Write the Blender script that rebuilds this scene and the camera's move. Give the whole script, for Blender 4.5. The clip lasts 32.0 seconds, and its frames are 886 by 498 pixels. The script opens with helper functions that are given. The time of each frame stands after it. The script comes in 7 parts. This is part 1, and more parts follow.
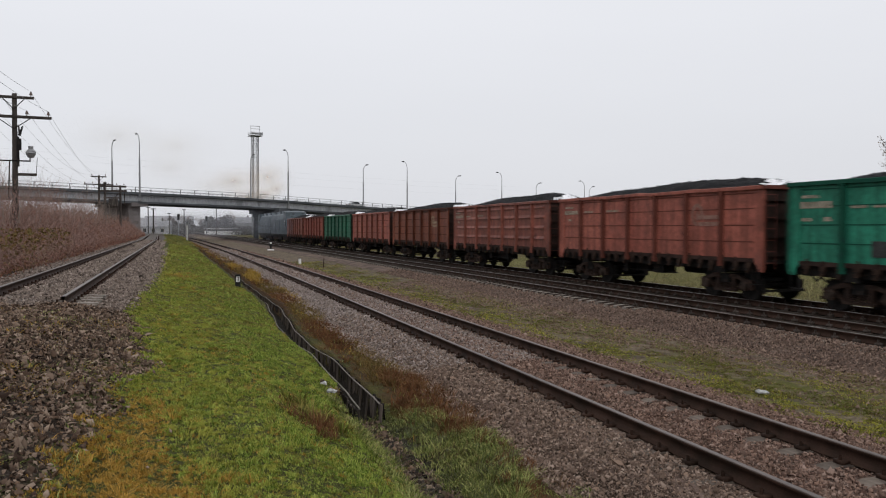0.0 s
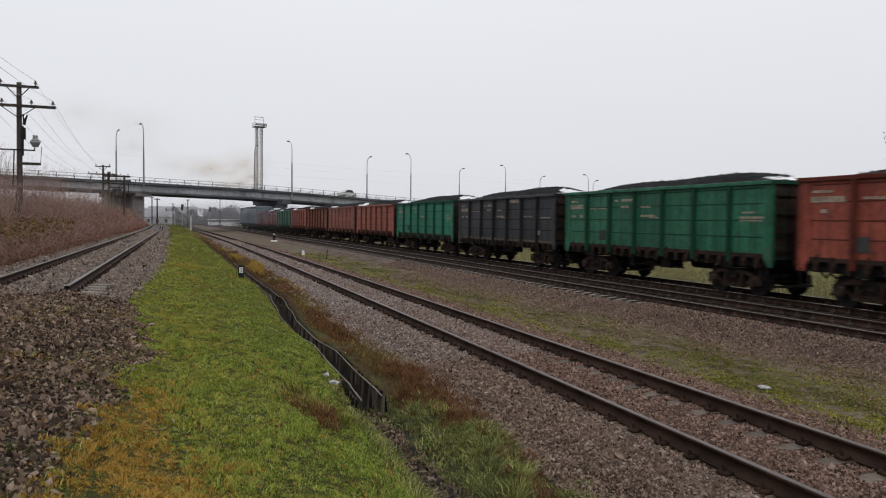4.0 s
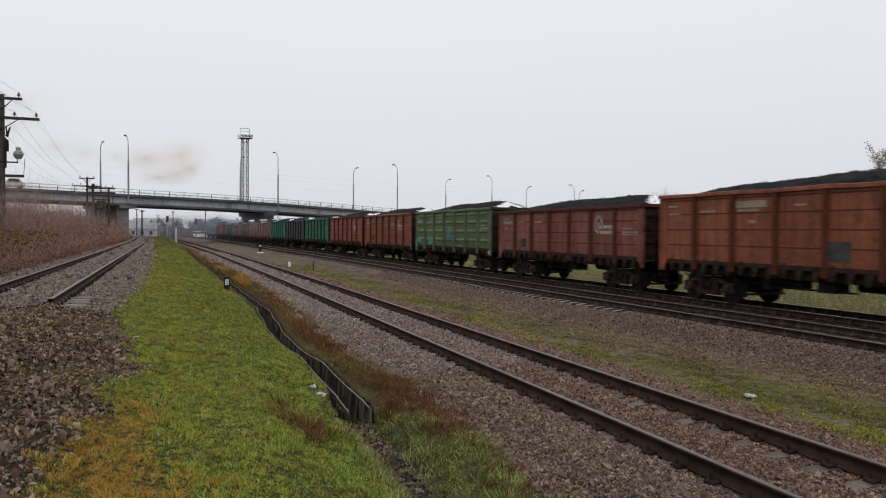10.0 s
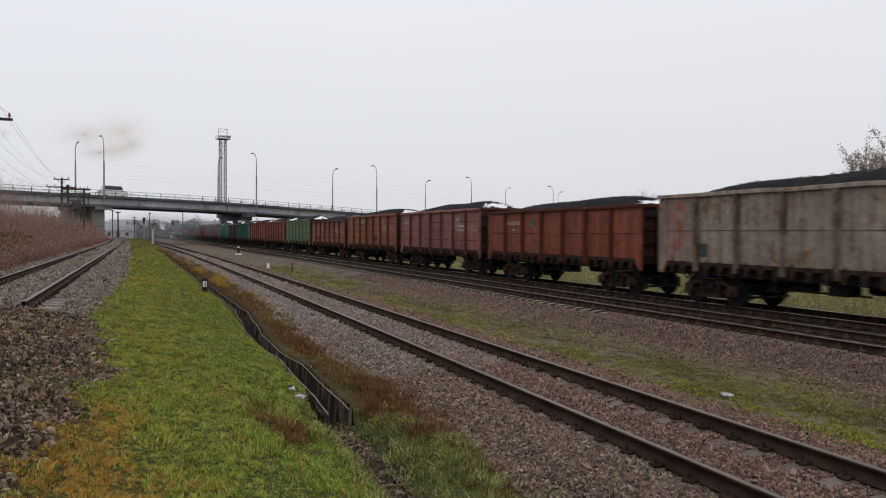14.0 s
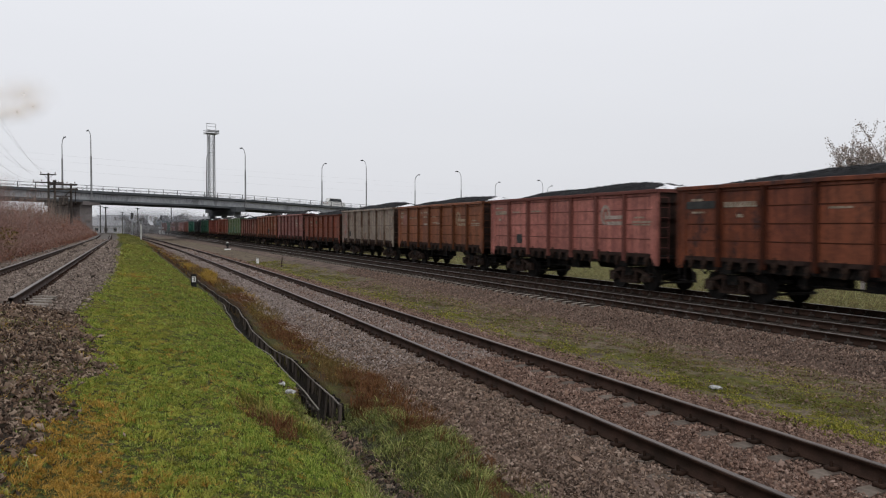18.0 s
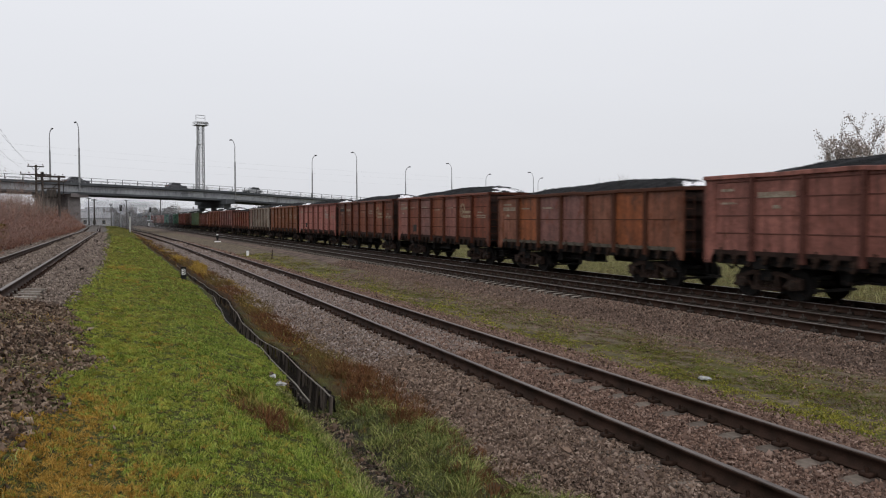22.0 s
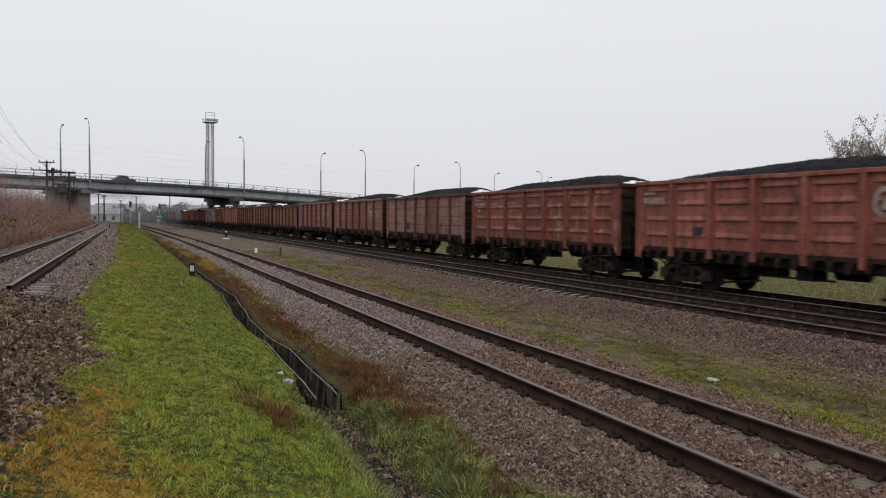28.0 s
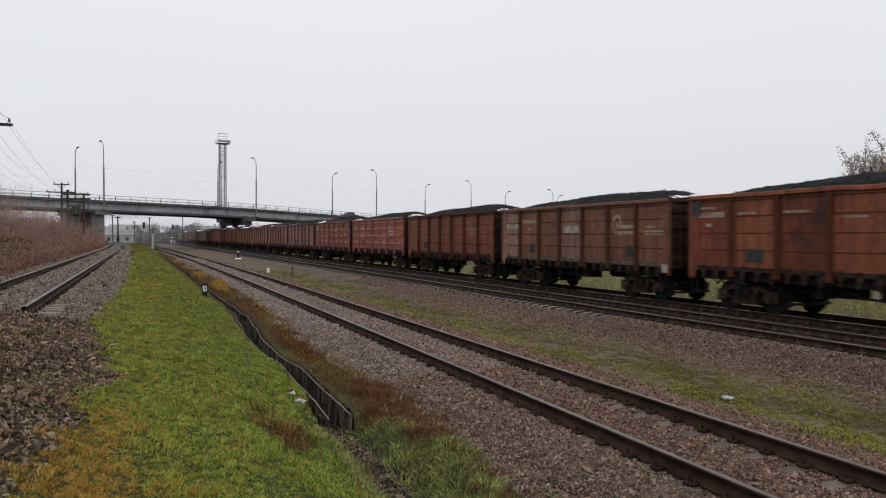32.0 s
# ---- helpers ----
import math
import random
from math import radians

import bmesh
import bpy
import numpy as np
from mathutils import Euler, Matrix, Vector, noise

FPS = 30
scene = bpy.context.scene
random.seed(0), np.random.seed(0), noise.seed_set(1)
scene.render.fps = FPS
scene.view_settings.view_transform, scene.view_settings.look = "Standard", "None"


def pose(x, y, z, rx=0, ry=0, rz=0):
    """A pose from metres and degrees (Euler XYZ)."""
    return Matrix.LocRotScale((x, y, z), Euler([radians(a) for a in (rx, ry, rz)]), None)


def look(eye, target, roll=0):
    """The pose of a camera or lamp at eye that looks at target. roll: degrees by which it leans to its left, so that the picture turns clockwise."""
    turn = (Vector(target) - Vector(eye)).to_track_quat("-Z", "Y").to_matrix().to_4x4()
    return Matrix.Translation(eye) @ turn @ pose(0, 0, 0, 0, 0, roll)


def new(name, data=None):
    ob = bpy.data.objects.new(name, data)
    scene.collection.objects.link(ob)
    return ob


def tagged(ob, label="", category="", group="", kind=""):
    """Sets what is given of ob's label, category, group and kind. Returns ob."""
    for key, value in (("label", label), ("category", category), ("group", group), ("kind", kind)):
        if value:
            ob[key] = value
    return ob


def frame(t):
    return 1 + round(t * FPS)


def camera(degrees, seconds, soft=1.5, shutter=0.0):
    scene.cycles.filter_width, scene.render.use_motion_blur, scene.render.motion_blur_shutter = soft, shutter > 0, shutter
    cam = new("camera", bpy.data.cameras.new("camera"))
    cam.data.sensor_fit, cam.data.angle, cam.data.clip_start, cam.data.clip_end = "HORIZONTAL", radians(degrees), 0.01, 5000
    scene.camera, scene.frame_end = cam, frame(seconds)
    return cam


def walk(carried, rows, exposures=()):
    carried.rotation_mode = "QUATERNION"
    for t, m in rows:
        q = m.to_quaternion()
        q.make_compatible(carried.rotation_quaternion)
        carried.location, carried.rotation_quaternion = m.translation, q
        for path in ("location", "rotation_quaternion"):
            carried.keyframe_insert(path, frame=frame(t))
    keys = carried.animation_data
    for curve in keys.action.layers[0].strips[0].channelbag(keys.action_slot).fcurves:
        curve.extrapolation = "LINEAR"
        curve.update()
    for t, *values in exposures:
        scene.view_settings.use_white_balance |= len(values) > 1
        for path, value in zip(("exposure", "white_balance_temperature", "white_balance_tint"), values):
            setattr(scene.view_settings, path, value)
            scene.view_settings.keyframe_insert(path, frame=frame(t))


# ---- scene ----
EYE = Vector((0.0, 0.0, 2.386))


def aim(yaw, pitch, roll):
    """The camera's pose: yaw to the right of the tracks, pitch up, lean to the left, in degrees."""
    y, p = radians(yaw), radians(pitch)
    way = Vector((math.sin(y) * math.cos(p), math.cos(y) * math.cos(p), math.sin(p)))
    return look(EYE, EYE + way * 50, roll)


cam = camera(61.295, 32.0, soft=1.1, shutter=0.5)
walk(cam, [
    (0, aim(20.410, -1.603, 0.090)),
    (0.5, aim(20.420, -1.638, 0.135)),
    (1, aim(20.465, -1.788, 0.200)),
    (1.5, aim(20.563, -1.999, 0.280)),
    (2, aim(20.480, -2.177, 0.398)),
    (2.5, aim(20.398, -2.231, 0.459)),
    (3, aim(20.290, -2.219, 0.442)),
    (3.5, aim(20.211, -2.198, 0.529)),
    (5.5, aim(20.139, -2.003, 0.567)),
    (6, aim(20.205, -1.961, 0.459)),
    (6.5, aim(20.242, -1.920, 0.515)),
    (7, aim(20.351, -1.886, 0.440)),
    (7.5, aim(20.362, -1.852, 0.408)),
    (8, aim(20.456, -1.808, 0.426)),
    (8.5, aim(20.534, -1.719, 0.371)),
    (9, aim(20.785, -1.551, 0.378)),
    (9.5, aim(20.955, -1.443, 0.400)),
    (10, aim(21.173, -1.346, 0.307)),
    (10.5, aim(21.437, -1.272, 0.301)),
    (11, aim(21.645, -1.239, 0.294)),
    (11.5, aim(21.790, -1.216, 0.223)),
    (12, aim(21.951, -1.193, 0.248)),
    (12.5, aim(22.068, -1.214, 0.227)),
    (13, aim(22.297, -1.217, 0.212)),
    (13.5, aim(22.498, -1.238, 0.218)),
    (14, aim(22.736, -1.248, 0.240)),
    (14.5, aim(22.894, -1.271, 0.186)),
    (16.5, aim(23.358, -1.410, 0.134)),
    (17, aim(23.433, -1.502, 0.098)),
    (17.5, aim(23.476, -1.586, 0.079)),
    (18, aim(23.511, -1.673, 0.053)),
    (18.5, aim(23.566, -1.810, 0.058)),
    (19, aim(23.623, -1.968, 0.026)),
    (19.5, aim(23.654, -2.020, 0.057)),
    (20, aim(23.734, -2.061, 0.081)),
    (20.5, aim(23.840, -2.079, 0.020)),
    (21, aim(23.939, -2.131, 0.001)),
    (21.5, aim(24.025, -2.196, -0.005)),
    (22, aim(24.224, -2.279, 0.011)),
    (22.5, aim(24.304, -2.395, 0.002)),
    (23, aim(24.419, -2.465, 0.016)),
    (23.5, aim(24.636, -2.556, 0.070)),
    (24, aim(24.664, -2.652, 0.193)),
    (24.5, aim(24.636, -2.674, 0.131)),
    (25, aim(24.574, -2.592, 0.152)),
    (25.5, aim(24.414, -2.539, 0.161)),
    (27.5, aim(23.774, -2.446, 0.433)),
    (28, aim(23.622, -2.380, 0.465)),
    (28.5, aim(23.528, -2.261, 0.472)),
    (29, aim(23.441, -2.045, 0.439)),
    (29.5, aim(23.450, -1.829, 0.420)),
    (30, aim(23.227, -1.595, 0.365)),
    (30.5, aim(23.125, -1.360, 0.291)),
    (31, aim(23.023, -1.128, 0.186)),
    (31.5, aim(22.888, -0.986, 0.105)),
    (32, aim(22.741, -0.956, 0.047))
])

# ---- light: an overcast winter day ----
world = bpy.data.worlds.new("overcast_sky")
scene.world = world
world.use_nodes = True
wn, wl = world.node_tree.nodes, world.node_tree.links
wn.clear()
w_out, w_bg = wn.new("ShaderNodeOutputWorld"), wn.new("ShaderNodeBackground")
w_sky, w_mix, w_ramp = wn.new("ShaderNodeTexSky"), wn.new("ShaderNodeMixRGB"), wn.new("ShaderNodeValToRGB")
w_co, w_sep, w_noise, w_map = wn.new("ShaderNodeTexCoord"), wn.new("ShaderNodeSeparateXYZ"), wn.new("ShaderNodeTexNoise"), wn.new("ShaderNodeMapping")
w_add = wn.new("ShaderNodeMath")
w_sky.sky_type, w_sky.sun_disc = "NISHITA", False
w_sky.sun_elevation, w_sky.sun_rotation, w_sky.dust_density = radians(32), radians(150), 4.0
w_map.inputs["Scale"].default_value = (1.2, 1.2, 6.0)
w_noise.inputs["Scale"].default_value, w_noise.inputs["Detail"].default_value = 1.6, 4.0
wl.new(w_co.outputs["Generated"], w_sep.inputs[0])
wl.new(w_co.outputs["Generated"], w_map.inputs["Vector"])
wl.new(w_map.outputs[0], w_noise.inputs["Vector"])
w_add.operation = "MULTIPLY_ADD"
wl.new(w_noise.outputs["Fac"], w_add.inputs[0])
w_add.inputs[1].default_value = 0.10
wl.new(w_sep.outputs["Z"], w_add.inputs[2])
wl.new(w_add.outputs[0], w_ramp.inputs["Fac"])
ramp = w_ramp.color_ramp
ramp.elements[0].position, ramp.elements[0].color = 0.0, (7.0, 7.1, 7.52, 1)
ramp.elements[1].position, ramp.elements[1].color = 0.5, (9.2, 9.32, 9.8, 1)
e = ramp.elements.new(0.16)
e.color = (7.72, 7.84, 8.26, 1)
w_mix.inputs["Fac"].default_value = 0.95
wl.new(w_sky.outputs[0], w_mix.inputs["Color1"])
wl.new(w_ramp.outputs[0], w_mix.inputs["Color2"])
wl.new(w_mix.outputs[0], w_bg.inputs["Color"])
w_bg.inputs["Strength"].default_value = 0.1
wl.new(w_bg.outputs[0], w_out.inputs["Surface"])

sun = new("sun", bpy.data.lights.new("sun", "SUN"))
sun.data.energy, sun.data.angle, sun.data.color = 0.6, radians(30), (1.0, 0.96, 0.9)
sun.matrix_world = look((-20, -35, 40), (0, 0, 0))
scene.view_settings.exposure = 0.0


# ---- materials ----
def nodes_of(name):
    m = bpy.data.materials.new(name)
    m.use_nodes = True
    return m, m.node_tree.nodes, m.node_tree.links, m.node_tree.nodes["Principled BSDF"]


def col(c):
    return (*c, 1)


def surface(name, c1, c2, c3=None, rough=0.8, metal=0.0, big=0.6, fine=25.0, bump=0.15, stretch=(1, 1, 1), spread=(0.35, 0.65), random_amount=0.0, spots=0.0, streaks=0.0, mottle=0.0):
    """Two scales of noise: large patches from c1 to c2, fine grain, spots of c3 (rust, dirt); in the thing's own space."""
    m, n, l, b = nodes_of(name)
    co, mp = n.new("ShaderNodeTexCoord"), n.new("ShaderNodeMapping")
    mp.inputs["Scale"].default_value = stretch
    l.new(co.outputs["Object"], mp.inputs["Vector"])
    n1, n2 = n.new("ShaderNodeTexNoise"), n.new("ShaderNodeTexNoise")
    n1.inputs["Scale"].default_value, n1.inputs["Detail"].default_value = big, 5
    n2.inputs["Scale"].default_value, n2.inputs["Detail"].default_value = fine, 3
    for q in (n1, n2):
        l.new(mp.outputs[0], q.inputs["Vector"])
    r = n.new("ShaderNodeValToRGB")
    r.color_ramp.elements[0].position, r.color_ramp.elements[0].color = spread[0], col(c1)
    r.color_ramp.elements[1].position, r.color_ramp.elements[1].color = spread[1], col(c2)
    l.new(n1.outputs["Fac"], r.inputs["Fac"])
    mul = n.new("ShaderNodeMixRGB")
    mul.blend_type = "MULTIPLY"
    mul.inputs["Fac"].default_value = 0.55
    g = n.new("ShaderNodeMapRange")
    g.inputs["From Min"].default_value, g.inputs["From Max"].default_value = 0.3, 0.7
    g.inputs["To Min"].default_value, g.inputs["To Max"].default_value = 0.55, 1.35
    l.new(n2.outputs["Fac"], g.inputs["Value"])
    l.new(r.outputs[0], mul.inputs["Color1"])
    l.new(g.outputs[0], mul.inputs["Color2"])
    out = mul.outputs[0]
    if c3 is not None:
        n3, r3, mx = n.new("ShaderNodeTexNoise"), n.new("ShaderNodeMapRange"), n.new("ShaderNodeMixRGB")
        n3.inputs["Scale"].default_value, n3.inputs["Detail"].default_value = big * 2.7, 8
        n3.inputs["Roughness"].default_value = 0.7
        l.new(mp.outputs[0], n3.inputs["Vector"])
        r3.inputs["From Min"].default_value, r3.inputs["From Max"].default_value = 0.56 - spots, 0.62 - spots
        l.new(n3.outputs["Fac"], r3.inputs["Value"])
        l.new(r3.outputs[0], mx.inputs["Fac"])
        l.new(out, mx.inputs["Color1"])
        mx.inputs["Color2"].default_value = col(c3)
        out = mx.outputs[0]
    if streaks:
        mp4, n4, r4, mx4 = n.new("ShaderNodeMapping"), n.new("ShaderNodeTexNoise"), n.new("ShaderNodeMapRange"), n.new("ShaderNodeMixRGB")
        mp4.inputs["Scale"].default_value = (1, 4.5, 0.22)
        n4.inputs["Scale"].default_value, n4.inputs["Detail"].default_value = 1.3, 6
        l.new(co.outputs["Object"], mp4.inputs["Vector"])
        l.new(mp4.outputs[0], n4.inputs["Vector"])
        r4.inputs["From Min"].default_value, r4.inputs["From Max"].default_value = 0.38, 0.66
        r4.inputs["To Min"].default_value, r4.inputs["To Max"].default_value = 1.0 - streaks, 1.0 + streaks * 0.35
        l.new(n4.outputs["Fac"], r4.inputs["Value"])
        mx4.blend_type = "MULTIPLY"
        mx4.inputs["Fac"].default_value = 1.0
        l.new(out, mx4.inputs["Color1"])
        l.new(r4.outputs[0], mx4.inputs["Color2"])
        out = mx4.outputs[0]
    if mottle:
        n5, r5, mx5 = n.new("ShaderNodeTexNoise"), n.new("ShaderNodeMapRange"), n.new("ShaderNodeMixRGB")
        n5.inputs["Scale"].default_value, n5.inputs["Detail"].default_value, n5.inputs["Roughness"].default_value = 2.4, 7, 0.68
        l.new(co.outputs["Object"], n5.inputs["Vector"])
        r5.inputs["From Min"].default_value, r5.inputs["From Max"].default_value = 0.3, 0.7
        r5.inputs["To Min"].default_value, r5.inputs["To Max"].default_value = 1.0 - mottle, 1.0 + mottle
        l.new(n5.outputs["Fac"], r5.inputs["Value"])
        mx5.blend_type = "MULTIPLY"
        mx5.inputs["Fac"].default_value = 1.0
        l.new(out, mx5.inputs["Color1"])
        l.new(r5.outputs[0], mx5.inputs["Color2"])
        out = mx5.outputs[0]
    if random_amount:
        oi, rr, hs = n.new("ShaderNodeObjectInfo"), n.new("ShaderNodeMapRange"), n.new("ShaderNodeHueSaturation")
        rr.inputs["To Min"].default_value, rr.inputs["To Max"].default_value = 1 - random_amount, 1 + random_amount
        l.new(oi.outputs["Random"], rr.inputs["Value"])
        l.new(rr.outputs[0], hs.inputs["Value"])
        l.new(out, hs.inputs["Color"])
        out = hs.outputs[0]
    l.new(out, b.inputs["Base Color"])
    b.inputs["Roughness"].default_value, b.inputs["Metallic"].default_value = rough, metal
    b.inputs["Specular IOR Level"].default_value = 0.5 if rough < 0.5 else 0.12
    if bump:
        bp = n.new("ShaderNodeBump")
        bp.inputs["Strength"].default_value, bp.inputs["Distance"].default_value = bump, 0.02
        l.new(n2.outputs["Fac"], bp.inputs["Height"])
        l.new(bp.outputs[0], b.inputs["Normal"])
    return m


def island(name, colours, rough=0.9, fine=0.0):
    """One colour for each loose piece of a joined mesh."""
    m, n, l, b = nodes_of(name)
    g, r = n.new("ShaderNodeNewGeometry"), n.new("ShaderNodeValToRGB")
    while len(r.color_ramp.elements) < len(colours):
        r.color_ramp.elements.new(0.5)
    for k, c in enumerate(colours):
        r.color_ramp.elements[k].position, r.color_ramp.elements[k].color = k / (len(colours) - 1), col(c)
    l.new(g.outputs["Random Per Island"], r.inputs["Fac"])
    l.new(r.outputs[0], b.inputs["Base Color"])
    b.inputs["Roughness"].default_value = rough
    b.inputs["Specular IOR Level"].default_value = 0.1
    return m


RUST_RAIL = surface("rusty_rail_steel", (0.022, 0.013, 0.009), (0.051, 0.028, 0.020), rough=0.75, metal=0.2, big=3, fine=60)
RAIL_HEAD = surface("worn_rail_head", (0.085, 0.066, 0.057), (0.16, 0.132, 0.118), rough=0.45, metal=0.6, big=2, fine=40, stretch=(1, 0.1, 1))
RAIL_SHINY = surface("polished_rail_head", (0.13, 0.112, 0.1), (0.22, 0.195, 0.18), rough=0.32, metal=0.85, big=2, fine=40, stretch=(1, 0.1, 1))
CONCRETE = surface("weathered_concrete", (0.26, 0.245, 0.225), (0.36, 0.345, 0.32), (0.17, 0.155, 0.14), big=0.7, fine=18, bump=0.25, random_amount=0.15)
BRIDGE_GREY = surface("bridge_concrete", (0.276, 0.290, 0.308), (0.380, 0.396, 0.416), (0.196, 0.205, 0.218), big=0.12, fine=3, bump=0.1, stretch=(1.150, 1.150, 0.402), spots=-0.03)
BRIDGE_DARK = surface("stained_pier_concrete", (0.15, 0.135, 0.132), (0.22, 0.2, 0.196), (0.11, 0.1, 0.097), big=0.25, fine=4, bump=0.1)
BARE_SLEEPER = surface("dusty_bare_sleeper", (0.15, 0.13, 0.112), (0.25, 0.22, 0.19), (0.09, 0.076, 0.064), big=1.5, fine=18, bump=0.3, random_amount=0.2)
LATCH_STEEL = surface("grimy_latch_steel", (0.022, 0.014, 0.011), (0.053, 0.031, 0.022), rough=0.8, big=4, fine=30)
OILY_SLEEPER = surface("oily_sleeper_concrete", (0.035, 0.027, 0.022), (0.07, 0.056, 0.047), big=1.2, fine=18, bump=0.25, random_amount=0.2)
DARK_STEEL = surface("dark_dirty_steel", (0.009, 0.0085, 0.0085), (0.024, 0.022, 0.021), (0.04, 0.028, 0.022), rough=0.7, metal=0.3, big=2.5, fine=30)
BOGIE = surface("dusty_bogie_steel", (0.022, 0.014, 0.011), (0.054, 0.036, 0.029), (0.086, 0.046, 0.030), rough=0.8, metal=0.15, big=3, fine=35)
AXLE_BOX = surface("dusty_axle_box_steel", (0.030, 0.021, 0.017), (0.068, 0.051, 0.041), (0.084, 0.046, 0.030), rough=0.75, metal=0.15, big=3, fine=35)
COAL = surface("black_coal", (0.004, 0.004, 0.004), (0.010, 0.010, 0.012), rough=0.75, big=3, fine=30, bump=0.6)
LIME = surface("white_lime_crust", (0.72, 0.72, 0.74), (0.86, 0.86, 0.88), rough=0.9, big=2, fine=20)
WHITE = surface("cream_paint_faded", (0.192, 0.158, 0.117), (0.358, 0.309, 0.240), big=4, fine=30)
SLEEPER_GREY = surface("dusty_sleeper_concrete", (0.100, 0.080, 0.065), (0.160, 0.133, 0.111), (0.060, 0.046, 0.038), big=0.9, fine=18, bump=0.25, random_amount=0.25)
WHITE_CLEAN = surface("white_paint", (0.75, 0.75, 0.74), (0.85, 0.85, 0.84), big=3, fine=30)
BLACK = surface("black_paint", (0.012, 0.012, 0.012), (0.03, 0.03, 0.03), big=3, fine=30)
SLAT_WOOD = surface("dark_grey_slats", (0.028, 0.022, 0.019), (0.085, 0.07, 0.059), big=4, fine=30, stretch=(1, 1, 0.1), rough=0.85, random_amount=0.7)
OLD_WOOD = surface("old_grey_wood", (0.036, 0.031, 0.028), (0.075, 0.065, 0.058), big=4, fine=30, stretch=(1, 1, 0.1), rough=0.9, random_amount=0.25)
TARRED_WOOD = surface("black_tarred_wood", (0.040, 0.034, 0.032), (0.090, 0.076, 0.068), big=4, fine=30, stretch=(2.000, 2.000, 0.200), rough=0.9)
GALV = surface("galvanised_steel", (0.21, 0.214, 0.22), (0.31, 0.316, 0.323), rough=0.55, metal=0.4, big=1, fine=20)
PORCELAIN = surface("brown_porcelain", (0.05, 0.03, 0.02), (0.09, 0.05, 0.035), rough=0.3, big=5, fine=30)
GLASS_DARK = surface("dark_window_glass", (0.015, 0.018, 0.02), (0.03, 0.034, 0.038), rough=0.08, big=0.5, fine=4, bump=0)


# ---- mesh helpers ----
def box(bm, x0, x1, y0, y1, z0, z1, taper=0.0):
    v = [bm.verts.new((x, y, z)) for z in (z0, z1) for x, y in ((x0, y0), (x1, y0), (x1, y1), (x0, y1))]
    if taper:
        cx, cy = (x0 + x1) / 2, (y0 + y1) / 2
        for q in v[4:]:
            q.co.x, q.co.y = cx + (q.co.x - cx) * (1 - taper), cy + (q.co.y - cy) * (1 - taper)
    for f in ((3, 2, 1, 0), (4, 5, 6, 7), (0, 1, 5, 4), (1, 2, 6, 5), (2, 3, 7, 6), (3, 0, 4, 7)):
        bm.faces.new([v[k] for k in f])
    return v


def boxes(*rows):
    bm = bmesh.new()
    for r in rows:
        box(bm, *r)
    return bm


def rounded(bm, width=0.02):
    bmesh.ops.bevel(bm, geom=bm.edges[:] + bm.verts[:], offset=width, segments=1, affect="EDGES", profile=0.5)
    return bm


def tube(bm, p, q, r0, r1=None, seg=8, caps=True):
    p, q = Vector(p), Vector(q)
    r1 = r0 if r1 is None else r1
    d = (q - p).normalized()
    a = d.orthogonal().normalized()
    b = d.cross(a)
    ring = [[bm.verts.new(c + (a * math.cos(k * math.tau / seg) + b * math.sin(k * math.tau / seg)) * r) for k in range(seg)] for c, r in ((p, r0), (q, r1))]
    for k in range(seg):
        bm.faces.new((ring[0][k], ring[0][(k + 1) % seg], ring[1][(k + 1) % seg], ring[1][k]))
    if caps:
        bm.faces.new(ring[0][::-1])
        bm.faces.new(ring[1])
    return bm


def pipe(pts, r, seg=6):
    """One tube through all the points."""
    bm = bmesh.new()
    rings = []
    pts = [Vector(p) for p in pts]
    for k, p in enumerate(pts):
        d = (pts[min(k + 1, len(pts) - 1)] - pts[max(k - 1, 0)]).normalized()
        a = d.cross(Vector((0.31, 0.17, 0.93))).normalized()
        b = d.cross(a)
        rings.append([bm.verts.new(p + (a * math.cos(j * math.tau / seg) + b * math.sin(j * math.tau / seg)) * r) for j in range(seg)])
    for p, q in zip(rings, rings[1:]):
        for j in range(seg):
            bm.faces.new((p[j], p[(j + 1) % seg], q[(j + 1) % seg], q[j]))
    return bm


def tubes(*rows, seg=8):
    bm = bmesh.new()
    for r in rows:
        tube(bm, *r, seg=seg)
    return bm


def prism(bm, outline, y0, y1, axis="y"):
    """An outline of (a, b) pushed along an axis: y takes (x, z), x takes (y, z), z takes (x, y)."""
    def at(a, b, s):
        return {"y": (a, s, b), "x": (s, a, b), "z": (a, b, s)}[axis]
    n = len(outline)
    lo, hi = [bm.verts.new(at(a, b, y0)) for a, b in outline], [bm.verts.new(at(a, b, y1)) for a, b in outline]
    for k in range(n):
        bm.faces.new((lo[k], lo[(k + 1) % n], hi[(k + 1) % n], hi[k]))
    bm.faces.new(lo[::-1])
    bm.faces.new(hi)
    bmesh.ops.recalc_face_normals(bm, faces=bm.faces)
    return bm


def mesh_of(name, bm, material):
    me = bpy.data.meshes.new(name)
    bmesh.ops.recalc_face_normals(bm, faces=bm.faces[:])
    bm.to_mesh(me)
    bm.free()
    me.materials.append(material)
    return me


def part(name, bm, material, parent=None, label=""):
    ob = new(name, bm if isinstance(bm, bpy.types.Mesh) else mesh_of(name, bm, material))
    ob.parent = parent
    return tagged(ob, label)


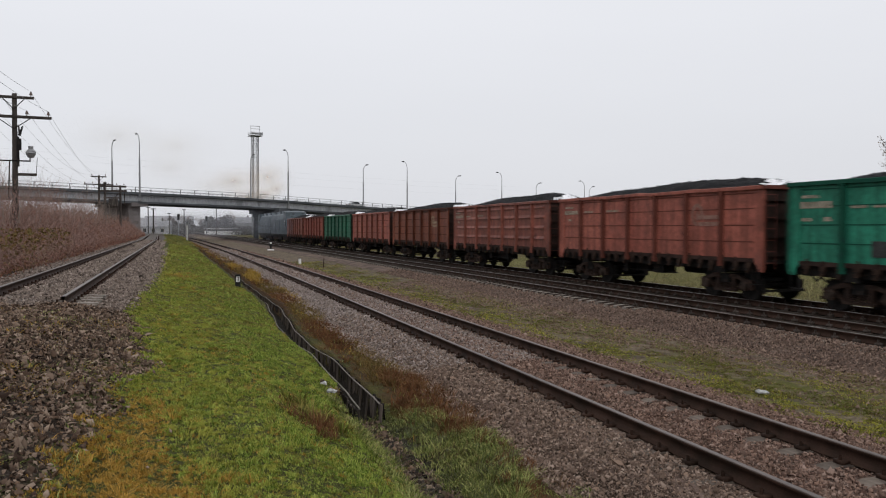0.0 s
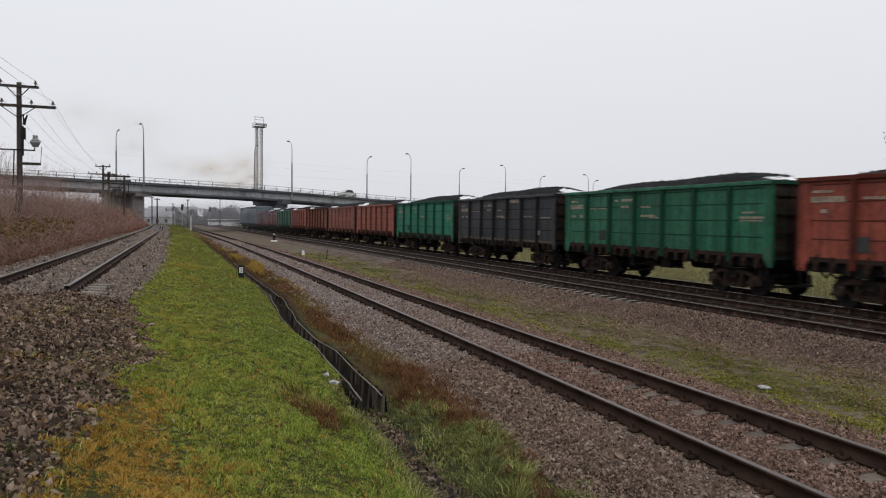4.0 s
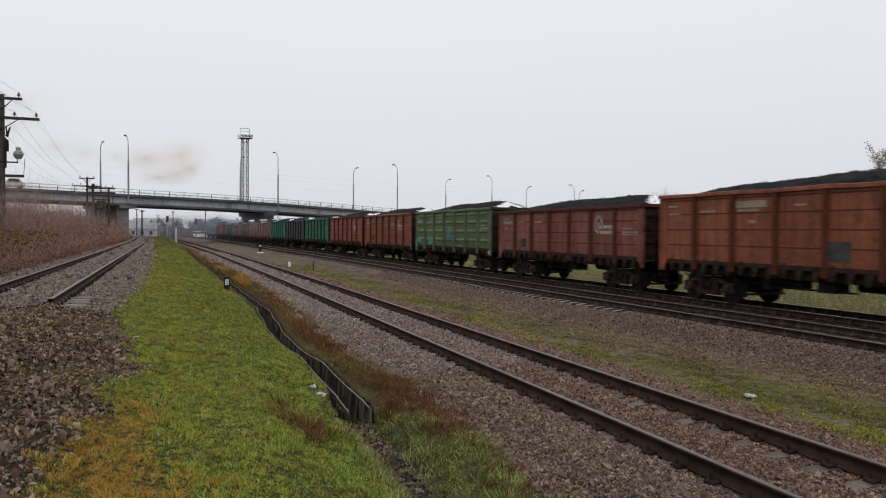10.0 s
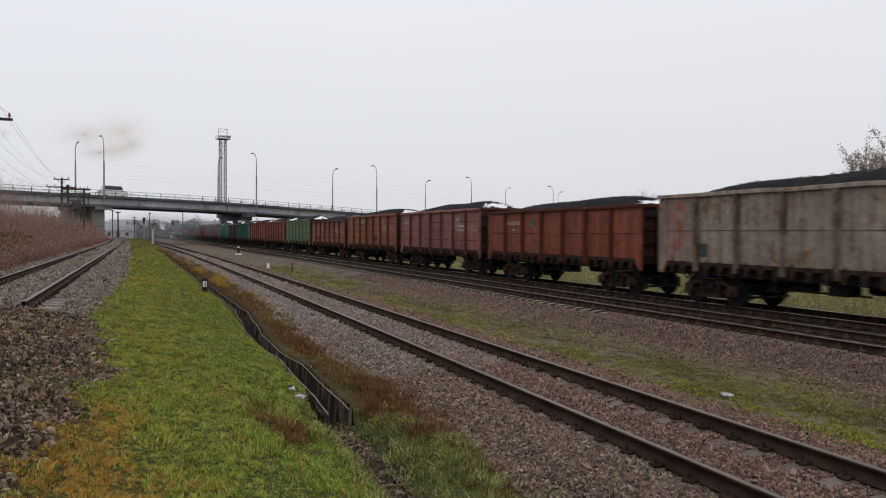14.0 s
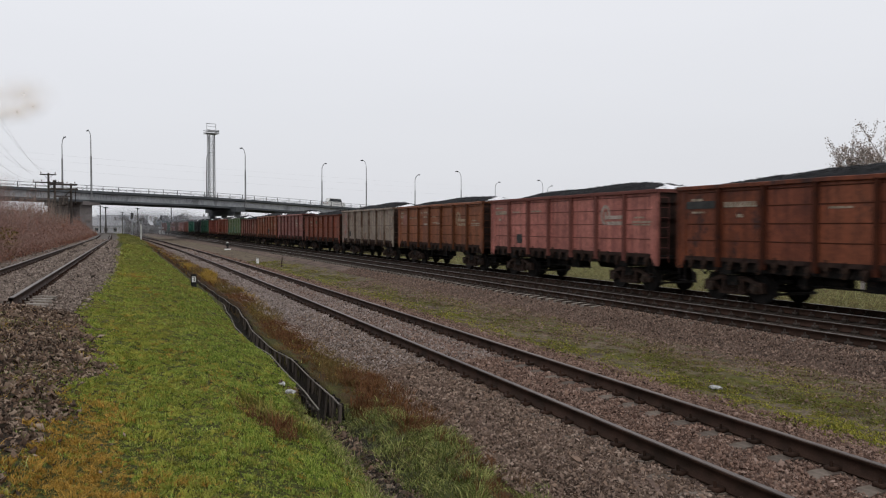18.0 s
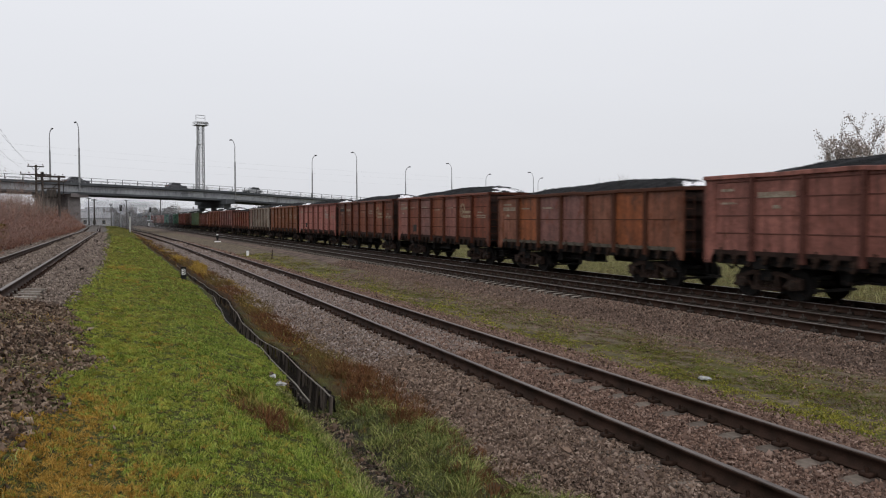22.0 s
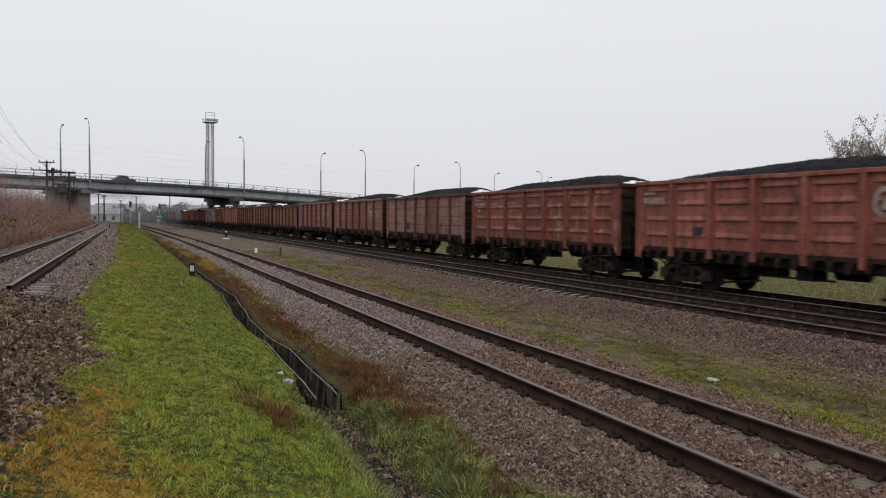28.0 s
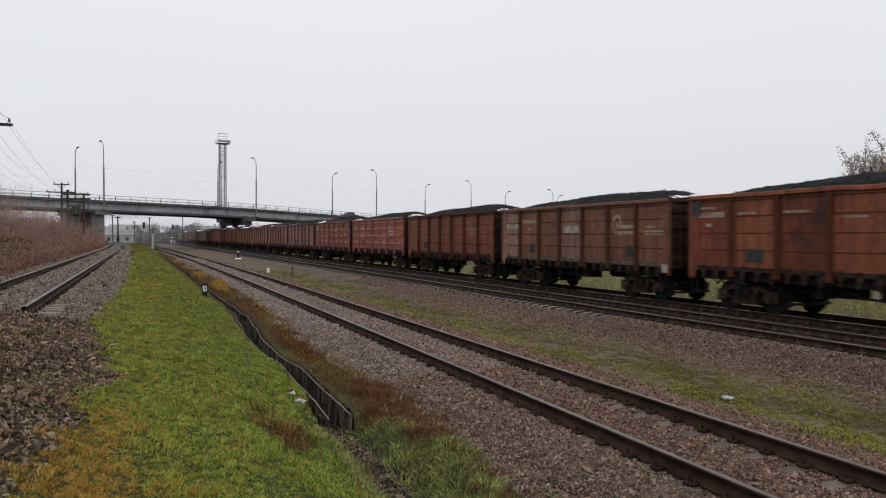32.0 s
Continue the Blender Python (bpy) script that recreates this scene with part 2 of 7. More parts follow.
def soup(name, verts, faces, material, parent=None):
    """A joined mesh of many small pieces out of arrays; faces all have the same number of corners."""
    me = bpy.data.meshes.new(name)
    verts, faces = np.asarray(verts, dtype=np.float32), np.asarray(faces, dtype=np.int32)
    me.vertices.add(len(verts))
    me.vertices.foreach_set("co", verts.ravel())
    me.loops.add(faces.size)
    me.loops.foreach_set("vertex_index", faces.ravel())
    me.polygons.add(len(faces))
    me.polygons.foreach_set("loop_start", np.arange(0, faces.size, faces.shape[1], dtype=np.int32))
    me.update(calc_edges=True)
    me.materials.append(material)
    ob = new(name, me)
    ob.parent = parent
    return ob


def empty(name, m=None):
    ob = new(name)
    ob.empty_display_size = 0.3
    if m is not None:
        ob.matrix_world = m
    return ob


def smooth(ob):
    ob.data.polygons.foreach_set("use_smooth", [True] * len(ob.data.polygons))
    return ob


# ---- plan ----
def bend(y):
    """How far the main line has swung to the left at y metres along."""
    return -5.0e-5 * max(0.0, y - 60.0) ** 2 if y < 420 else -6.48 - 0.036 * (y - 420)


def train_x(y):
    return 19.18 + bend(y)


def main_x(y):
    return 15.05 + bend(y)


def middle_x(y):
    if y > 150:
        return 5.7 - 0.0255 * (y - 150)
    return 6.14 + 0.0197 * y - 0.000151 * y * y if y > 0 else 6.14 + 0.0197 * y


def siding_x(y):
    return -2.75 + 0.0127 * y if y < 90 else -1.607 - 0.006 * (y - 90)


def ease(a, b, x):
    t = np.clip((x - a) / (b - a), 0, 1)
    return t * t * (3 - 2 * t)


def ditch_x(y):
    """The middle of the drain between the grass bank and the middle track."""
    return np.interp(y, [3, 7, 8.3, 10, 11.5, 13, 14.5, 16, 17.4, 18.8, 20.4, 22, 24, 26, 31, 46, 130], [2.4, 2.52, 2.58, 2.62, 2.72, 2.77, 2.81, 2.74, 2.75, 2.82, 2.96, 3.06, 3.24, 3.27, 3.3, 3.45, 3.9])


def ground_z(x, y):
    """The height of the ground sheet."""
    x, y = np.asarray(x, dtype=float), np.asarray(y, dtype=float)
    dx = x - (ditch_x(np.clip(y, 0, 130)) - 2.62)
    near = np.interp(dx, [-60, -14, -6, -4.6, -1.3, -0.3, 1.0, 1.9, 2.34, 2.42, 2.84, 2.9, 3.6, 4.3, 8.2, 11.6, 13.0, 22.0, 23.5, 30, 90],
                     [0.3, 0.75, 0.85, 0.86, 0.84, 0.7, 0.56, 0.22, 0.0, -0.5, -0.54, -0.15, -0.2, -0.33, -0.33, -0.33, -0.42, -0.5, -0.55, -0.6, -0.6])
    open_ditch = np.interp(dx, [-60, -14, -6, -4.6, -1.3, -0.3, 1.0, 1.9, 2.4, 2.65, 2.9, 3.4, 4.3, 8.2, 11.6, 13.0, 22.0, 23.5, 30, 90],
                           [0.3, 0.75, 0.85, 0.86, 0.84, 0.7, 0.56, 0.2, -0.25, -0.45, -0.4, -0.2, -0.33, -0.33, -0.33, -0.42, -0.5, -0.55, -0.6, -0.6])
    k = ease(10.2, 11.0, y)
    z = near * k + open_ditch * (1 - k)
    far = np.interp(x, [-60, -8, -4.5, -0.5, 3.2, 4.4, 5.0, 90], [0.3, 0.7, 0.8, 0.64, 0.52, -0.28, -0.36, -0.6])
    f = ease(75, 130, y)
    z = z * (1 - f) + far * f
    # the stone heap that buries the end of the siding
    h = ease(-0.2, -1.7, x) * 0.34 + ease(-1.7, -5.0, x) * 0.1
    z = z + h * ease(2.0, 5.0, y) * ease(19.0 - 3.6 * ease(-3.4, -2.0, x), 14.5 - 1.6 * ease(-3.4, -2.0, x), y + 0.5 * np.sin(x * 2.0))
    # the bank falls away from the viewer's feet to both ends
    b = ease(160, 400, np.abs(y))
    return z * (1 - b) - 0.5 * b


# ---- the ground ----
def ground_material():
    """Grass, dry grass, stones and bare soil, where each of them lies on the plan."""
    m, n, l, b = nodes_of("trackside_ground")
    geo, sep = n.new("ShaderNodeNewGeometry"), n.new("ShaderNodeSeparateXYZ")
    l.new(geo.outputs["Position"], sep.inputs[0])

    def noise_tex(scale, detail=5, rough=0.6):
        q = n.new("ShaderNodeTexNoise")
        q.inputs["Scale"].default_value, q.inputs["Detail"].default_value, q.inputs["Roughness"].default_value = scale, detail, rough
        l.new(geo.outputs["Position"], q.inputs["Vector"])
        return q.outputs["Fac"]

    def ramp_of(fac, *stops):
        r = n.new("ShaderNodeValToRGB")
        while len(r.color_ramp.elements) < len(stops):
            r.color_ramp.elements.new(0.5)
        for k, (p, c) in enumerate(stops):
            r.color_ramp.elements[k].position, r.color_ramp.elements[k].color = p, col(c)
        l.new(fac, r.inputs["Fac"])
        return r.outputs[0]

    def mask(value, lo, hi):
        r = n.new("ShaderNodeMapRange")
        r.inputs["From Min"].default_value, r.inputs["From Max"].default_value = lo, hi
        l.new(value, r.inputs["Value"])
        return r.outputs[0]

    def calc(op, a, c):
        q = n.new("ShaderNodeMath")
        q.operation = op
        for k, v in enumerate((a, c)):
            if isinstance(v, (int, float)):
                q.inputs[k].default_value = v
            else:
                l.new(v, q.inputs[k])
        return q.outputs[0]

    def mix(fac, a, c):
        q = n.new("ShaderNodeMixRGB")
        l.new(fac, q.inputs["Fac"])
        l.new(a, q.inputs["Color1"])
        l.new(c, q.inputs["Color2"])
        return q.outputs[0]

    fine, mid, big = noise_tex(38, 4), noise_tex(2.2, 6), noise_tex(0.35, 5)
    x_wob = calc("ADD", sep.outputs["X"], calc("MULTIPLY", calc("SUBTRACT", mid, 0.5), 2.2))
    green = ramp_of(fine, (0.3, (0.014, 0.014, 0.006)), (0.5, (0.048, 0.05, 0.014)), (0.7, (0.09, 0.094, 0.026)))
    dry = ramp_of(fine, (0.3, (0.05, 0.036, 0.012)), (0.55, (0.1, 0.075, 0.022)), (0.75, (0.16, 0.125, 0.045)))
    stone = ramp_of(fine, (0.3, (0.012, 0.009, 0.007)), (0.5, (0.04, 0.03, 0.023)), (0.72, (0.09, 0.07, 0.056)))
    weed = ramp_of(fine, (0.3, (0.02, 0.012, 0.007)), (0.55, (0.06, 0.034, 0.016)), (0.75, (0.11, 0.066, 0.03)))
    rough_tex = noise_tex(13, 8, 0.78)
    moss = ramp_of(rough_tex, (0.3, (0.05, 0.039, 0.028)), (0.5, (0.14, 0.11, 0.078)), (0.72, (0.23, 0.186, 0.125)))
    c = mix(mask(big, 0.5, 0.62), green, mix(mask(mid, 0.45, 0.6), dry, green))
    c = mix(mask(x_wob, 2.9, 3.5), c, weed)
    c = mix(mask(x_wob, 3.8, 4.3), c, stone)
    c = mix(calc("MULTIPLY", mask(x_wob, 7.9, 8.6), calc("ADD", mask(mid, 0.42, 0.55), 0.35)), c, moss)
    patchy = noise_tex(0.9, 6, 0.65)
    lime = ramp_of(rough_tex, (0.3, (0.036, 0.035, 0.012)), (0.5, (0.085, 0.085, 0.024)), (0.72, (0.145, 0.142, 0.04)))
    c = mix(calc("MULTIPLY", calc("MULTIPLY", mask(x_wob, 7.9, 8.5), mask(x_wob, 12.6, 10.6)), calc("MULTIPLY", mask(patchy, 0.47, 0.57), mask(sep.outputs["Y"], 62, 34))), c, lime)
    c = mix(mask(x_wob, 12.3, 13.2), c, stone)
    c = mix(mask(x_wob, 22.3, 23.0), c, mix(mask(mid, 0.4, 0.65), dry, green))
    c = mix(mask(x_wob, -0.5, -0.9), c, stone)
    c = mix(mask(x_wob, -5.2, -6.5), c, weed)
    mud = ramp_of(fine, (0.3, (0.009, 0.007, 0.006)), (0.7, (0.036, 0.03, 0.025)))
    c = mix(calc("MULTIPLY", mask(sep.outputs["Z"], -0.3, -0.4), mask(sep.outputs["X"], 3.3, 3.1)), c, mud)
    # The drain's floor turns nearly black below -0.44 m.
    sunken = ramp_of(fine, (0.3, (0.008, 0.007, 0.005)), (0.7, (0.03, 0.025, 0.02)))
    c = mix(calc("MULTIPLY", mask(sep.outputs["Z"], -0.44, -0.48), mask(sep.outputs["X"], 4.2, 4.0)), c, sunken)
    l.new(c, b.inputs["Base Color"])
    b.inputs["Roughness"].default_value = 0.95
    b.inputs["Specular IOR Level"].default_value = 0.1
    bp = n.new("ShaderNodeBump")
    bp.inputs["Strength"].default_value, bp.inputs["Distance"].default_value = 0.5, 0.04
    l.new(fine, bp.inputs["Height"])
    l.new(bp.outputs[0], b.inputs["Normal"])
    return m


def sheet(name, xs, ys, height, material):
    xs, ys = np.asarray(xs, dtype=float), np.asarray(ys, dtype=float)
    gx, gy = np.meshgrid(xs, ys)
    v = np.stack([gx, gy, height(gx, gy)], -1).reshape(-1, 3)
    w = len(xs)
    i = (np.arange(len(ys) - 1)[:, None] * w + np.arange(w - 1)[None, :]).ravel()
    return smooth(soup(name, v, np.stack([i, i + 1, i + w + 1, i + w], 1), material))


GROUND = ground_material()
gx = np.concatenate([[-1500, -600, -250, -120, -60, -40, -28, -20], np.arange(-14, -1, 0.5), np.arange(-1, 2.0, 0.1), np.arange(2.0, 3.4, 0.05), np.arange(3.4, 5, 0.1), np.arange(5, 30, 0.5), [35, 45, 60, 90, 150, 300, 700, 1500]])
gy = np.concatenate([[-1500, -700, -400, -200, -80, -30, -10, 0, 2], np.arange(3.5, 30, 0.18), np.arange(30, 80, 0.6), np.arange(80, 200, 4), [220, 260, 320, 400, 500, 700, 1000, 1500, 2500]])


def rough_ground(x, y):
    near = ease(120, 40, y) * ease(-25, -15, x) * ease(40, 28, x)
    lumps = 0.022 * np.sin(x * 5.1 + 1.3 * np.sin(y * 2.2)) * np.sin(y * 3.7 + 1.1 * np.sin(x * 3.0)) + 0.012 * np.sin(x * 11.0 + y * 7.3) * np.sin(y * 9.1 - x * 4.0)
    return ground_z(x, y) + lumps * near


tagged(sheet("ground", gx, gy, rough_ground, GROUND), "grassy trackside ground with bare soil and ballast spill", "ground", kind="structure")


# ---- the tracks ----
def along(f, y):
    return f(y), y


def swept(name, f, outline, ys, material, parent, offset=0.0, z=0.0):
    """An outline of (x, z) swept along a track's curve."""
    v, n = [], len(outline)
    for y in ys:
        cx = f(y)
        t = (f(y + 0.5) - f(y - 0.5))
        c = 1 / math.hypot(1, t)
        for a, b in outline:
            v.append((cx + (a + offset) * c, y - (a + offset) * t * c, z + b))
    faces = [(k * n + j, k * n + (j + 1) % n, (k + 1) * n + (j + 1) % n, (k + 1) * n + j) for k in range(len(ys) - 1) for j in range(n)]
    ob = soup(name, v, faces, material, parent)
    return ob


RAIL_BODY = [(-0.075, -0.18), (0.075, -0.18), (0.075, -0.165), (0.012, -0.145), (0.012, -0.045), (0.036, -0.035), (0.036, -0.008), (-0.036, -0.008), (-0.036, -0.035), (-0.012, -0.045), (-0.012, -0.145), (-0.075, -0.165)]
RAIL_TREAD = [(-0.0365, -0.012), (0.0365, -0.012), (0.034, -0.001), (0.024, 0.002), (-0.024, 0.002), (-0.034, -0.001)]


def sleeper_mesh():
    bm = bmesh.new()
    prism(bm, [(-1.35, -0.2), (1.35, -0.2), (1.35, -0.02), (1.1, 0.0), (0.45, 0.0), (0.3, -0.04), (-0.3, -0.04), (-0.45, 0.0), (-1.1, 0.0), (-1.35, -0.02)], -0.13, 0.13)
    for v in bm.verts:
        if v.co.z > -0.1:
            v.co.y *= 0.78
    return bm


SLEEPER = mesh_of("sleeper", sleeper_mesh(), SLEEPER_GREY)
SLEEPER_PALE = mesh_of("sleeper", sleeper_mesh(), OILY_SLEEPER)
SLEEPER_PALE.materials.append(BARE_SLEEPER)
for face in SLEEPER_PALE.polygons:
    face.material_index = 1 if face.center.x < -0.7 else 0
SLEEPER_OILY = mesh_of("sleeper", sleeper_mesh(), OILY_SLEEPER)
SLEEPER_BARE = mesh_of("sleeper", sleeper_mesh(), BARE_SLEEPER)
FASTENERS = boxes((-0.19, -0.07, -0.06, 0.06, 0.0, 0.034), (0.07, 0.19, -0.06, 0.06, 0.0, 0.034))
for s in (-0.15, 0.15):
    tube(FASTENERS, (s, 0, 0.03), (s, 0, 0.07), 0.022, seg=5)
FASTENER = mesh_of("fastener", FASTENERS, RUST_RAIL)
CLIP_DUST = surface("dusty_rail_clips", (0.035, 0.027, 0.022), (0.065, 0.052, 0.045), big=3, fine=30)


def railway(name, f, z, y0, y1, parts_to, tread, label, step=0.545, drop=0.0, block=SLEEPER, rail_from=None, bare_to=-99, clip=1.4, clip_mat=RUST_RAIL):
    t = empty(name)
    tagged(t, label, "railway track", kind="structure")
    r0 = y0 if rail_from is None else rail_from
    ys = np.unique(np.concatenate([np.linspace(r0, y1, 60), np.arange(max(r0, 0), min(y1, 120), 2.0)]))
    for side in (-0.796, 0.796):
        rail = swept("rail", f, RAIL_BODY, ys, RUST_RAIL, t, side, z)
        swept("rail_tread", f, RAIL_TREAD, ys, tread, rail, side, z)
    fv, fm = [], []
    base = np.array([v.co[:] for v in FASTENER.vertices]) * np.array([1.0, 1.0, clip])
    polys = [p.vertices[:] for p in FASTENER.polygons if len(p.vertices) == 4]
    y, k = y0 + 0.3, 0
    rest = []
    while y < min(y1, 190):
        a = math.atan(f(y + 0.5) - f(y - 0.5))
        jig = random.uniform(-0.015, 0.015)
        m = pose(f(y), y + jig, z - 0.185 - drop + (0.035 if y < bare_to else 0), 0, 0, -math.degrees(a) + random.uniform(-0.5, 0.5))
        if max(y0, 3.0) <= y < parts_to:
            s = part("sleeper", SLEEPER_BARE if y < bare_to else block, None, t)
            s.matrix_local = m
        elif y > -25:
            rest.append(m)
        if 3 < y < 130:
            for side in (-0.796, 0.796):
                c = base + np.array([f(y) + side, y + jig, z - 0.185])
                fm += [tuple(q + len(fv) for q in p) for p in polys]
                fv += c.tolist()
        y += step
    if rest:
        base_s = np.array([v.co[:] + (1.0,) for v in SLEEPER.vertices])
        sv, sf = [], []
        quads = [p.vertices[:] for p in SLEEPER.polygons if len(p.vertices) == 4]
        for m in rest:
            sf += [tuple(q + len(sv) for q in p) for p in quads]
            sv += (base_s @ np.array(m).T)[:, :3].tolist()
        tagged(soup("far_sleepers", sv, sf, block.materials[0], t), kind="stuff")
    tagged(soup("rail_fasteners", fv, fm, clip_mat, t), kind="stuff")
    return t


def ballast_material(name, dark, light):
    m = surface(name, dark, light, (0.035, 0.03, 0.028), rough=0.95, big=1.2, fine=24, bump=1.0, spots=-0.03)
    return m


BALLAST_GREY = ballast_material("grey_granite_ballast", (0.073, 0.063, 0.057), (0.170, 0.151, 0.138))
BALLAST_OILY = ballast_material("dark_oily_ballast", (0.038, 0.03, 0.025), (0.08, 0.064, 0.055))
BALLAST_SHOULDER = ballast_material("mauve_grey_ballast", (0.075, 0.054, 0.045), (0.168, 0.123, 0.099))
BALLAST_RUSTY = ballast_material("brownish_ballast", (0.076, 0.051, 0.040), (0.182, 0.129, 0.106))


def bed(name, f, outline, y0, y1, material, label):
    ys = np.unique(np.concatenate([np.linspace(y0, y1, 50), np.arange(max(y0, 2), min(y1, 70), 0.5)]))
    v, n = [], len(outline)
    for y in ys:
        for k, (a, b) in enumerate(outline):
            edge = k in (0, n - 1)
            v.append((f(y) + a + (0.12 * math.sin(y * 1.3 + k) * edge), y, b + (0 if edge else 0.012 * math.sin(y * 3.1 + a * 4))))
    faces = [(k * n + j, k * n + j + 1, (k + 1) * n + j + 1, (k + 1) * n + j) for k in range(len(ys) - 1) for j in range(n - 1)]
    return tagged(soup(name, v, faces, material), label, "ballast", kind="structure")


bed("ballast_middle", middle_x, [(-2.2, -0.45), (-1.75, -0.24), (-1.3, -0.2), (-0.9, -0.205), (-0.3, -0.205), (0.3, -0.205), (0.9, -0.205), (1.3, -0.2), (1.7, -0.24), (2.3, -0.4)], -60, 330, BALLAST_RUSTY, "grey crushed-stone ballast bed of the middle track")
bed("ballast_main", main_x, [(-0.95, -0.135), (-0.5, -0.125), (0.5, -0.12), (1.4, -0.13), (2.1, -0.2), (2.8, -0.215), (3.6, -0.21), (4.6, -0.21), (5.5, -0.21), (6.1, -0.25), (7.4, -0.62)], -380, 900, BALLAST_OILY, "dark oily ballast bed under both main tracks")
bed("ballast_shoulder", main_x, [(-2.9, -0.5), (-1.9, -0.25), (-1.3, -0.19), (-0.9, -0.17)], -380, 900, BALLAST_SHOULDER, "brown-grey ballast shoulder of the main line")
bed("ballast_siding", siding_x, [(-2.4, 0.72), (-1.5, 0.93), (-0.8, 0.95), (0, 0.95), (0.75, 0.945), (1.0, 0.9), (1.4, 0.78), (2.0, 0.7), (2.5, 0.58)], 13, 200, BALLAST_GREY, "grey crushed-stone ballast bed of the siding")
railway("middle_track", middle_x, 0.0, -40, 320, 62, RAIL_HEAD, "rusty railway track with concrete sleepers sunk in ballast", drop=-0.006)
railway("main_track", main_x, 0.086, -40, 900, 75, RAIL_SHINY, "empty main railway track with polished rails on concrete sleepers", block=SLEEPER_PALE, clip=2.1, clip_mat=CLIP_DUST)
railway("train_track", train_x, 0.0, -380, 900, 60, RAIL_SHINY, "main railway track carrying the coal train", block=SLEEPER_OILY, clip=2.1, clip_mat=CLIP_DUST)
railway("siding_track", siding_x, 1.12, 14.3, 190, 70, RAIL_HEAD, "disused siding track whose end is buried in stones", rail_from=15.3, bare_to=17.4)


# ---- the coal train ----
PITCH, HALF = 13.95, 6.475
PAINTS = {}


def dirt_shade(m):
    return PAINTS[m.name + "_soiled_shaded"]


def paint(name, c1, c2, worn, spots=0.0, big=0.5):
    if name not in PAINTS:
        PAINTS[name] = surface(name, c1, c2, worn, rough=0.65, big=big, fine=14, bump=0.12, stretch=(1, 1, 0.7), spots=spots, random_amount=0.1, streaks=0.36, mottle=0.3)
        PAINTS[name].node_tree.nodes["Principled BSDF"].inputs["Specular IOR Level"].default_value = 0.22
        PAINTS[name].node_tree.nodes["Principled BSDF"].inputs["Roughness"].default_value = 0.5
        # Darker copy for ribs and swages: dirt, plus shade put into the colour.
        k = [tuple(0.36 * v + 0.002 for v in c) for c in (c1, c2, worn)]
        PAINTS[name + "_soiled_shaded"] = surface(name + "_soiled_shaded", *k, rough=0.75, big=1.2, fine=20, bump=0.12)
    return PAINTS[name]


def wheelset_mesh():
    bm = bmesh.new()
    tube(bm, (-1.05, 0, 0), (1.05, 0, 0), 0.075, seg=8)
    for s in (-1, 1):
        tube(bm, (s * 0.73, 0, 0), (s * 0.76, 0, 0), 0.505, seg=24)
        tube(bm, (s * 0.76, 0, 0), (s * 0.865, 0, 0), 0.478, 0.475, seg=24)
        tube(bm, (s * 0.865, 0, 0), (s * 0.90, 0, 0), 0.14, seg=12)
        tube(bm, (s * 0.9, 0.0, 0), (s * 1.08, 0.0, 0), 0.1, seg=10)
        box(bm, s * 0.872 - 0.008, s * 0.872 + 0.008, 0.2, 0.3, -0.05, 0.05)
    return mesh_of("wheelset", bm, DARK_STEEL)


def side_frame_mesh(s):
    bm = bmesh.new()
    x0, x1 = sorted((s * 0.95, s * 1.12))
    prism(bm, [(-1.22, 0.56), (-1.22, 0.66), (-0.95, 0.7), (-0.58, 0.84), (0.58, 0.84), (0.95, 0.7), (1.22, 0.66), (1.22, 0.56), (0.9, 0.6), (0.5, 0.72), (-0.5, 0.72), (-0.9, 0.6)], x0, x1, "x")
    prism(bm, [(-0.52, 0.25), (-0.56, 0.33), (0.56, 0.33), (0.52, 0.25)], x0, x1, "x")
    for q in (-1, 1):
        prism(bm, [(q * 0.56, 0.33), (q * 0.46, 0.27), (q * 0.86, 0.63), (q * 0.99, 0.67)], x0, x1, "x")
        prism(bm, [(q * 0.33, 0.32), (q * 0.44, 0.32), (q * 0.44, 0.74), (q * 0.33, 0.74)], x0, x1, "x")
        prism(bm, [(q * 1.12, 0.34), (q * 1.22, 0.36), (q * 1.22, 0.6), (q * 1.12, 0.6)], x0, x1, "x")
    bmesh.ops.recalc_face_normals(bm, faces=bm.faces)
    return mesh_of("side_frame", bm, BOGIE)


def spring_mesh():
    """One coil spring as a turned body with a rippled outline."""
    bm = bmesh.new()
    rings = [[bm.verts.new((r * math.cos(a), r * math.sin(a), z)) for a in (math.tau * q / 10 for q in range(10))] for z, r in ((0.33 + 0.02 * k, 0.075 if k % 3 == 0 else 0.1) for k in range(13))]
    for a, b in zip(rings, rings[1:]):
        for q in range(10):
            bm.faces.new((a[q], a[(q + 1) % 10], b[(q + 1) % 10], b[q]))
    return mesh_of("spring", bm, BOGIE)


BOGIE_MESHES = {
    "wheelset": wheelset_mesh(),
    "frames": [side_frame_mesh(-1), side_frame_mesh(1)], "spring": spring_mesh(),
    "boxes": [mesh_of("axle_box", tubes(((s * 0.96, 0, 0.475), (s * 1.16, 0, 0.475), 0.165), ((s * 1.16, 0, 0.475), (s * 1.2, 0, 0.475), 0.135, 0.11), ((s * 1.2, 0, 0.475), (s * 1.225, 0, 0.475), 0.05), seg=12), AXLE_BOX) for s in (-1, 1)],
    "bolster": mesh_of("bolster", boxes((-1.15, 1.15, -0.22, 0.22, 0.55, 0.86), (-0.35, 0.35, -1.1, 1.1, 0.62, 0.72)), DARK_STEEL),
    "brake": mesh_of("brake_beam", boxes((-0.9, 0.9, -0.03, 0.03, 0.3, 0.38), (-0.82, -0.72, -0.02, 0.08, 0.25, 0.75)), DARK_STEEL),
}


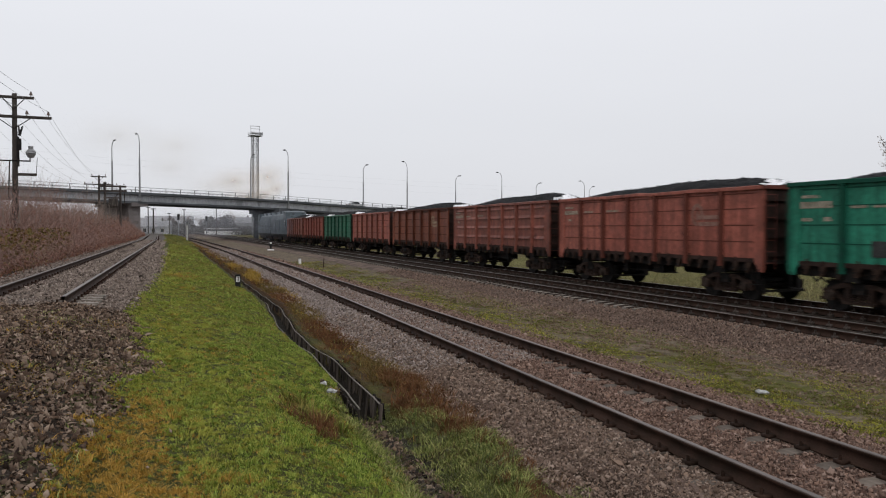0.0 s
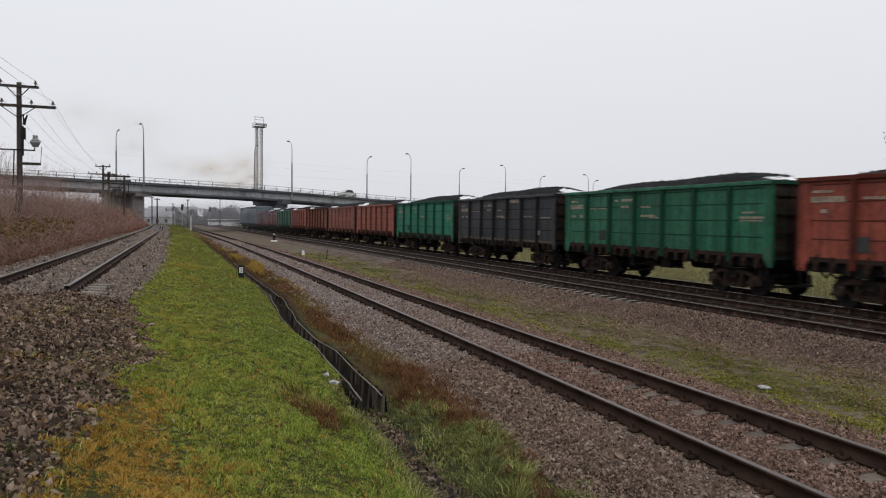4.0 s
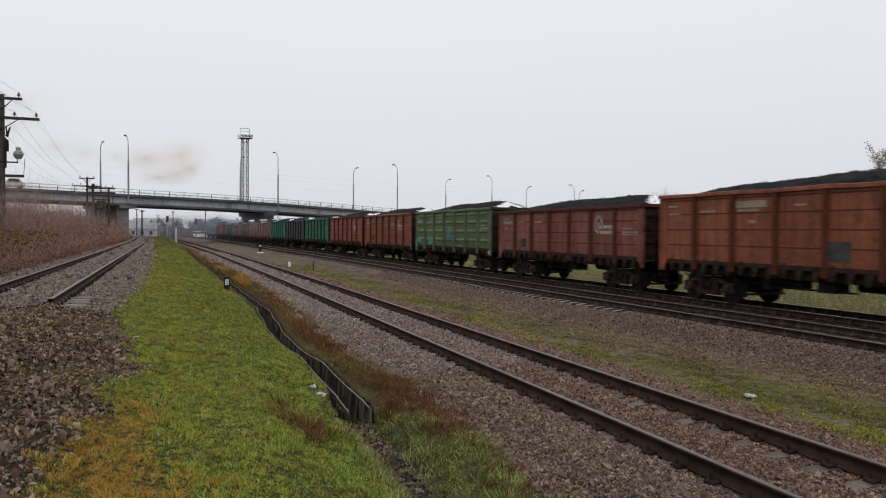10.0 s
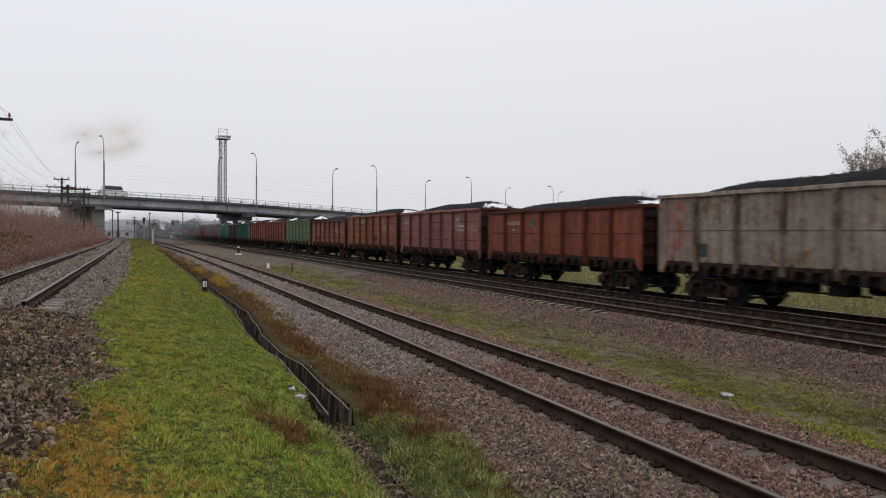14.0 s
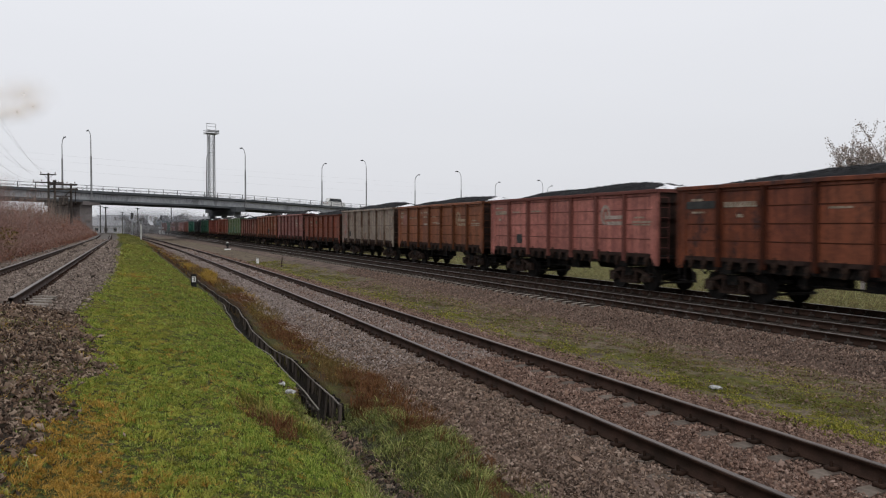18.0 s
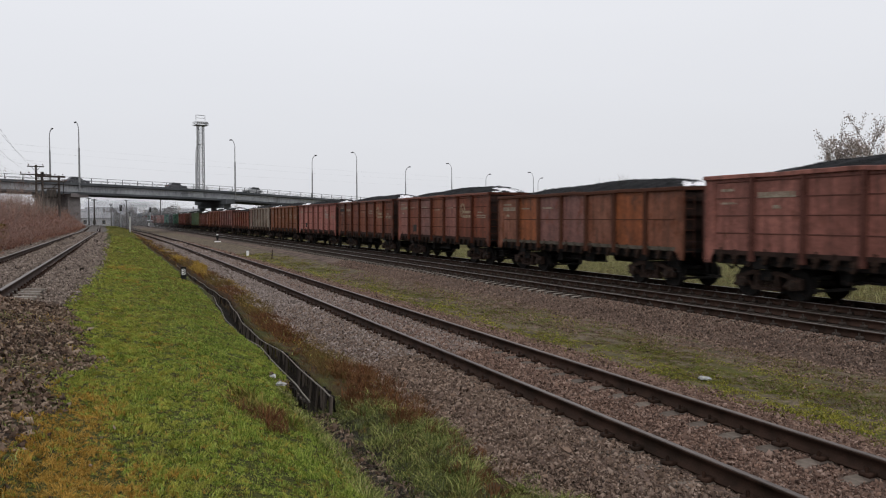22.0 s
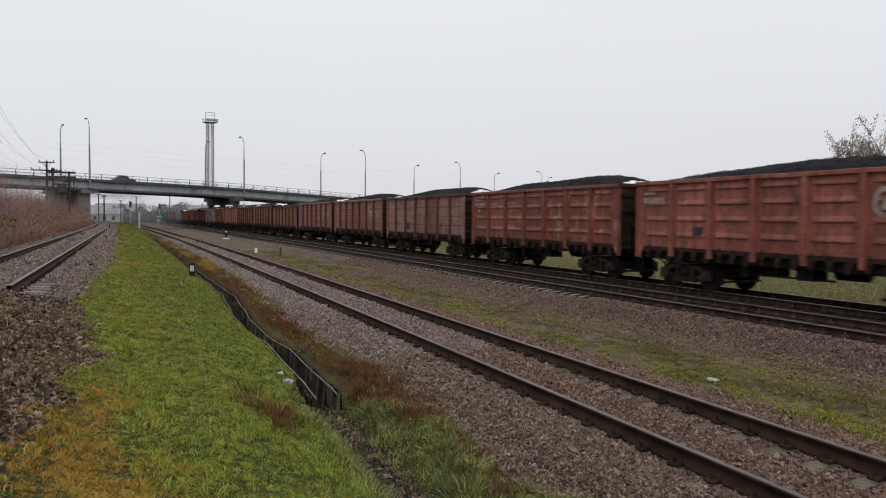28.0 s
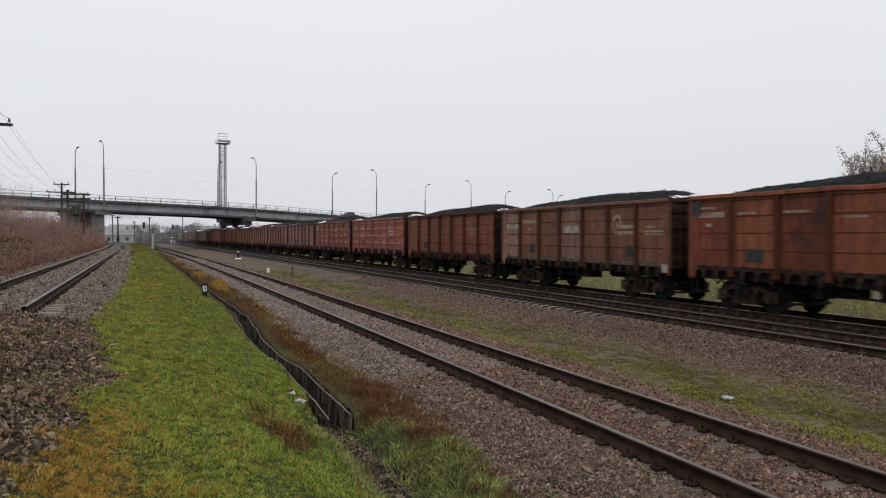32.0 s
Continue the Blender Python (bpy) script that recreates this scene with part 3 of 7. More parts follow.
def bogie(parent, y):
    b = part("bogie", BOGIE_MESHES["bolster"], None, parent, "dusty cast-steel freight bogie")
    b.matrix_local = pose(0, y, 0)
    for k in range(2):
        part("side_frame", BOGIE_MESHES["frames"][k], None, b)
        for a in (-0.24, 0.0, 0.24):
            part("spring", BOGIE_MESHES["spring"], None, b).matrix_local = pose((-1.03, 1.03)[k], a, 0)
    for a, turn in ((-1.47, 0), (1.47, 180)):
        part("brake_beam", BOGIE_MESHES["brake"], None, b).matrix_local = pose(0, a, 0, 0, 0, turn)
    for a in (-0.925, 0.925):
        w = part("wheelset", BOGIE_MESHES["wheelset"], None, b)
        w.matrix_local = pose(0, a, 0.475)
        for k in range(2):
            q = part("axle_box", BOGIE_MESHES["boxes"][k], None, b)
            q.matrix_local = pose(0, a, 0)
    return b


LATCH = mesh_of("hatch_latch", boxes((-1.5, -1.42, -0.035, 0.035, 1.02, 1.44), (-1.515, -1.42, -0.09, 0.09, 1.14, 1.28), (-1.52, -1.44, 0.0, 0.07, 0.98, 1.06), (-1.505, -1.44, -0.13, -0.07, 1.24, 1.34)), LATCH_STEEL)
RIBS = [-HALF + 0.06, -4.55, -2.73, -0.91, 0.91, 2.73, 4.55, HALF - 0.06]


def side_panel_mesh(s, y0, y1, top, grooved, seams, lead):
    """One steel panel between two ribs: wide pressed beads, or narrow swages between the sheets."""
    bm = bmesh.new()
    x = s * 1.47
    zs = [(1.42, 0.0, 0)]
    if grooved:
        for c in (1.42 + (top - 1.42) * q for q in (0.2, 0.43, 0.66, 0.87)):
            zs += [(c - 0.09, 0.0, 0), (c - 0.07, 0.062, 0), (c - 0.03, 0.066, 0), (c + 0.07, 0.012, 0), (c + 0.1, 0.0, 0)]
    else:
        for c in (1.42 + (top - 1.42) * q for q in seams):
            # Swage faces take the rib paint, so the groove's shade is in their colour.
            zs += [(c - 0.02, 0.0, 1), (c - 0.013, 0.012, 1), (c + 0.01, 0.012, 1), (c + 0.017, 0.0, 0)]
    zs += [(top - 0.02, 0.0, 0)]
    a, b = (0.24, 0.06) if grooved else (0.09, 0.02)
    q0, q1 = (a + (0.3 if lead == -1 else 0), a + (0.3 if lead == 1 else 0))
    rows = []
    for z, d, _ in zs:
        rows.append([bm.verts.new((x + s * o, y, z)) for y, o in ((y0, 0.0), (y0 + q0, 0.0), (y0 + q0 + b, d), (y1 - q1 - b, d), (y1 - q1, 0.0), (y1, 0.0))])
    for a, b, (_, _, seam) in zip(rows, rows[1:], zs):
        for k in range(5):
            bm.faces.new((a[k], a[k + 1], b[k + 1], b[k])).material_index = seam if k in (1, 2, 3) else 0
    back = [bm.verts.new((x - s * 0.05, y, z)) for y, z in ((y0, 1.42), (y1, 1.42), (y1, top - 0.02), (y0, top - 0.02))]
    bm.faces.new(back)
    return bm


def corner_plate_mesh(s, e, top):
    """The plain plate at a side's end, drawn down below the sill."""
    bm = bmesh.new()
    y0, y1 = e * HALF, e * (HALF - 0.4)
    out = [(y0, 1.0), (y0, top - 0.1), (y1, top - 0.1), (y1, 1.3), (e * (HALF - 0.3), 1.2), (e * (HALF - 0.24), 1.0)]
    prism(bm, out, *sorted((s * 1.475, s * 1.5)), "x")
    return bm


def coal_mesh(top, seed):
    """The heaped load, low at the leading end and highest towards the trailing end, with loose lumps on it."""
    r = np.random.default_rng(seed)
    peak, lead = r.uniform(0.36, 0.44), r.uniform(0.055, 0.105)
    wav = r.uniform(0, 6, 5)

    def height(x, y):
        u = (6.35 - y) / 12.7
        h = peak * np.interp(u, [0, lead * 0.6, lead, lead + 0.06, lead + 0.16, 0.4, 0.55, 0.7, 0.84, 0.91, 0.97, 1.0], [-0.4, -0.25, 0.0, 0.4, 0.68, 0.87, 0.95, 1.0, 1.0, 0.76, 0.15, -0.3])
        c = 1 - np.abs(x / 1.42) ** 2.2
        return top - 0.12 + (h + 0.12) * (0.12 + 0.88 * c) + 0.03 * np.sin(y * 1.1 + wav[0]) * c + 0.012 * np.sin(x * 4 + y * 3.7 + wav[1]) + 0.01 * np.sin(y * 9 + 3 * np.sin(x * 5 + wav[2]))

    ny, nx = 80, 18
    gx, gy = np.meshgrid(np.linspace(-1.42, 1.42, nx + 1), np.linspace(6.35, -6.35, ny + 1))
    v = np.stack([gx, gy, height(gx, gy) + r.uniform(-0.014, 0.014, gx.shape)], -1).reshape(-1, 3)
    i = (np.arange(ny)[:, None] * (nx + 1) + np.arange(nx)[None]).ravel()
    f = np.concatenate([np.stack([i, i + 1, i + nx + 2], 1), np.stack([i, i + nx + 2, i + nx + 1], 1)])
    n = 2600
    lx, ly = r.uniform(-1.36, 1.36, n), r.uniform(-5.9, 6.1, n)
    corner = np.array([(1, 0, 0), (0, 1, 0), (-1, 0, 0), (0, -1, 0), (0, 0, 1)], dtype=float)
    size = 0.02 * r.lognormal(0, 0.35, n)
    lump = corner[None] * r.uniform(0.5, 1.5, (n, 5, 1)) * size[:, None, None]
    turn = r.uniform(0, math.tau, n)
    ca, sa = np.cos(turn)[:, None], np.sin(turn)[:, None]
    lump = np.stack([lump[..., 0] * ca - lump[..., 1] * sa, lump[..., 0] * sa + lump[..., 1] * ca, lump[..., 2] + r.uniform(-0.4, 0.4, (n, 5)) * size[:, None]], -1)
    lump += np.stack([lx, ly, height(lx, ly) + 0.01], 1)[:, None]
    lf = np.array([(0, 1, 4, 4), (1, 2, 4, 4), (2, 3, 4, 4), (3, 0, 4, 4)])[:, :3]
    lf = (lf[None] + len(v) + 5 * np.arange(n)[:, None, None]).reshape(-1, 3)
    return np.concatenate([v, lump.reshape(-1, 3)]).tolist(), f.tolist(), lf.tolist()


def chord_mesh(s, top, j):
    """The top edge of a side, knocked slightly out of line by loading."""
    r = random.Random(500 + j)
    p, q = r.uniform(0, 6), r.uniform(0.004, 0.024)
    bm, rows = bmesh.new(), []
    for k in range(29):
        y = -HALF + 2 * HALF * k / 28
        d = q * (math.sin(y * 1.7 + p) + 0.6 * math.sin(y * 3.9 + 2 * p)) * (1 - abs(y) / HALF)
        rows.append([bm.verts.new((s * x, y, top + z + d)) for x, z in ((1.43, -0.13), (1.43, -0.004), (1.45, 0.0), (1.565, 0.0), (1.585, -0.015), (1.585, -0.12), (1.57, -0.13))])
    for a, b in zip(rows, rows[1:]):
        for k in range(7):
            bm.faces.new((a[k], a[(k + 1) % 7], b[(k + 1) % 7], b[k]))
    bm.faces.new(rows[0])
    bm.faces.new(rows[-1][::-1])
    bmesh.ops.recalc_face_normals(bm, faces=bm.faces)
    return bm




def end_mesh(top, e):
    bm = boxes((-1.47, 1.47, *sorted((e * (HALF - 0.12), e * (HALF - 0.06))), 1.3, top - 0.03))
    for z in np.linspace(1.5, top - 0.5, 4):
        box(bm, -1.4, 1.4, *sorted((e * (HALF - 0.07), e * (HALF + 0.03))), z, z + 0.13)
    return bm


def emblem_mesh(x, y, z):
    """A tall open ring over two foot bars, as a plain flat mark."""
    bm = bmesh.new()
    n = 20
    for k in range(n):
        a, b = -0.12 + k / n * 4.9, -0.12 + (k + 1) / n * 4.9
        q = [(0.31 * math.cos(a), 0.40 * math.sin(a)), (0.31 * math.cos(b), 0.40 * math.sin(b)), (0.19 * math.cos(b), 0.27 * math.sin(b)), (0.19 * math.cos(a), 0.27 * math.sin(a))]
        bm.faces.new([bm.verts.new((x, y - c, z + d)) for c, d in q])
    for c0, c1, d0, d1 in ((0.08, 1.08, -0.17, -0.03), (0.1, 1.08, -0.40, -0.26), (-0.05, 0.07, -0.2, 0.12)):
        bm.faces.new([bm.verts.new((x, y - c, z + d)) for c, d in ((c0, d0), (c1, d0), (c1, d1), (c0, d1))])
    return bm


def bar_mesh(x, y, z, w, h):
    """One line of unreadable writing: a comb of short blocks on a thin base line."""
    bm = bmesh.new()
    step = 0.2 if h > 0.12 else 0.28
    cuts = [0.0]
    while cuts[-1] < w - 0.02:
        cuts += [min(cuts[-1] + step * 0.8, w), min(cuts[-1] + step, w + 0.02)]
    cols = [[bm.verts.new((x, y - c, z + d)) for d in (0.0, h * 0.3, h)] for c in cuts]
    for k, (p, q) in enumerate(zip(cols, cols[1:])):
        bm.faces.new((p[0], q[0], q[1], p[1]))
        if k % 2 == 0:
            bm.faces.new((p[1], q[1], q[2], p[2]))
    bmesh.ops.delete(bm, geom=[v for v in bm.verts if not v.link_faces], context="VERTS")
    return bm


def wagon(j, label, mat, rib_mat, top, grooved, emblem, marks, patches):
    w = empty("gondola_wagon")
    tagged(w, label, "freight wagon", group="coal wagons of the train")
    for s in (-1, 1):
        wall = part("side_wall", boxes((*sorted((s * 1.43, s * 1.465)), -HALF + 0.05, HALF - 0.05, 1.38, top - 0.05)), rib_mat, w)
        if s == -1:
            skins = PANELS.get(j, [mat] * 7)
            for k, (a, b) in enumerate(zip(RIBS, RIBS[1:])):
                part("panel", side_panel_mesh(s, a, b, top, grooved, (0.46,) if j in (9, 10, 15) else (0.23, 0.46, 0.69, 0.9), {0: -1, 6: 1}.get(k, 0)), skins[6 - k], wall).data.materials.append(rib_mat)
            for e, skin in ((-1, skins[6]), (1, RUSTY_ORANGE if j == 18 else skins[0])):
                part("corner_plate", corner_plate_mesh(s, e, top), skin, wall)
        else:
            part("panel", boxes((*sorted((s * 1.465, s * 1.475)), RIBS[0], RIBS[-1], 1.42, top - 0.02)), mat, wall)
        for k, y in enumerate(RIBS):
            end = k in (0, 7)
            bm = bmesh.new()
            q = 0.06 if end else 0.085
            lo = 1.02 if end else 1.12
            v = [(x, yy, z) for z in (lo, top - 0.1) for x, yy in ((s * 1.46, y - q), (s * 1.46, y + q), (s * (1.535 if end else 1.595), y + q * 0.7), (s * (1.535 if end else 1.595), y - q * 0.7))]
            vv = [bm.verts.new(c) for c in v]
            for f in ((3, 2, 1, 0), (4, 5, 6, 7), (0, 1, 5, 4), (1, 2, 6, 5), (2, 3, 7, 6), (3, 0, 4, 7)):
                bm.faces.new([vv[c] for c in f])
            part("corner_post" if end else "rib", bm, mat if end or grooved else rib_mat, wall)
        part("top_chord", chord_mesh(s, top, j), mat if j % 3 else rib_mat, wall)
        part("side_sill", boxes((*sorted((s * 1.4, s * 1.5)), -HALF + 0.4, HALF - 0.4, 1.3, 1.43)), SILL_DUST if j in (1, 4, 15, 22) else DARK_BROWN, wall)
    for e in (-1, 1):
        end = part("end_wall", end_mesh(top, e), DARK_BROWN, w, "dark brown end wall")
        part("end_chord", boxes((-1.58, 1.58, *sorted((e * (HALF - 0.12), e * (HALF + 0.04))), top - 0.12, top + 0.002)), rib_mat, end)
        bm = tubes(*[((-1.5 + 0.4 * k, e * (HALF + 0.08), 1.1), (-1.5 + 0.4 * k, e * (HALF + 0.08), top - 0.3), 0.014) for k in (0, 1)], seg=5)
        for z in np.arange(1.3, top - 0.3, 0.36):
            tube(bm, (-1.5, e * (HALF + 0.08), z), (-1.1, e * (HALF + 0.08), z), 0.012, seg=5)
        part("ladder", bm, rib_mat, end)
        bm = boxes((-0.13, 0.13, *sorted((e * HALF, e * (HALF + 0.42))), 0.93, 1.17), (-0.2, 0.2, *sorted((e * (HALF + 0.3), e * (HALF + 0.5))), 0.9, 1.2))
        part("coupler", bm, DARK_STEEL, w)
        part("air_hose", tubes(((0.4, e * HALF, 0.95), (0.4, e * (HALF + 0.3), 0.7), 0.03), ((0.4, e * (HALF + 0.3), 0.7), (0.35, e * (HALF + 0.5), 0.85), 0.03), seg=6), BLACK, w)
        part("step", boxes((-1.55, -1.42, *sorted((e * 6.0, e * 6.35)), 0.58, 0.61), (-1.56, -1.53, *sorted((e * 6.3, e * 6.33)), 0.58, 1.1), (-1.56, -1.53, *sorted((e * 6.02, e * 6.05)), 0.58, 1.1)), DARK_STEEL, w)
    under = boxes((-0.25, 0.25, -HALF, HALF, 0.9, 1.3), (-1.42, 1.42, -HALF, HALF, 1.26, 1.38))
    for y in (-4.33, 4.33):
        box(under, -1.4, 1.4, y - 0.25, y + 0.25, 0.9, 1.3)
    part("underframe", under, DARK_STEEL, w)
    for k, y in enumerate(np.linspace(-5.8, 5.8, 21)):
        part("hatch_latch", LATCH, None, w).matrix_local = pose(0, y, 0.04 * (k % 3) - 0.02, 0, 0, 0)
    part("hatch_beam", boxes((-1.3, -1.1, -6.0, 6.0, 1.0, 1.3), (1.2, 1.44, -6.0, 6.0, 1.05, 1.3)), DARK_STEEL, w)
    gear = tubes(((0.3, -1.6, 0.85), (0.3, -0.6, 0.85), 0.2), ((-0.55, 0.5, 0.8), (-0.55, 1.4, 0.8), 0.17), ((-0.9, -1.5, 0.7), (-0.9, 1.6, 0.7), 0.03), seg=12)
    box(gear, -1.1, -0.5, -0.9, -0.3, 0.66, 1.2)
    box(gear, -1.0, -0.4, 1.6, 1.9, 0.6, 1.2)
    part("brake_gear", gear, DARK_STEEL, w)
    v, f, lumps = coal_mesh(top, 100 + j)
    coal = soup("coal_load", v, f + lumps, COAL, w)
    crust_f = [q for q in f if (0.945 if j > 16 else 0.92) + 0.01 * math.sin(v[q[0]][0] * 4 + j) < (6.35 - v[q[0]][1]) / 12.7 < 0.972 + 0.012 * math.sin(v[q[0]][0] * 5 + j)]
    used = sorted({i for q in crust_f for i in q})
    ix = {a: b for b, a in enumerate(used)}
    soup("lime_crust", [(v[a][0] * 0.85, v[a][1], v[a][2] + 0.03) for a in used], [tuple(ix[i] for i in q) for q in crust_f], LIME, coal)
    for y in (-4.33, 4.33):
        bogie(w, y)
    if emblem:
        part("emblem", emblem_mesh(-1.54 if grooved else -1.487, emblem, 1.42 + (top - 1.42) * 0.62), emblem_paint(j), w, "faded pale painted emblem")
    for y, z, long, high in marks:
        part("lettering_line", bar_mesh(-1.53 if grooved else -1.486, min(y, 6.05), z * (top - 0.35) / 3.41, long, high), WHITE, w, "faded pale lettering")
    for y, c, *size in patches:
        wide, z0, z1 = size or (0.24, 1.62, 2.05)
        out = 1.515 if abs(y) > 6 else 1.54 if grooved else 1.49
        part("stencil_patch", boxes((-out, -1.465, y - wide, y + wide, z0, z1)), c, w)
    return w


SILL_DUST = surface("dusty_grey_sill_paint", (0.075, 0.066, 0.052), (0.12, 0.105, 0.085), big=2, fine=14)
# Very dark brown for the end walls and most side sills.
DARK_BROWN = surface("dark_brown_wagon_paint", (0.02, 0.013, 0.011), (0.045, 0.026, 0.021), big=1.5, fine=14)
PALE_MARK = surface("pale_worn_paint", (0.2, 0.155, 0.13), (0.38, 0.33, 0.285), big=5, fine=26)
SPOT_MARK = surface("faint_orange_paint", (0.16, 0.05, 0.024), (0.23, 0.095, 0.042), big=5, fine=26)
CREAM_MARK = surface("cream_worn_paint", (0.17, 0.115, 0.07), (0.34, 0.27, 0.19), big=5, fine=26)
FAINT_MARK = surface("faint_pinkish_paint", (0.17, 0.08, 0.06), (0.245, 0.145, 0.115), big=5, fine=26)


def emblem_paint(j):
    return FAINT_MARK if j in (-1, 21) else SPOT_MARK if j == 9 else PALE_MARK if j in (3, 4, 6, 8, 12, 17, 20) else CREAM_MARK


SALMON = paint("salmon_red_paint", (0.274, 0.080, 0.055), (0.338, 0.107, 0.074), (0.210, 0.069, 0.050))
BRICK = paint("brick_red_paint", (0.217, 0.049, 0.031), (0.276, 0.068, 0.043), (0.138, 0.041, 0.027))
ROSE = paint("faded_brick_red_paint", (0.25, 0.078, 0.056), (0.31, 0.104, 0.077), (0.145, 0.052, 0.038))
MAROON = paint("maroon_paint", (0.2, 0.072, 0.06), (0.25, 0.096, 0.08), (0.14, 0.052, 0.044))
BROWN = paint("rust_brown_paint", (0.154, 0.044, 0.023), (0.206, 0.061, 0.032), (0.099, 0.030, 0.018))
RED_BROWN = paint("red_brown_paint", (0.185, 0.058, 0.040), (0.239, 0.080, 0.056), (0.122, 0.039, 0.027))
ORANGE = paint("orange_red_paint", (0.199, 0.048, 0.024), (0.242, 0.064, 0.031), (0.140, 0.040, 0.022))
ORANGE_BROWN = paint("orange_brown_paint", (0.201, 0.061, 0.030), (0.244, 0.077, 0.036), (0.122, 0.044, 0.025), spots=-0.02)
SOOTY_ORANGE = paint("sooty_orange_brown_paint", (0.108, 0.030, 0.014), (0.168, 0.046, 0.020), (0.054, 0.021, 0.016), spots=0.03)
TEAL = paint("bright_green_paint", (0.013, 0.145, 0.088), (0.02, 0.18, 0.112), (0.022, 0.125, 0.092), spots=-0.04)
GREEN = paint("green_paint", (0.016, 0.105, 0.058), (0.026, 0.13, 0.074), (0.04, 0.095, 0.056), spots=-0.02)
OLIVE = paint("olive_green_paint", (0.07, 0.108, 0.044), (0.098, 0.14, 0.06), (0.056, 0.076, 0.036))
BLACKISH = paint("black_grey_paint", (0.026, 0.028, 0.031), (0.040, 0.042, 0.046), (0.050, 0.044, 0.040), spots=-0.03)
BEIGE = paint("grey_beige_paint", (0.219, 0.175, 0.138), (0.281, 0.231, 0.185), (0.175, 0.106, 0.070), spots=0.02, big=0.9)
RUSTY_BEIGE = paint("rusty_beige_rib_paint", (0.094, 0.055, 0.033), (0.193, 0.154, 0.121), (0.066, 0.033, 0.020), spots=0.06, big=1.0)
PINKISH = paint("pinkish_beige_paint", (0.230, 0.155, 0.127), (0.276, 0.196, 0.159), (0.268, 0.090, 0.062), spots=0.03)
PINK = paint("faded_pink_paint", (0.337, 0.121, 0.097), (0.396, 0.151, 0.122), (0.283, 0.100, 0.079))
DULL_PINK = paint("dull_pink_brown_paint", (0.235, 0.092, 0.07), (0.29, 0.118, 0.092), (0.165, 0.062, 0.044))
MAUVE = paint("mauve_pink_paint", (0.19, 0.088, 0.074), (0.235, 0.117, 0.098), (0.170, 0.058, 0.038), spots=0.0)
RUSTY_ORANGE = paint("rusty_orange_paint", (0.216, 0.066, 0.024), (0.274, 0.088, 0.032), (0.140, 0.048, 0.022), spots=0.02, big=0.9)
TAN = paint("tan_pink_paint", (0.191, 0.073, 0.042), (0.233, 0.097, 0.060), (0.159, 0.053, 0.025), spots=0.04, big=0.9)
PEELING = paint("peeling_pink_paint", (0.25, 0.125, 0.105), (0.3, 0.158, 0.134), (0.19, 0.062, 0.026), spots=0.02, big=0.6)
PEELING_RED = paint("peeling_red_paint", (0.19, 0.054, 0.034), (0.24, 0.078, 0.05), (0.33, 0.165, 0.13), spots=0.03, big=0.6)
TAUPE = paint("taupe_brown_paint", (0.155, 0.061, 0.035), (0.188, 0.080, 0.047), (0.121, 0.045, 0.026))
PALE_TAUPE = paint("pale_pink_taupe_paint", (0.212, 0.116, 0.086), (0.265, 0.150, 0.117), (0.159, 0.078, 0.050))
SPOTTED = paint("rust_spotted_orange_paint", (0.163, 0.041, 0.021), (0.219, 0.059, 0.031), (0.103, 0.036, 0.023), spots=0.0, big=0.8)
RUST_ORANGE = paint("rust_orange_paint", (0.185, 0.062, 0.026), (0.24, 0.084, 0.036), (0.12, 0.042, 0.022))
TURQUOISE = surface("worn_turquoise_paint", (0.05, 0.19, 0.16), (0.09, 0.26, 0.22), big=4, fine=20)
BLUE_MARK = surface("faded_blue_paint", (0.06, 0.13, 0.17), (0.09, 0.18, 0.23), big=3, fine=20)
GREY_MARK = surface("dark_grey_patch_paint", (0.035, 0.036, 0.035), (0.06, 0.06, 0.058), big=3, fine=20)
GREEN_MARK = surface("green_patch_paint", (0.05, 0.1, 0.06), (0.08, 0.14, 0.08), big=3, fine=20)

PANELS = {
    10: [PINKISH, BEIGE, BEIGE, BEIGE, BEIGE, BEIGE, BEIGE],
    14: [DULL_PINK, BROWN, MAUVE, ORANGE_BROWN, DULL_PINK, BROWN, BROWN],
    15: [TAN, RUSTY_ORANGE, MAUVE, MAUVE, TAN, RUSTY_ORANGE, TAN],
    13: [SOOTY_ORANGE, SOOTY_ORANGE, BROWN, ORANGE_BROWN, BROWN, ORANGE_BROWN, SOOTY_ORANGE],
    22: [PALE_TAUPE, TAUPE, TAUPE, PALE_TAUPE, TAUPE, TAUPE, TAUPE],
    23: [SPOTTED, ORANGE_BROWN, SOOTY_ORANGE, ORANGE_BROWN, SPOTTED, ORANGE_BROWN, BROWN],
    19: [PEELING_RED, RED_BROWN, PEELING_RED, RED_BROWN, PEELING_RED, PEELING_RED, PEELING_RED],
    18: [PEELING, PEELING, PEELING, PEELING, TAN, PEELING, PEELING],
}
# lines of writing on a side: start, height, length, letter height
NUMBERS = [(6.0, 3.3, 0.7, 0.07), (6.1, 3.02, 1.15, 0.17), (5.7, 2.72, 0.3, 0.1), (4.3, 3.08, 0.7, 0.07), (2.5, 3.08, 0.9, 0.08)]
LATE_NUMBERS = [(5.8, 3.25, 0.5, 0.08), (4.35, 3.02, 1.3, 0.17), (3.8, 2.7, 0.3, 0.1), (5.8, 2.85, 0.6, 0.06)]
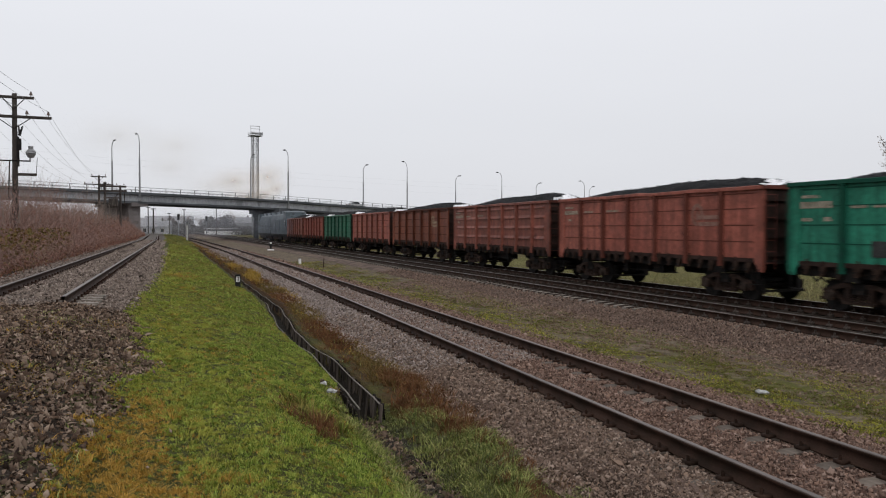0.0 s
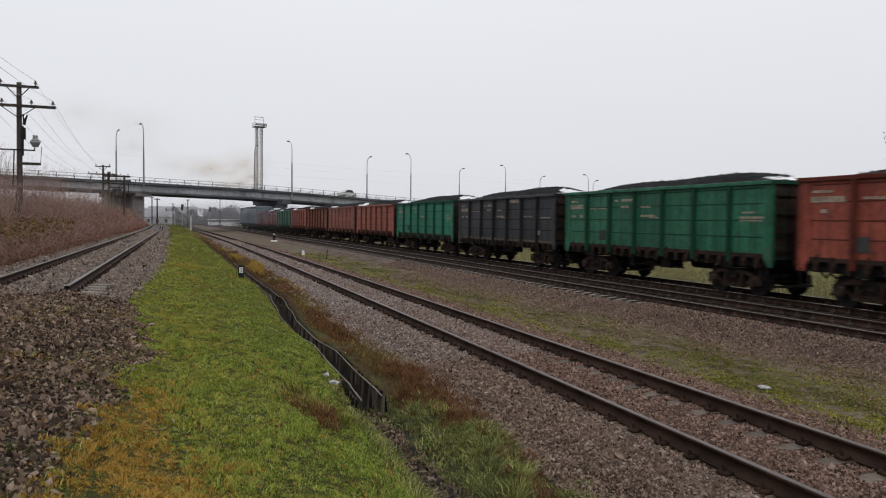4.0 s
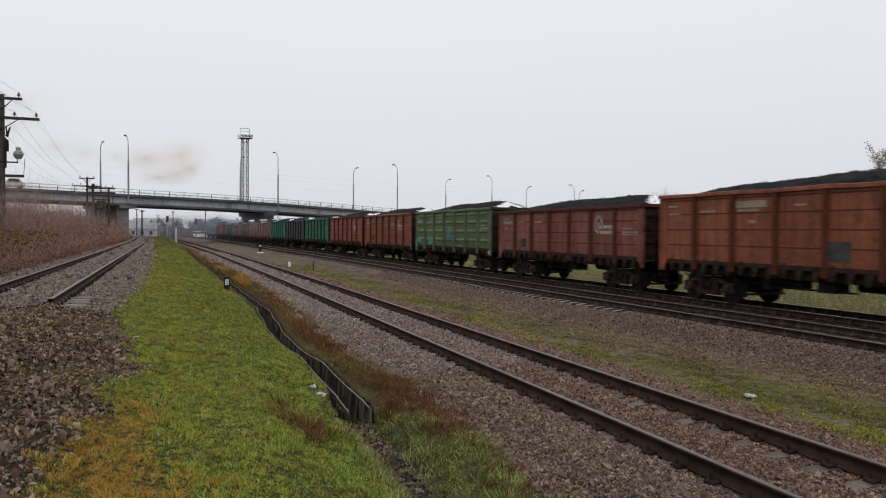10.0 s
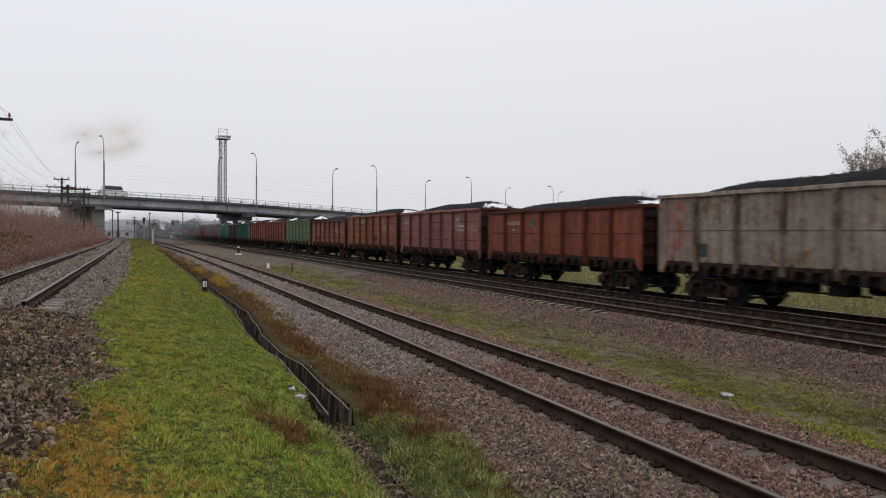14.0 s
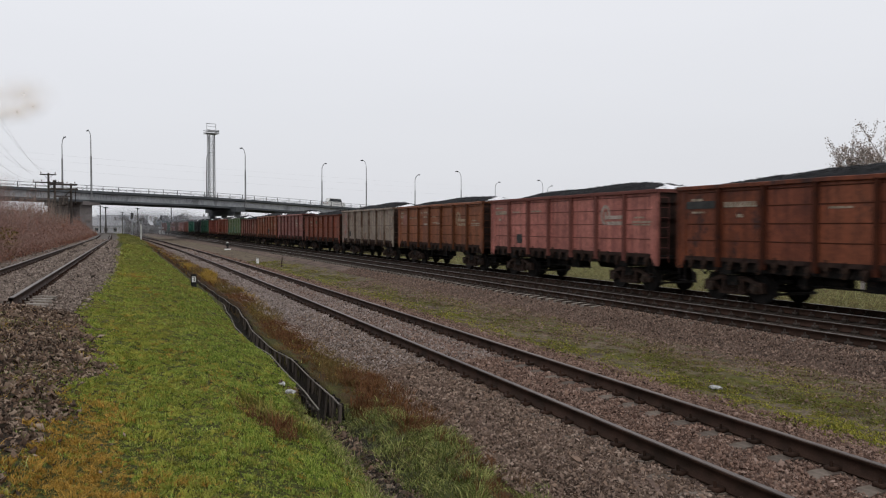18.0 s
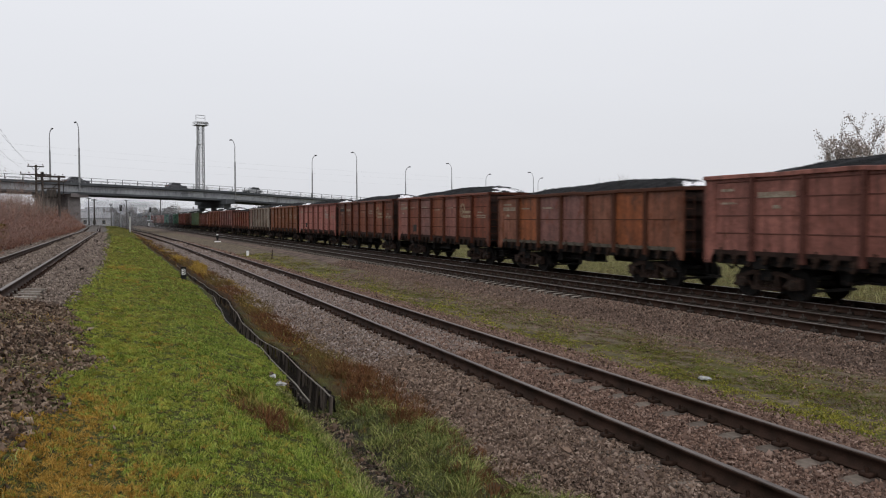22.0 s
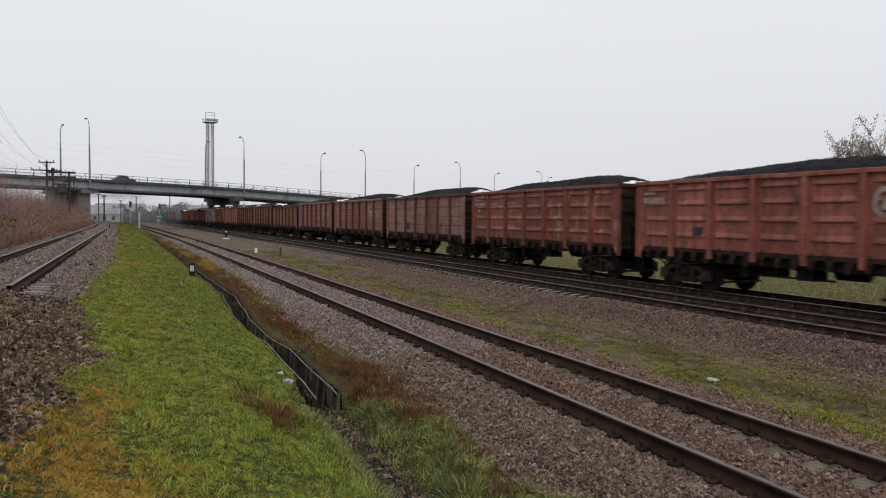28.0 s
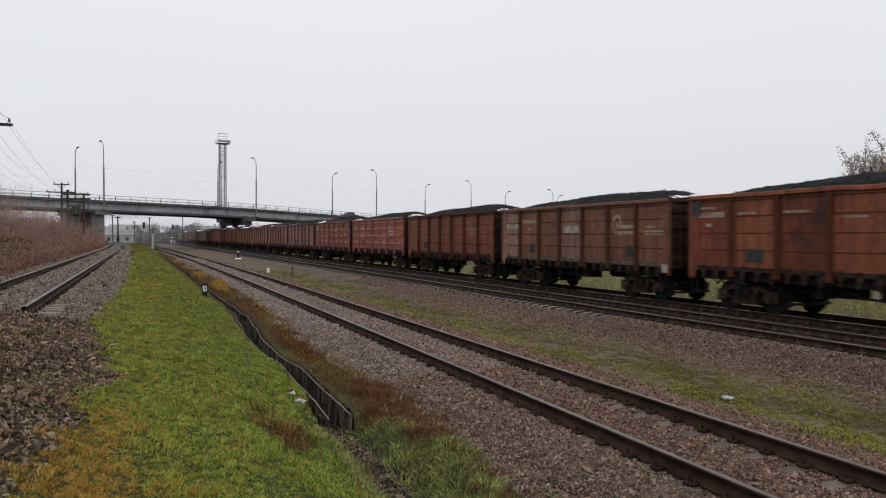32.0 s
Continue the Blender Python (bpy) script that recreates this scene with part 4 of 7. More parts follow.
WEIGHTS = [(6.0, 3.28, 0.6, 0.08), (6.1, 2.98, 1.1, 0.19), (6.0, 2.6, 0.35, 0.1), (5.2, 2.6, 0.25, 0.12), (4.3, 2.95, 0.5, 0.07), (3.6, 2.95, 0.6, 0.06), (2.4, 3.25, 0.3, 0.08), (1.9, 3.25, 0.8, 0.1), (1.9, 2.98, 0.5, 0.1), (0.5, 2.98, 0.6, 0.06), (0.5, 2.62, 0.9, 0.08), (-0.1, 2.56, 0.5, 0.05)]
SCHEDULE = [(0.5, 2.9, 0.7, 0.06), (-1.3, 3.0, 0.8, 0.06), (-1.2, 2.9, 0.8, 0.06), (-1.3, 2.78, 0.8, 0.06)]
TARE = [(-5.1, 2.72, 0.6, 0.06), (-5.0, 2.55, 1.1, 0.07), (-5.0, 2.46, 1.0, 0.05)]
HIGH, LOW = 3.76, 3.5
TRAIN = [
    (-7, "red-brown steel gondola wagon heaped with coal", RED_BROWN, HIGH, 0, None, [], []),
    (-6, "red-brown steel gondola wagon heaped with coal", BRICK, HIGH, 0, None, [], []),
    (-5, "green steel gondola wagon heaped with coal", GREEN, HIGH, 0, None, [], []),
    (-4, "salmon-red steel gondola wagon heaped with coal", SALMON, HIGH, 0, None, [], []),
    (-3, "rust-brown steel gondola wagon heaped with coal", BROWN, HIGH, 0, -3.3, [], []),
    (-2, "dull red-brown ribbed gondola wagon heaped with coal", RED_BROWN, HIGH, 1, None, NUMBERS, []),
    (-1, "salmon-red steel gondola wagon with a faded emblem", SALMON, HIGH, 0, -3.3, NUMBERS, []),
    (0, "bright green steel gondola wagon with white lettering", TEAL, HIGH, 0, None, WEIGHTS + TARE, [(3.4, GREY_MARK)]),
    (1, "black-grey steel gondola wagon with pale lettering", BLACKISH, HIGH, 0, None, WEIGHTS + [(-1.2, 3.4, 1.1, 0.18), (-3.0, 2.62, 1.0, 0.06), (-4.9, 2.55, 1.0, 0.06)], [(-4.6, WHITE, 0.16, 1.7, 1.95)]),
    (2, "dark green steel gondola wagon with white lettering", GREEN, HIGH, 0, None, WEIGHTS + TARE, [(3.3, GREY_MARK)]),
    (3, "red-brown steel gondola wagon with a round white emblem", BRICK, HIGH, 0, -3.3, NUMBERS, [(4.3, GREY_MARK)]),
    (4, "orange-red steel gondola wagon with a round white emblem", ORANGE, HIGH, 0, -3.3, NUMBERS + SCHEDULE, [(3.9, GREY_MARK)]),
    (5, "olive-green ribbed gondola wagon with a light blue patch", OLIVE, HIGH, 1, None, WEIGHTS + TARE, [(-0.05, BLUE_MARK, 0.42, 1.95, 2.35), (6.3, TURQUOISE, 0.13, 1.05, 1.7), (5.7, TURQUOISE, 0.4, 1.62, 1.86), (3.3, TURQUOISE, 0.45, 1.5, 1.95), (-1.8, TURQUOISE, 0.4, 1.44, 1.54), (-6.2, PALE_MARK, 0.2, 1.05, 1.3)]),
    (6, "low brick-brown gondola wagon with a white emblem", RED_BROWN, LOW, 0, -3.3, NUMBERS + TARE, [(3.6, GREY_MARK)]),
    (7, "orange-brown steel gondola wagon with a white emblem", ORANGE_BROWN, HIGH, 0, -3.3, NUMBERS[3:] + [(2.6, 3.2, 1.3, 0.22), (6.0, 3.3, 0.5, 0.06), (6.0, 3.02, 0.6, 0.06), (2.0, 2.7, 0.3, 0.1), (0.2, 3.2, 0.4, 0.06)] + TARE, [(-1.35, GREY_MARK, 0.38, 1.6, 2.15)]),
    (8, "maroon steel gondola wagon with a white emblem", MAROON, HIGH, 0, -3.3, WEIGHTS[:5] + TARE, []),
    (9, "low rust-spotted orange gondola wagon heaped with coal", SPOTTED, LOW, 0, 0.3, LATE_NUMBERS[1:3], [(1.85, GREEN_MARK, 0.17, 2.7, 3.02)]),
    (10, "grey-beige rusty gondola wagon heaped with coal", BEIGE, HIGH, 0, None, [], [(4.3, GREY_MARK)]),
    (11, "rust-orange steel gondola wagon with a cream emblem", RUST_ORANGE, HIGH, 0, -3.3, WEIGHTS + TARE, [(5.2, DULL_PINK, 0.35, 2.5, 3.2), (1.6, PALE_MARK, 0.3, 2.5, 2.62)]),
    (12, "faded pink-red gondola wagon with a white emblem", PINK, HIGH, 0, -3.3, NUMBERS + TARE, [(3.6, GREY_MARK)]),
    (13, "orange-brown sooty gondola wagon with a cream emblem", SOOTY_ORANGE, HIGH, 0, -3.3, LATE_NUMBERS + SCHEDULE + TARE, [(5.4, GREY_MARK, 0.65, 3.0, 3.25)]),
    (14, "red-brown steel gondola wagon with a cream emblem", BROWN, HIGH, 0, -3.3, NUMBERS + SCHEDULE[:2] + TARE, [(3.6, GREY_MARK)]),
    (15, "low gondola wagon with patchy orange and pink paint", TAN, LOW, 0, None, NUMBERS, []),
    (16, "dull pink-brown gondola wagon with a white emblem", DULL_PINK, HIGH, 0, -3.3, LATE_NUMBERS + TARE, []),
    (17, "dull red-brown gondola wagon with a faded emblem", DULL_PINK, HIGH, 0, -3.3, NUMBERS + TARE, [(3.5, BLUE_MARK)]),
    (18, "gondola wagon with peeling pink and rusty paint", PEELING, HIGH, 0, None, NUMBERS, [(2.3, GREY_MARK)]),
    (19, "red-brown ribbed gondola wagon with pale peeling paint", RED_BROWN, HIGH, 1, None, NUMBERS, []),
    (20, "brick-red ribbed gondola wagon with a white emblem", ROSE, HIGH, 1, -3.3, WEIGHTS[:2] + TARE, [(3.3, GREY_MARK, 0.2, 1.85, 2.15)]),
    (21, "rust-brown steel gondola wagon with a faint emblem", BROWN, HIGH, 0, -3.3, NUMBERS[:1], [(3.4, GREY_MARK)]),
    (22, "taupe-brown gondola wagon with white bars and an emblem", TAUPE, HIGH, 0, -3.3, LATE_NUMBERS + TARE, [(5.4, PALE_MARK, 0.6, 2.75, 3.0), (0.0, PALE_MARK, 0.6, 2.55, 2.85), (3.4, GREY_MARK), (-4.2, GREY_MARK, 0.28, 1.6, 2.05), (-6.2, PALE_MARK, 0.18, 1.1, 1.4)]),
    (23, "orange-brown gondola wagon with a dark corner patch", ORANGE_BROWN, HIGH, 0, None, NUMBERS + SCHEDULE, [(3.6, GREY_MARK, 0.35, 1.6, 2.0), (6.2, GREY_MARK, 0.24, 3.1, 3.64), (-1.6, PALE_MARK, 0.35, 2.9, 3.25)]),
    (24, "red-brown steel gondola wagon heaped with coal", RED_BROWN, HIGH, 0, None, NUMBERS, []),
]
WAGONS = [(row[0], wagon(row[0], row[1], row[2], RUSTY_BEIGE if row[2] is BEIGE else dirt_shade(row[2]), *row[3:])) for row in TRAIN]


# ---- the overpass ----
BASE, BX = Vector((-5.3, 160.0)), Vector((math.sin(radians(70)), math.cos(radians(70))))
BN = Vector((-BX.y, BX.x))


def span(u, off=0.0, z=0.0):
    """A point of the overpass: u metres along its near edge, off metres across to its far edge."""
    p = BASE + BX * u + BN * off
    return (p.x, p.y, z)


def rail_z(u):
    return float(np.interp(u, [-400, -60, -18, 0, 24, 35, 71, 100, 170, 240, 700], [11.2, 11.0, 10.8, 10.4, 9.9, 9.5, 7.93, 6.6, 3.8, 1.6, 1.2]))


def swept_span(name, us, outline, material, parent, label=""):
    """An outline of (off, dz under the handrail) swept along the overpass."""
    v = [span(u, a, rail_z(u) + b) for u in us for a, b in outline]
    n = len(outline)
    f = [(k * n + j, k * n + (j + 1) % n, (k + 1) * n + (j + 1) % n, (k + 1) * n + j) for k in range(len(us) - 1) for j in range(n)]
    bm = bmesh.new()
    vv = [bm.verts.new(c) for c in v]
    for q in f:
        bm.faces.new([vv[i] for i in q])
    bm.faces.new(vv[:n][::-1])
    bm.faces.new(vv[-n:])
    return part(name, bm, material, parent, label)


# Dark concrete: shade of the deck's overhang and underside is in the colour.
BRIDGE_EDGE = surface("shade_dark_concrete", (0.06, 0.066, 0.072), (0.1, 0.107, 0.115), big=0.2, fine=3, bump=0.1)
RAILING = surface("dark_railing_paint", (0.07, 0.073, 0.077), (0.11, 0.115, 0.12), rough=0.6, big=1, fine=10)
ASPHALT = surface("asphalt", (0.04, 0.04, 0.042), (0.065, 0.065, 0.068), big=0.3, fine=20)


def overpass():
    b = empty("overpass_bridge", Matrix.Translation(span(20, 6, 0)))
    inv = b.matrix_world.inverted()
    tagged(b, "grey concrete road overpass on dark piers", "bridge")
    us = [-400, -200, -100, -60, -40, -18, 0, 12, 24, 35, 47, 57, 71, 85, 100, 135, 170, 240, 400, 700]
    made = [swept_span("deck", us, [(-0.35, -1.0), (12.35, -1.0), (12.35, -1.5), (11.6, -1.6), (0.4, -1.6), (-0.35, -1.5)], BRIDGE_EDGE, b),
            swept_span("roadway", us, [(1.3, -0.96), (10.7, -0.96), (10.7, -1.02), (1.3, -1.02)], ASPHALT, b)]
    for off in (0.5, 3.2, 6.0, 8.8, 11.5):
        web = swept_span("girder", us, [(off - 0.25, -1.5), (off + 0.25, -1.5), (off + 0.2, -2.8), (off - 0.2, -2.8)], BRIDGE_GREY, b)
        swept_span("flange", us, [(off - 0.22, -2.78), (off + 0.22, -2.78), (off + 0.45, -2.9), (off + 0.42, -3.22), (off - 0.42, -3.22), (off - 0.45, -2.9)], BRIDGE_EDGE, web, "lower flange with underside shade in its colour")
        made.append(web)
    for off in (0.15, 11.85):
        made.append(swept_span("handrail", [u for u in us if u <= 170], [(off - 0.05, -0.05), (off + 0.05, -0.05), (off + 0.05, 0.02), (off - 0.05, 0.02)], RAILING, b, "dark steel handrail"))
        made.append(swept_span("lower_rail", [u for u in us if u <= 170], [(off - 0.03, -0.55), (off + 0.03, -0.55), (off + 0.03, -0.48), (off - 0.03, -0.48)], RAILING, b))
        for u in np.arange(-36, 110, 3.0):
            bm = bmesh.new()
            z = rail_z(u)
            tube(bm, span(u, off, z - 1.02), span(u, off, z - 0.02), 0.07, seg=6)
            made.append(part("railing_post", bm, RAILING, b))
    # right-hand pier: three columns under a crosshead
    cols = [(24.2, 170.0), (22.4, 177.0), (20.6, 184.0)]
    for x, y in cols:
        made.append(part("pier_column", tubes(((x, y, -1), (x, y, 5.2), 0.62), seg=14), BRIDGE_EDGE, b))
    bm = bmesh.new()
    d = Vector((cols[2][0] - cols[0][0], cols[2][1] - cols[0][1])).normalized()
    n = Vector((d.y, -d.x))
    a, c = Vector(cols[0]) - d * 2.2, Vector(cols[2]) + d * 2.0
    for z0, z1, w, cut in ((4.9, 5.7, 0.75, 1.6), (5.7, 6.75, 1.0, 0.0)):
        p, q = a + d * cut, c - d * cut
        vv = [bm.verts.new((*(e + n * s), z)) for z in (z0, z1) for e, s in ((p, -w), (q, -w), (q, w), (p, w))]
        for f in ((3, 2, 1, 0), (4, 5, 6, 7), (0, 1, 5, 4), (1, 2, 6, 5), (2, 3, 7, 6), (3, 0, 4, 7)):
            bm.faces.new([vv[k] for k in f])
    made.append(part("pier_crosshead", bm, BRIDGE_EDGE, b))
    # left-hand pier: a solid wall with a crosshead
    for x0, y0, x1, y1, w, z0, z1, nm in ((-5.6, 161.0, -11.6, 172.5, 1.2, -0.5, 6.6, "pier_wall"), (-4.6, 160.4, -12.2, 173.5, 1.7, 6.6, 7.35, "pier_crosshead"), (-41.0, 150.0, -46.0, 161.0, 1.2, -0.5, 7.6, "pier_wall"), (48.0, 181.5, 45.0, 192.0, 1.0, -1, 5.9, "pier_wall"), (80.0, 193.0, 77.0, 204.0, 1.0, -1, 3.8, "pier_wall")):
        d = Vector((x1 - x0, y1 - y0)).normalized()
        n = Vector((d.y, -d.x))
        bm = bmesh.new()
        vv = [bm.verts.new((*(Vector(e) + n * s), z)) for z in (z0, z1) for e, s in (((x0, y0), -w), ((x1, y1), -w), ((x1, y1), w), ((x0, y0), w))]
        for f in ((3, 2, 1, 0), (4, 5, 6, 7), (0, 1, 5, 4), (1, 2, 6, 5), (2, 3, 7, 6), (3, 0, 4, 7)):
            bm.faces.new([vv[k] for k in f])
        made.append(part(nm, bm, BRIDGE_DARK, b))
    for m in made:
        m.matrix_parent_inverse = inv
    return b


overpass()


def street_lamp(u, off, top):
    """A tapered steel post with a curved arm over the road."""
    z0 = rail_z(u) - (2.6 if off < 6 else 1.0)
    lamp = empty("street_lamp", Matrix.Translation(span(u, off, z0)))
    tagged(lamp, "grey steel street lamp post with a curved arm", "street lamp", group="lamps along the overpass")
    h = top + 0.8 - z0
    s = 1 if off < 6 else -1
    way = Vector((BN.x * s, BN.y * s, 0))
    bm = tubes(((0, 0, 0), (0, 0, h * 0.62), 0.19, 0.15), ((0, 0, h * 0.62), (0, 0, h * 0.86), 0.10, 0.085))
    part("post", bm, GALV, lamp)
    pts = [Vector((0, 0, h * 0.86)) + way * (1.7 * (1 - math.cos(a))) + Vector((0, 0, h * 0.14 * math.sin(a))) for a in np.linspace(0, 1.45, 7)]
    bm = pipe(pts, 0.075)
    part("arm", bm, GALV, lamp)
    e = pts[-1]
    bm = bmesh.new()
    tube(bm, e - way * 0.1, e + way * 0.75, 0.16, 0.12, seg=8)
    part("lamp_head", bm, DARK_STEEL, lamp)
    part("base_plate", rounded(boxes((-0.28, 0.28, -0.28, 0.28, -0.05, 0.35)), 0.03), GALV, lamp)
    return lamp


for u, top in ((0.7, 20.3), (33.55, 19.33), (67.55, 18.68), (101.65, 17.61), (138.55, 16.68)):
    street_lamp(u, -0.2, top)
for u, top in ((-0.8, 19.69), (30.44, 18.72), (62.5, 18.12), (95.0, 16.75), (129.6, 16.09), (156.5, 15.9)):
    street_lamp(u, 12.2, top)


# ---- the floodlight mast ----
def mast(x, y, top):
    m = empty("floodlight_mast", pose(x, y, -0.5, 0, 0, 12))
    tagged(m, "tall grey steel lattice floodlight mast behind the overpass", "floodlight mast")
    h, w = top + 0.5, 0.85
    body = h - 3.4
    for sx in (-1, 1):
        for sy in (-1, 1):
            part("leg", tubes(((sx * w, sy * w, 0), (sx * w, sy * w, body), 0.13), seg=6), GALV, m)
    n = 14
    for k in range(n):
        z0, z1 = body * k / n, body * (k + 1) / n
        for (ax, ay), (bx, by) in (((-w, -w), (w, -w)), ((w, -w), (w, w)), ((w, w), (-w, w)), ((-w, w), (-w, -w))):
            part("crossbar", tubes(((ax, ay, z1), (bx, by, z1), 0.075), seg=4), GALV, m)
            part("brace", tubes(((ax, ay, z0), (bx, by, z1), 0.06), seg=4), GALV, m)
            part("brace", tubes(((bx, by, z0), (ax, ay, z1), 0.06), seg=4), GALV, m)
    part("platform", boxes((-2.0, 2.0, -2.0, 2.0, body, body + 0.18)), GALV, m)
    bm = bmesh.new()
    for z in (0.6, 1.15):
        for (ax, ay), (bx, by) in (((-2, -2), (2, -2)), ((2, -2), (2, 2)), ((2, 2), (-2, 2)), ((-2, 2), (-2, -2))):
            tube(bm, (ax, ay, body + z), (bx, by, body + z), 0.06, seg=4)
    part("guard_rail", bm, GALV, m)
    for k in range(6):
        part("floodlight", boxes((-1.9 + 0.65 * k, -1.4 + 0.65 * k, -2.25, -1.9, body + 0.35, body + 1.0)), GALV, m)
    part("lightning_frame", tubes(((-1.5, 0, body), (-1.5, 0, h), 0.07), ((1.5, 0, body), (1.5, 0, h), 0.07), ((-1.6, 0, h), (1.6, 0, h), 0.09), ((-1.6, 0, h - 0.9), (1.6, 0, h - 0.9), 0.06), seg=5), GALV, m)
    part("ladder_cage", tubes(((-1.35, -0.3, 1), (-1.35, -0.3, body), 0.05), ((-1.35, 0.3, 1), (-1.35, 0.3, body), 0.05), seg=4), GALV, m)
    return m


mast(28.75, 258.3, 36.5)


# ---- wooden poles and wires ----
def insulator(p, parent):
    bm = tubes((p, (p[0], p[1], p[2] + 0.12), 0.02), ((p[0], p[1], p[2] + 0.08), (p[0], p[1], p[2] + 0.2), 0.09, 0.05), ((p[0], p[1], p[2] + 0.18), (p[0], p[1], p[2] + 0.27), 0.06, 0.03))
    return part("insulator", bm, PORCELAIN, parent)


def power_pole(x, y, top, full):
    g = float(ground_z(x, y))
    p = empty("power_pole", pose(x, y, g - 0.1, 0, 0, 2))
    tagged(p, "dark old wooden power pole with crossarms and insulators" if full else "distant wooden power pole with two crossarms", "power pole", group="wooden poles of the power line")
    h = top - g + 0.1
    part("post", tubes(((0, 0, 0), (0.03, 0, h), 0.16, 0.115), seg=10), OLD_WOOD, p)
    arm = part("crossarm", rounded(boxes((-0.95, 0.95, -0.16, -0.06, h - 0.28, h - 0.14)), 0.015), OLD_WOOD, p)
    arm2 = part("crossarm", rounded(boxes((-1.75, 1.75, -0.16, -0.06, h - 1.29, h - 1.14)), 0.015), OLD_WOOD, p)
    for a in (-0.8, 0.8):
        insulator((a, -0.11, h - 0.14), arm)
    for a in (-1.65, -0.75, 0.6, 1.6):
        insulator((a, -0.11, h - 1.14), arm2)
    for z, w in ((h - 0.28, 0.5), (h - 1.29, 0.75)):
        for s in (-1, 1):
            part("brace", tubes(((s * w, -0.11, z), (0, -0.11, z - 0.55), 0.025), seg=5), DARK_STEEL, p)
    if full:
        part("cable_head", tubes(((0.25, -0.2, h - 2.2), (0.42, -0.2, h - 1.68), 0.08, 0.03), ((0.28, -0.2, h - 2.2), (0.22, -0.2, h - 1.64), 0.06, 0.03), ((0.2, -0.2, h - 2.25), (0.2, -0.2, h - 3.8), 0.05), seg=7), DARK_STEEL, p, "dark cable termination with horns")
        part("switch_box", rounded(boxes((0.14, 0.34, -0.3, -0.1, h - 2.95, h - 2.35)), 0.02), DARK_STEEL, p)
        part("crossarm", boxes((-1.1, 0.75, -0.14, -0.06, h - 3.53, h - 3.46)), DARK_STEEL, p)
        part("step_beam", rounded(boxes((0.1, 1.02, -0.16, -0.02, h - 4.27, h - 4.13)), 0.01), OLD_WOOD, p)
        part("siren", tubes(((0.76, -0.1, h - 3.32), (0.76, -0.1, h - 3.12), 0.13, 0.24), ((0.76, -0.1, h - 3.10), (0.76, -0.1, h - 3.00), 0.25, 0.24), ((0.76, -0.1, h - 2.98), (0.76, -0.1, h - 2.86), 0.22, 0.1), ((0.76, -0.1, h - 2.86), (0.76, -0.1, h - 2.72), 0.11, 0.13), ((0.72, -0.1, h - 3.54), (0.72, -0.1, h - 3.24), 0.03), seg=10), GALV, p, "grey round siren on a bracket")
        part("drop_wire", tubes(((1.0, -0.1, h - 4.15), (1.06, -0.1, h - 3.3), 0.015), ((-0.2, -0.2, h - 3.5), (-0.28, -0.2, h - 5.4), 0.035), seg=5), BLACK, p)
        part("strut", tubes(((0.05, 0, h - 5.0), (-0.5, 1.2, 0.1), 0.13, 0.15), seg=8), OLD_WOOD, p)
    return p


POLES = [(-6.45, -20.0, 9.4), (-7.3, 44.4, 9.35), (-8.05, 107.7, 9.25)]
for k, (x, y, top) in enumerate(POLES):
    power_pole(x, y, top, k == 1)


def wires():
    w = empty("overhead_wires", pose(-7.2, 44.4, 9.2))
    tagged(w, "thin grey overhead power wires sagging between poles", "wires")
    inv = w.matrix_world.inverted()
    for a, dz in ((-0.8, 0.12), (0.8, 0.12), (-1.65, -0.88), (-0.75, -0.88), (0.6, -0.88), (1.6, -0.88)):
        for (x0, y0, t0), (x1, y1, t1) in zip(POLES, POLES[1:]):
            pts = []
            for s in np.linspace(0, 1, 13):
                pts.append(Vector((x0 + (x1 - x0) * s + a, y0 + (y1 - y0) * s - 0.1, t0 + (t1 - t0) * s + dz - 1.3 * 4 * s * (1 - s))))
            part("wire", pipe(pts, 0.0075, 4), GALV, w).matrix_parent_inverse = inv
    for dz, dy in ((1.5, 0.0), (0.2, 5.0), (-2.0, 9.0)):
        pts = [Vector((-80 + 230 * s, 205 + dy + 85 * s, 23.0 + dz - 4.5 * s - 1.6 * 4 * s * (1 - s))) for s in np.linspace(0, 1, 15)]
        part("wire", pipe(pts, 0.008, 4), GALV, w).matrix_parent_inverse = inv
    return w


wires()


def transformer_frame(x, y):
    g = float(ground_z(x, y))
    t = empty("transformer_frame", pose(x, y, g, 0, 0, 6))
    tagged(t, "wooden two-pole frame carrying a grey transformer", "transformer")
    for a in (-0.95, 0.95):
        part("post", tubes(((a, 0, -0.2), (a, 0, 7.3), 0.16, 0.13), seg=8), TARRED_WOOD, t)
    for z, w, d in ((7.0, 1.7, 0.26), (6.4, 1.75, 0.26), (5.5, 1.1, 0.18), (4.3, 1.15, 0.18)):
        part("beam", rounded(boxes((-w, w, -0.2, -0.04, z, z + d)), 0.01), TARRED_WOOD, t)
    for a in (-1.5, -0.5, 0.5, 1.4):
        insulator((a, -0.1, 7.26), t)
    for z in (4.7, 5.3, 5.9):
        insulator((1.45, -0.1, z), t)
    part("fuse_rail", tubes(((1.45, -0.1, 4.5), (1.45, -0.1, 6.4), 0.05), seg=6), DARK_STEEL, t)
    part("brace", tubes(((-0.95, -0.1, 4.4), (0.95, -0.1, 6.4), 0.06), seg=6), TARRED_WOOD, t)
    part("switch_box", rounded(boxes((-1.15, -0.75, -0.3, 0.1, 7.26, 7.7)), 0.05), DARK_STEEL, t)
    part("transformer_tank", rounded(boxes((-0.5, 0.6, -0.8, 0.1, 4.48, 5.45)), 0.05), OLD_WOOD, t)
    return t


transformer_frame(-6.5, 109.5)


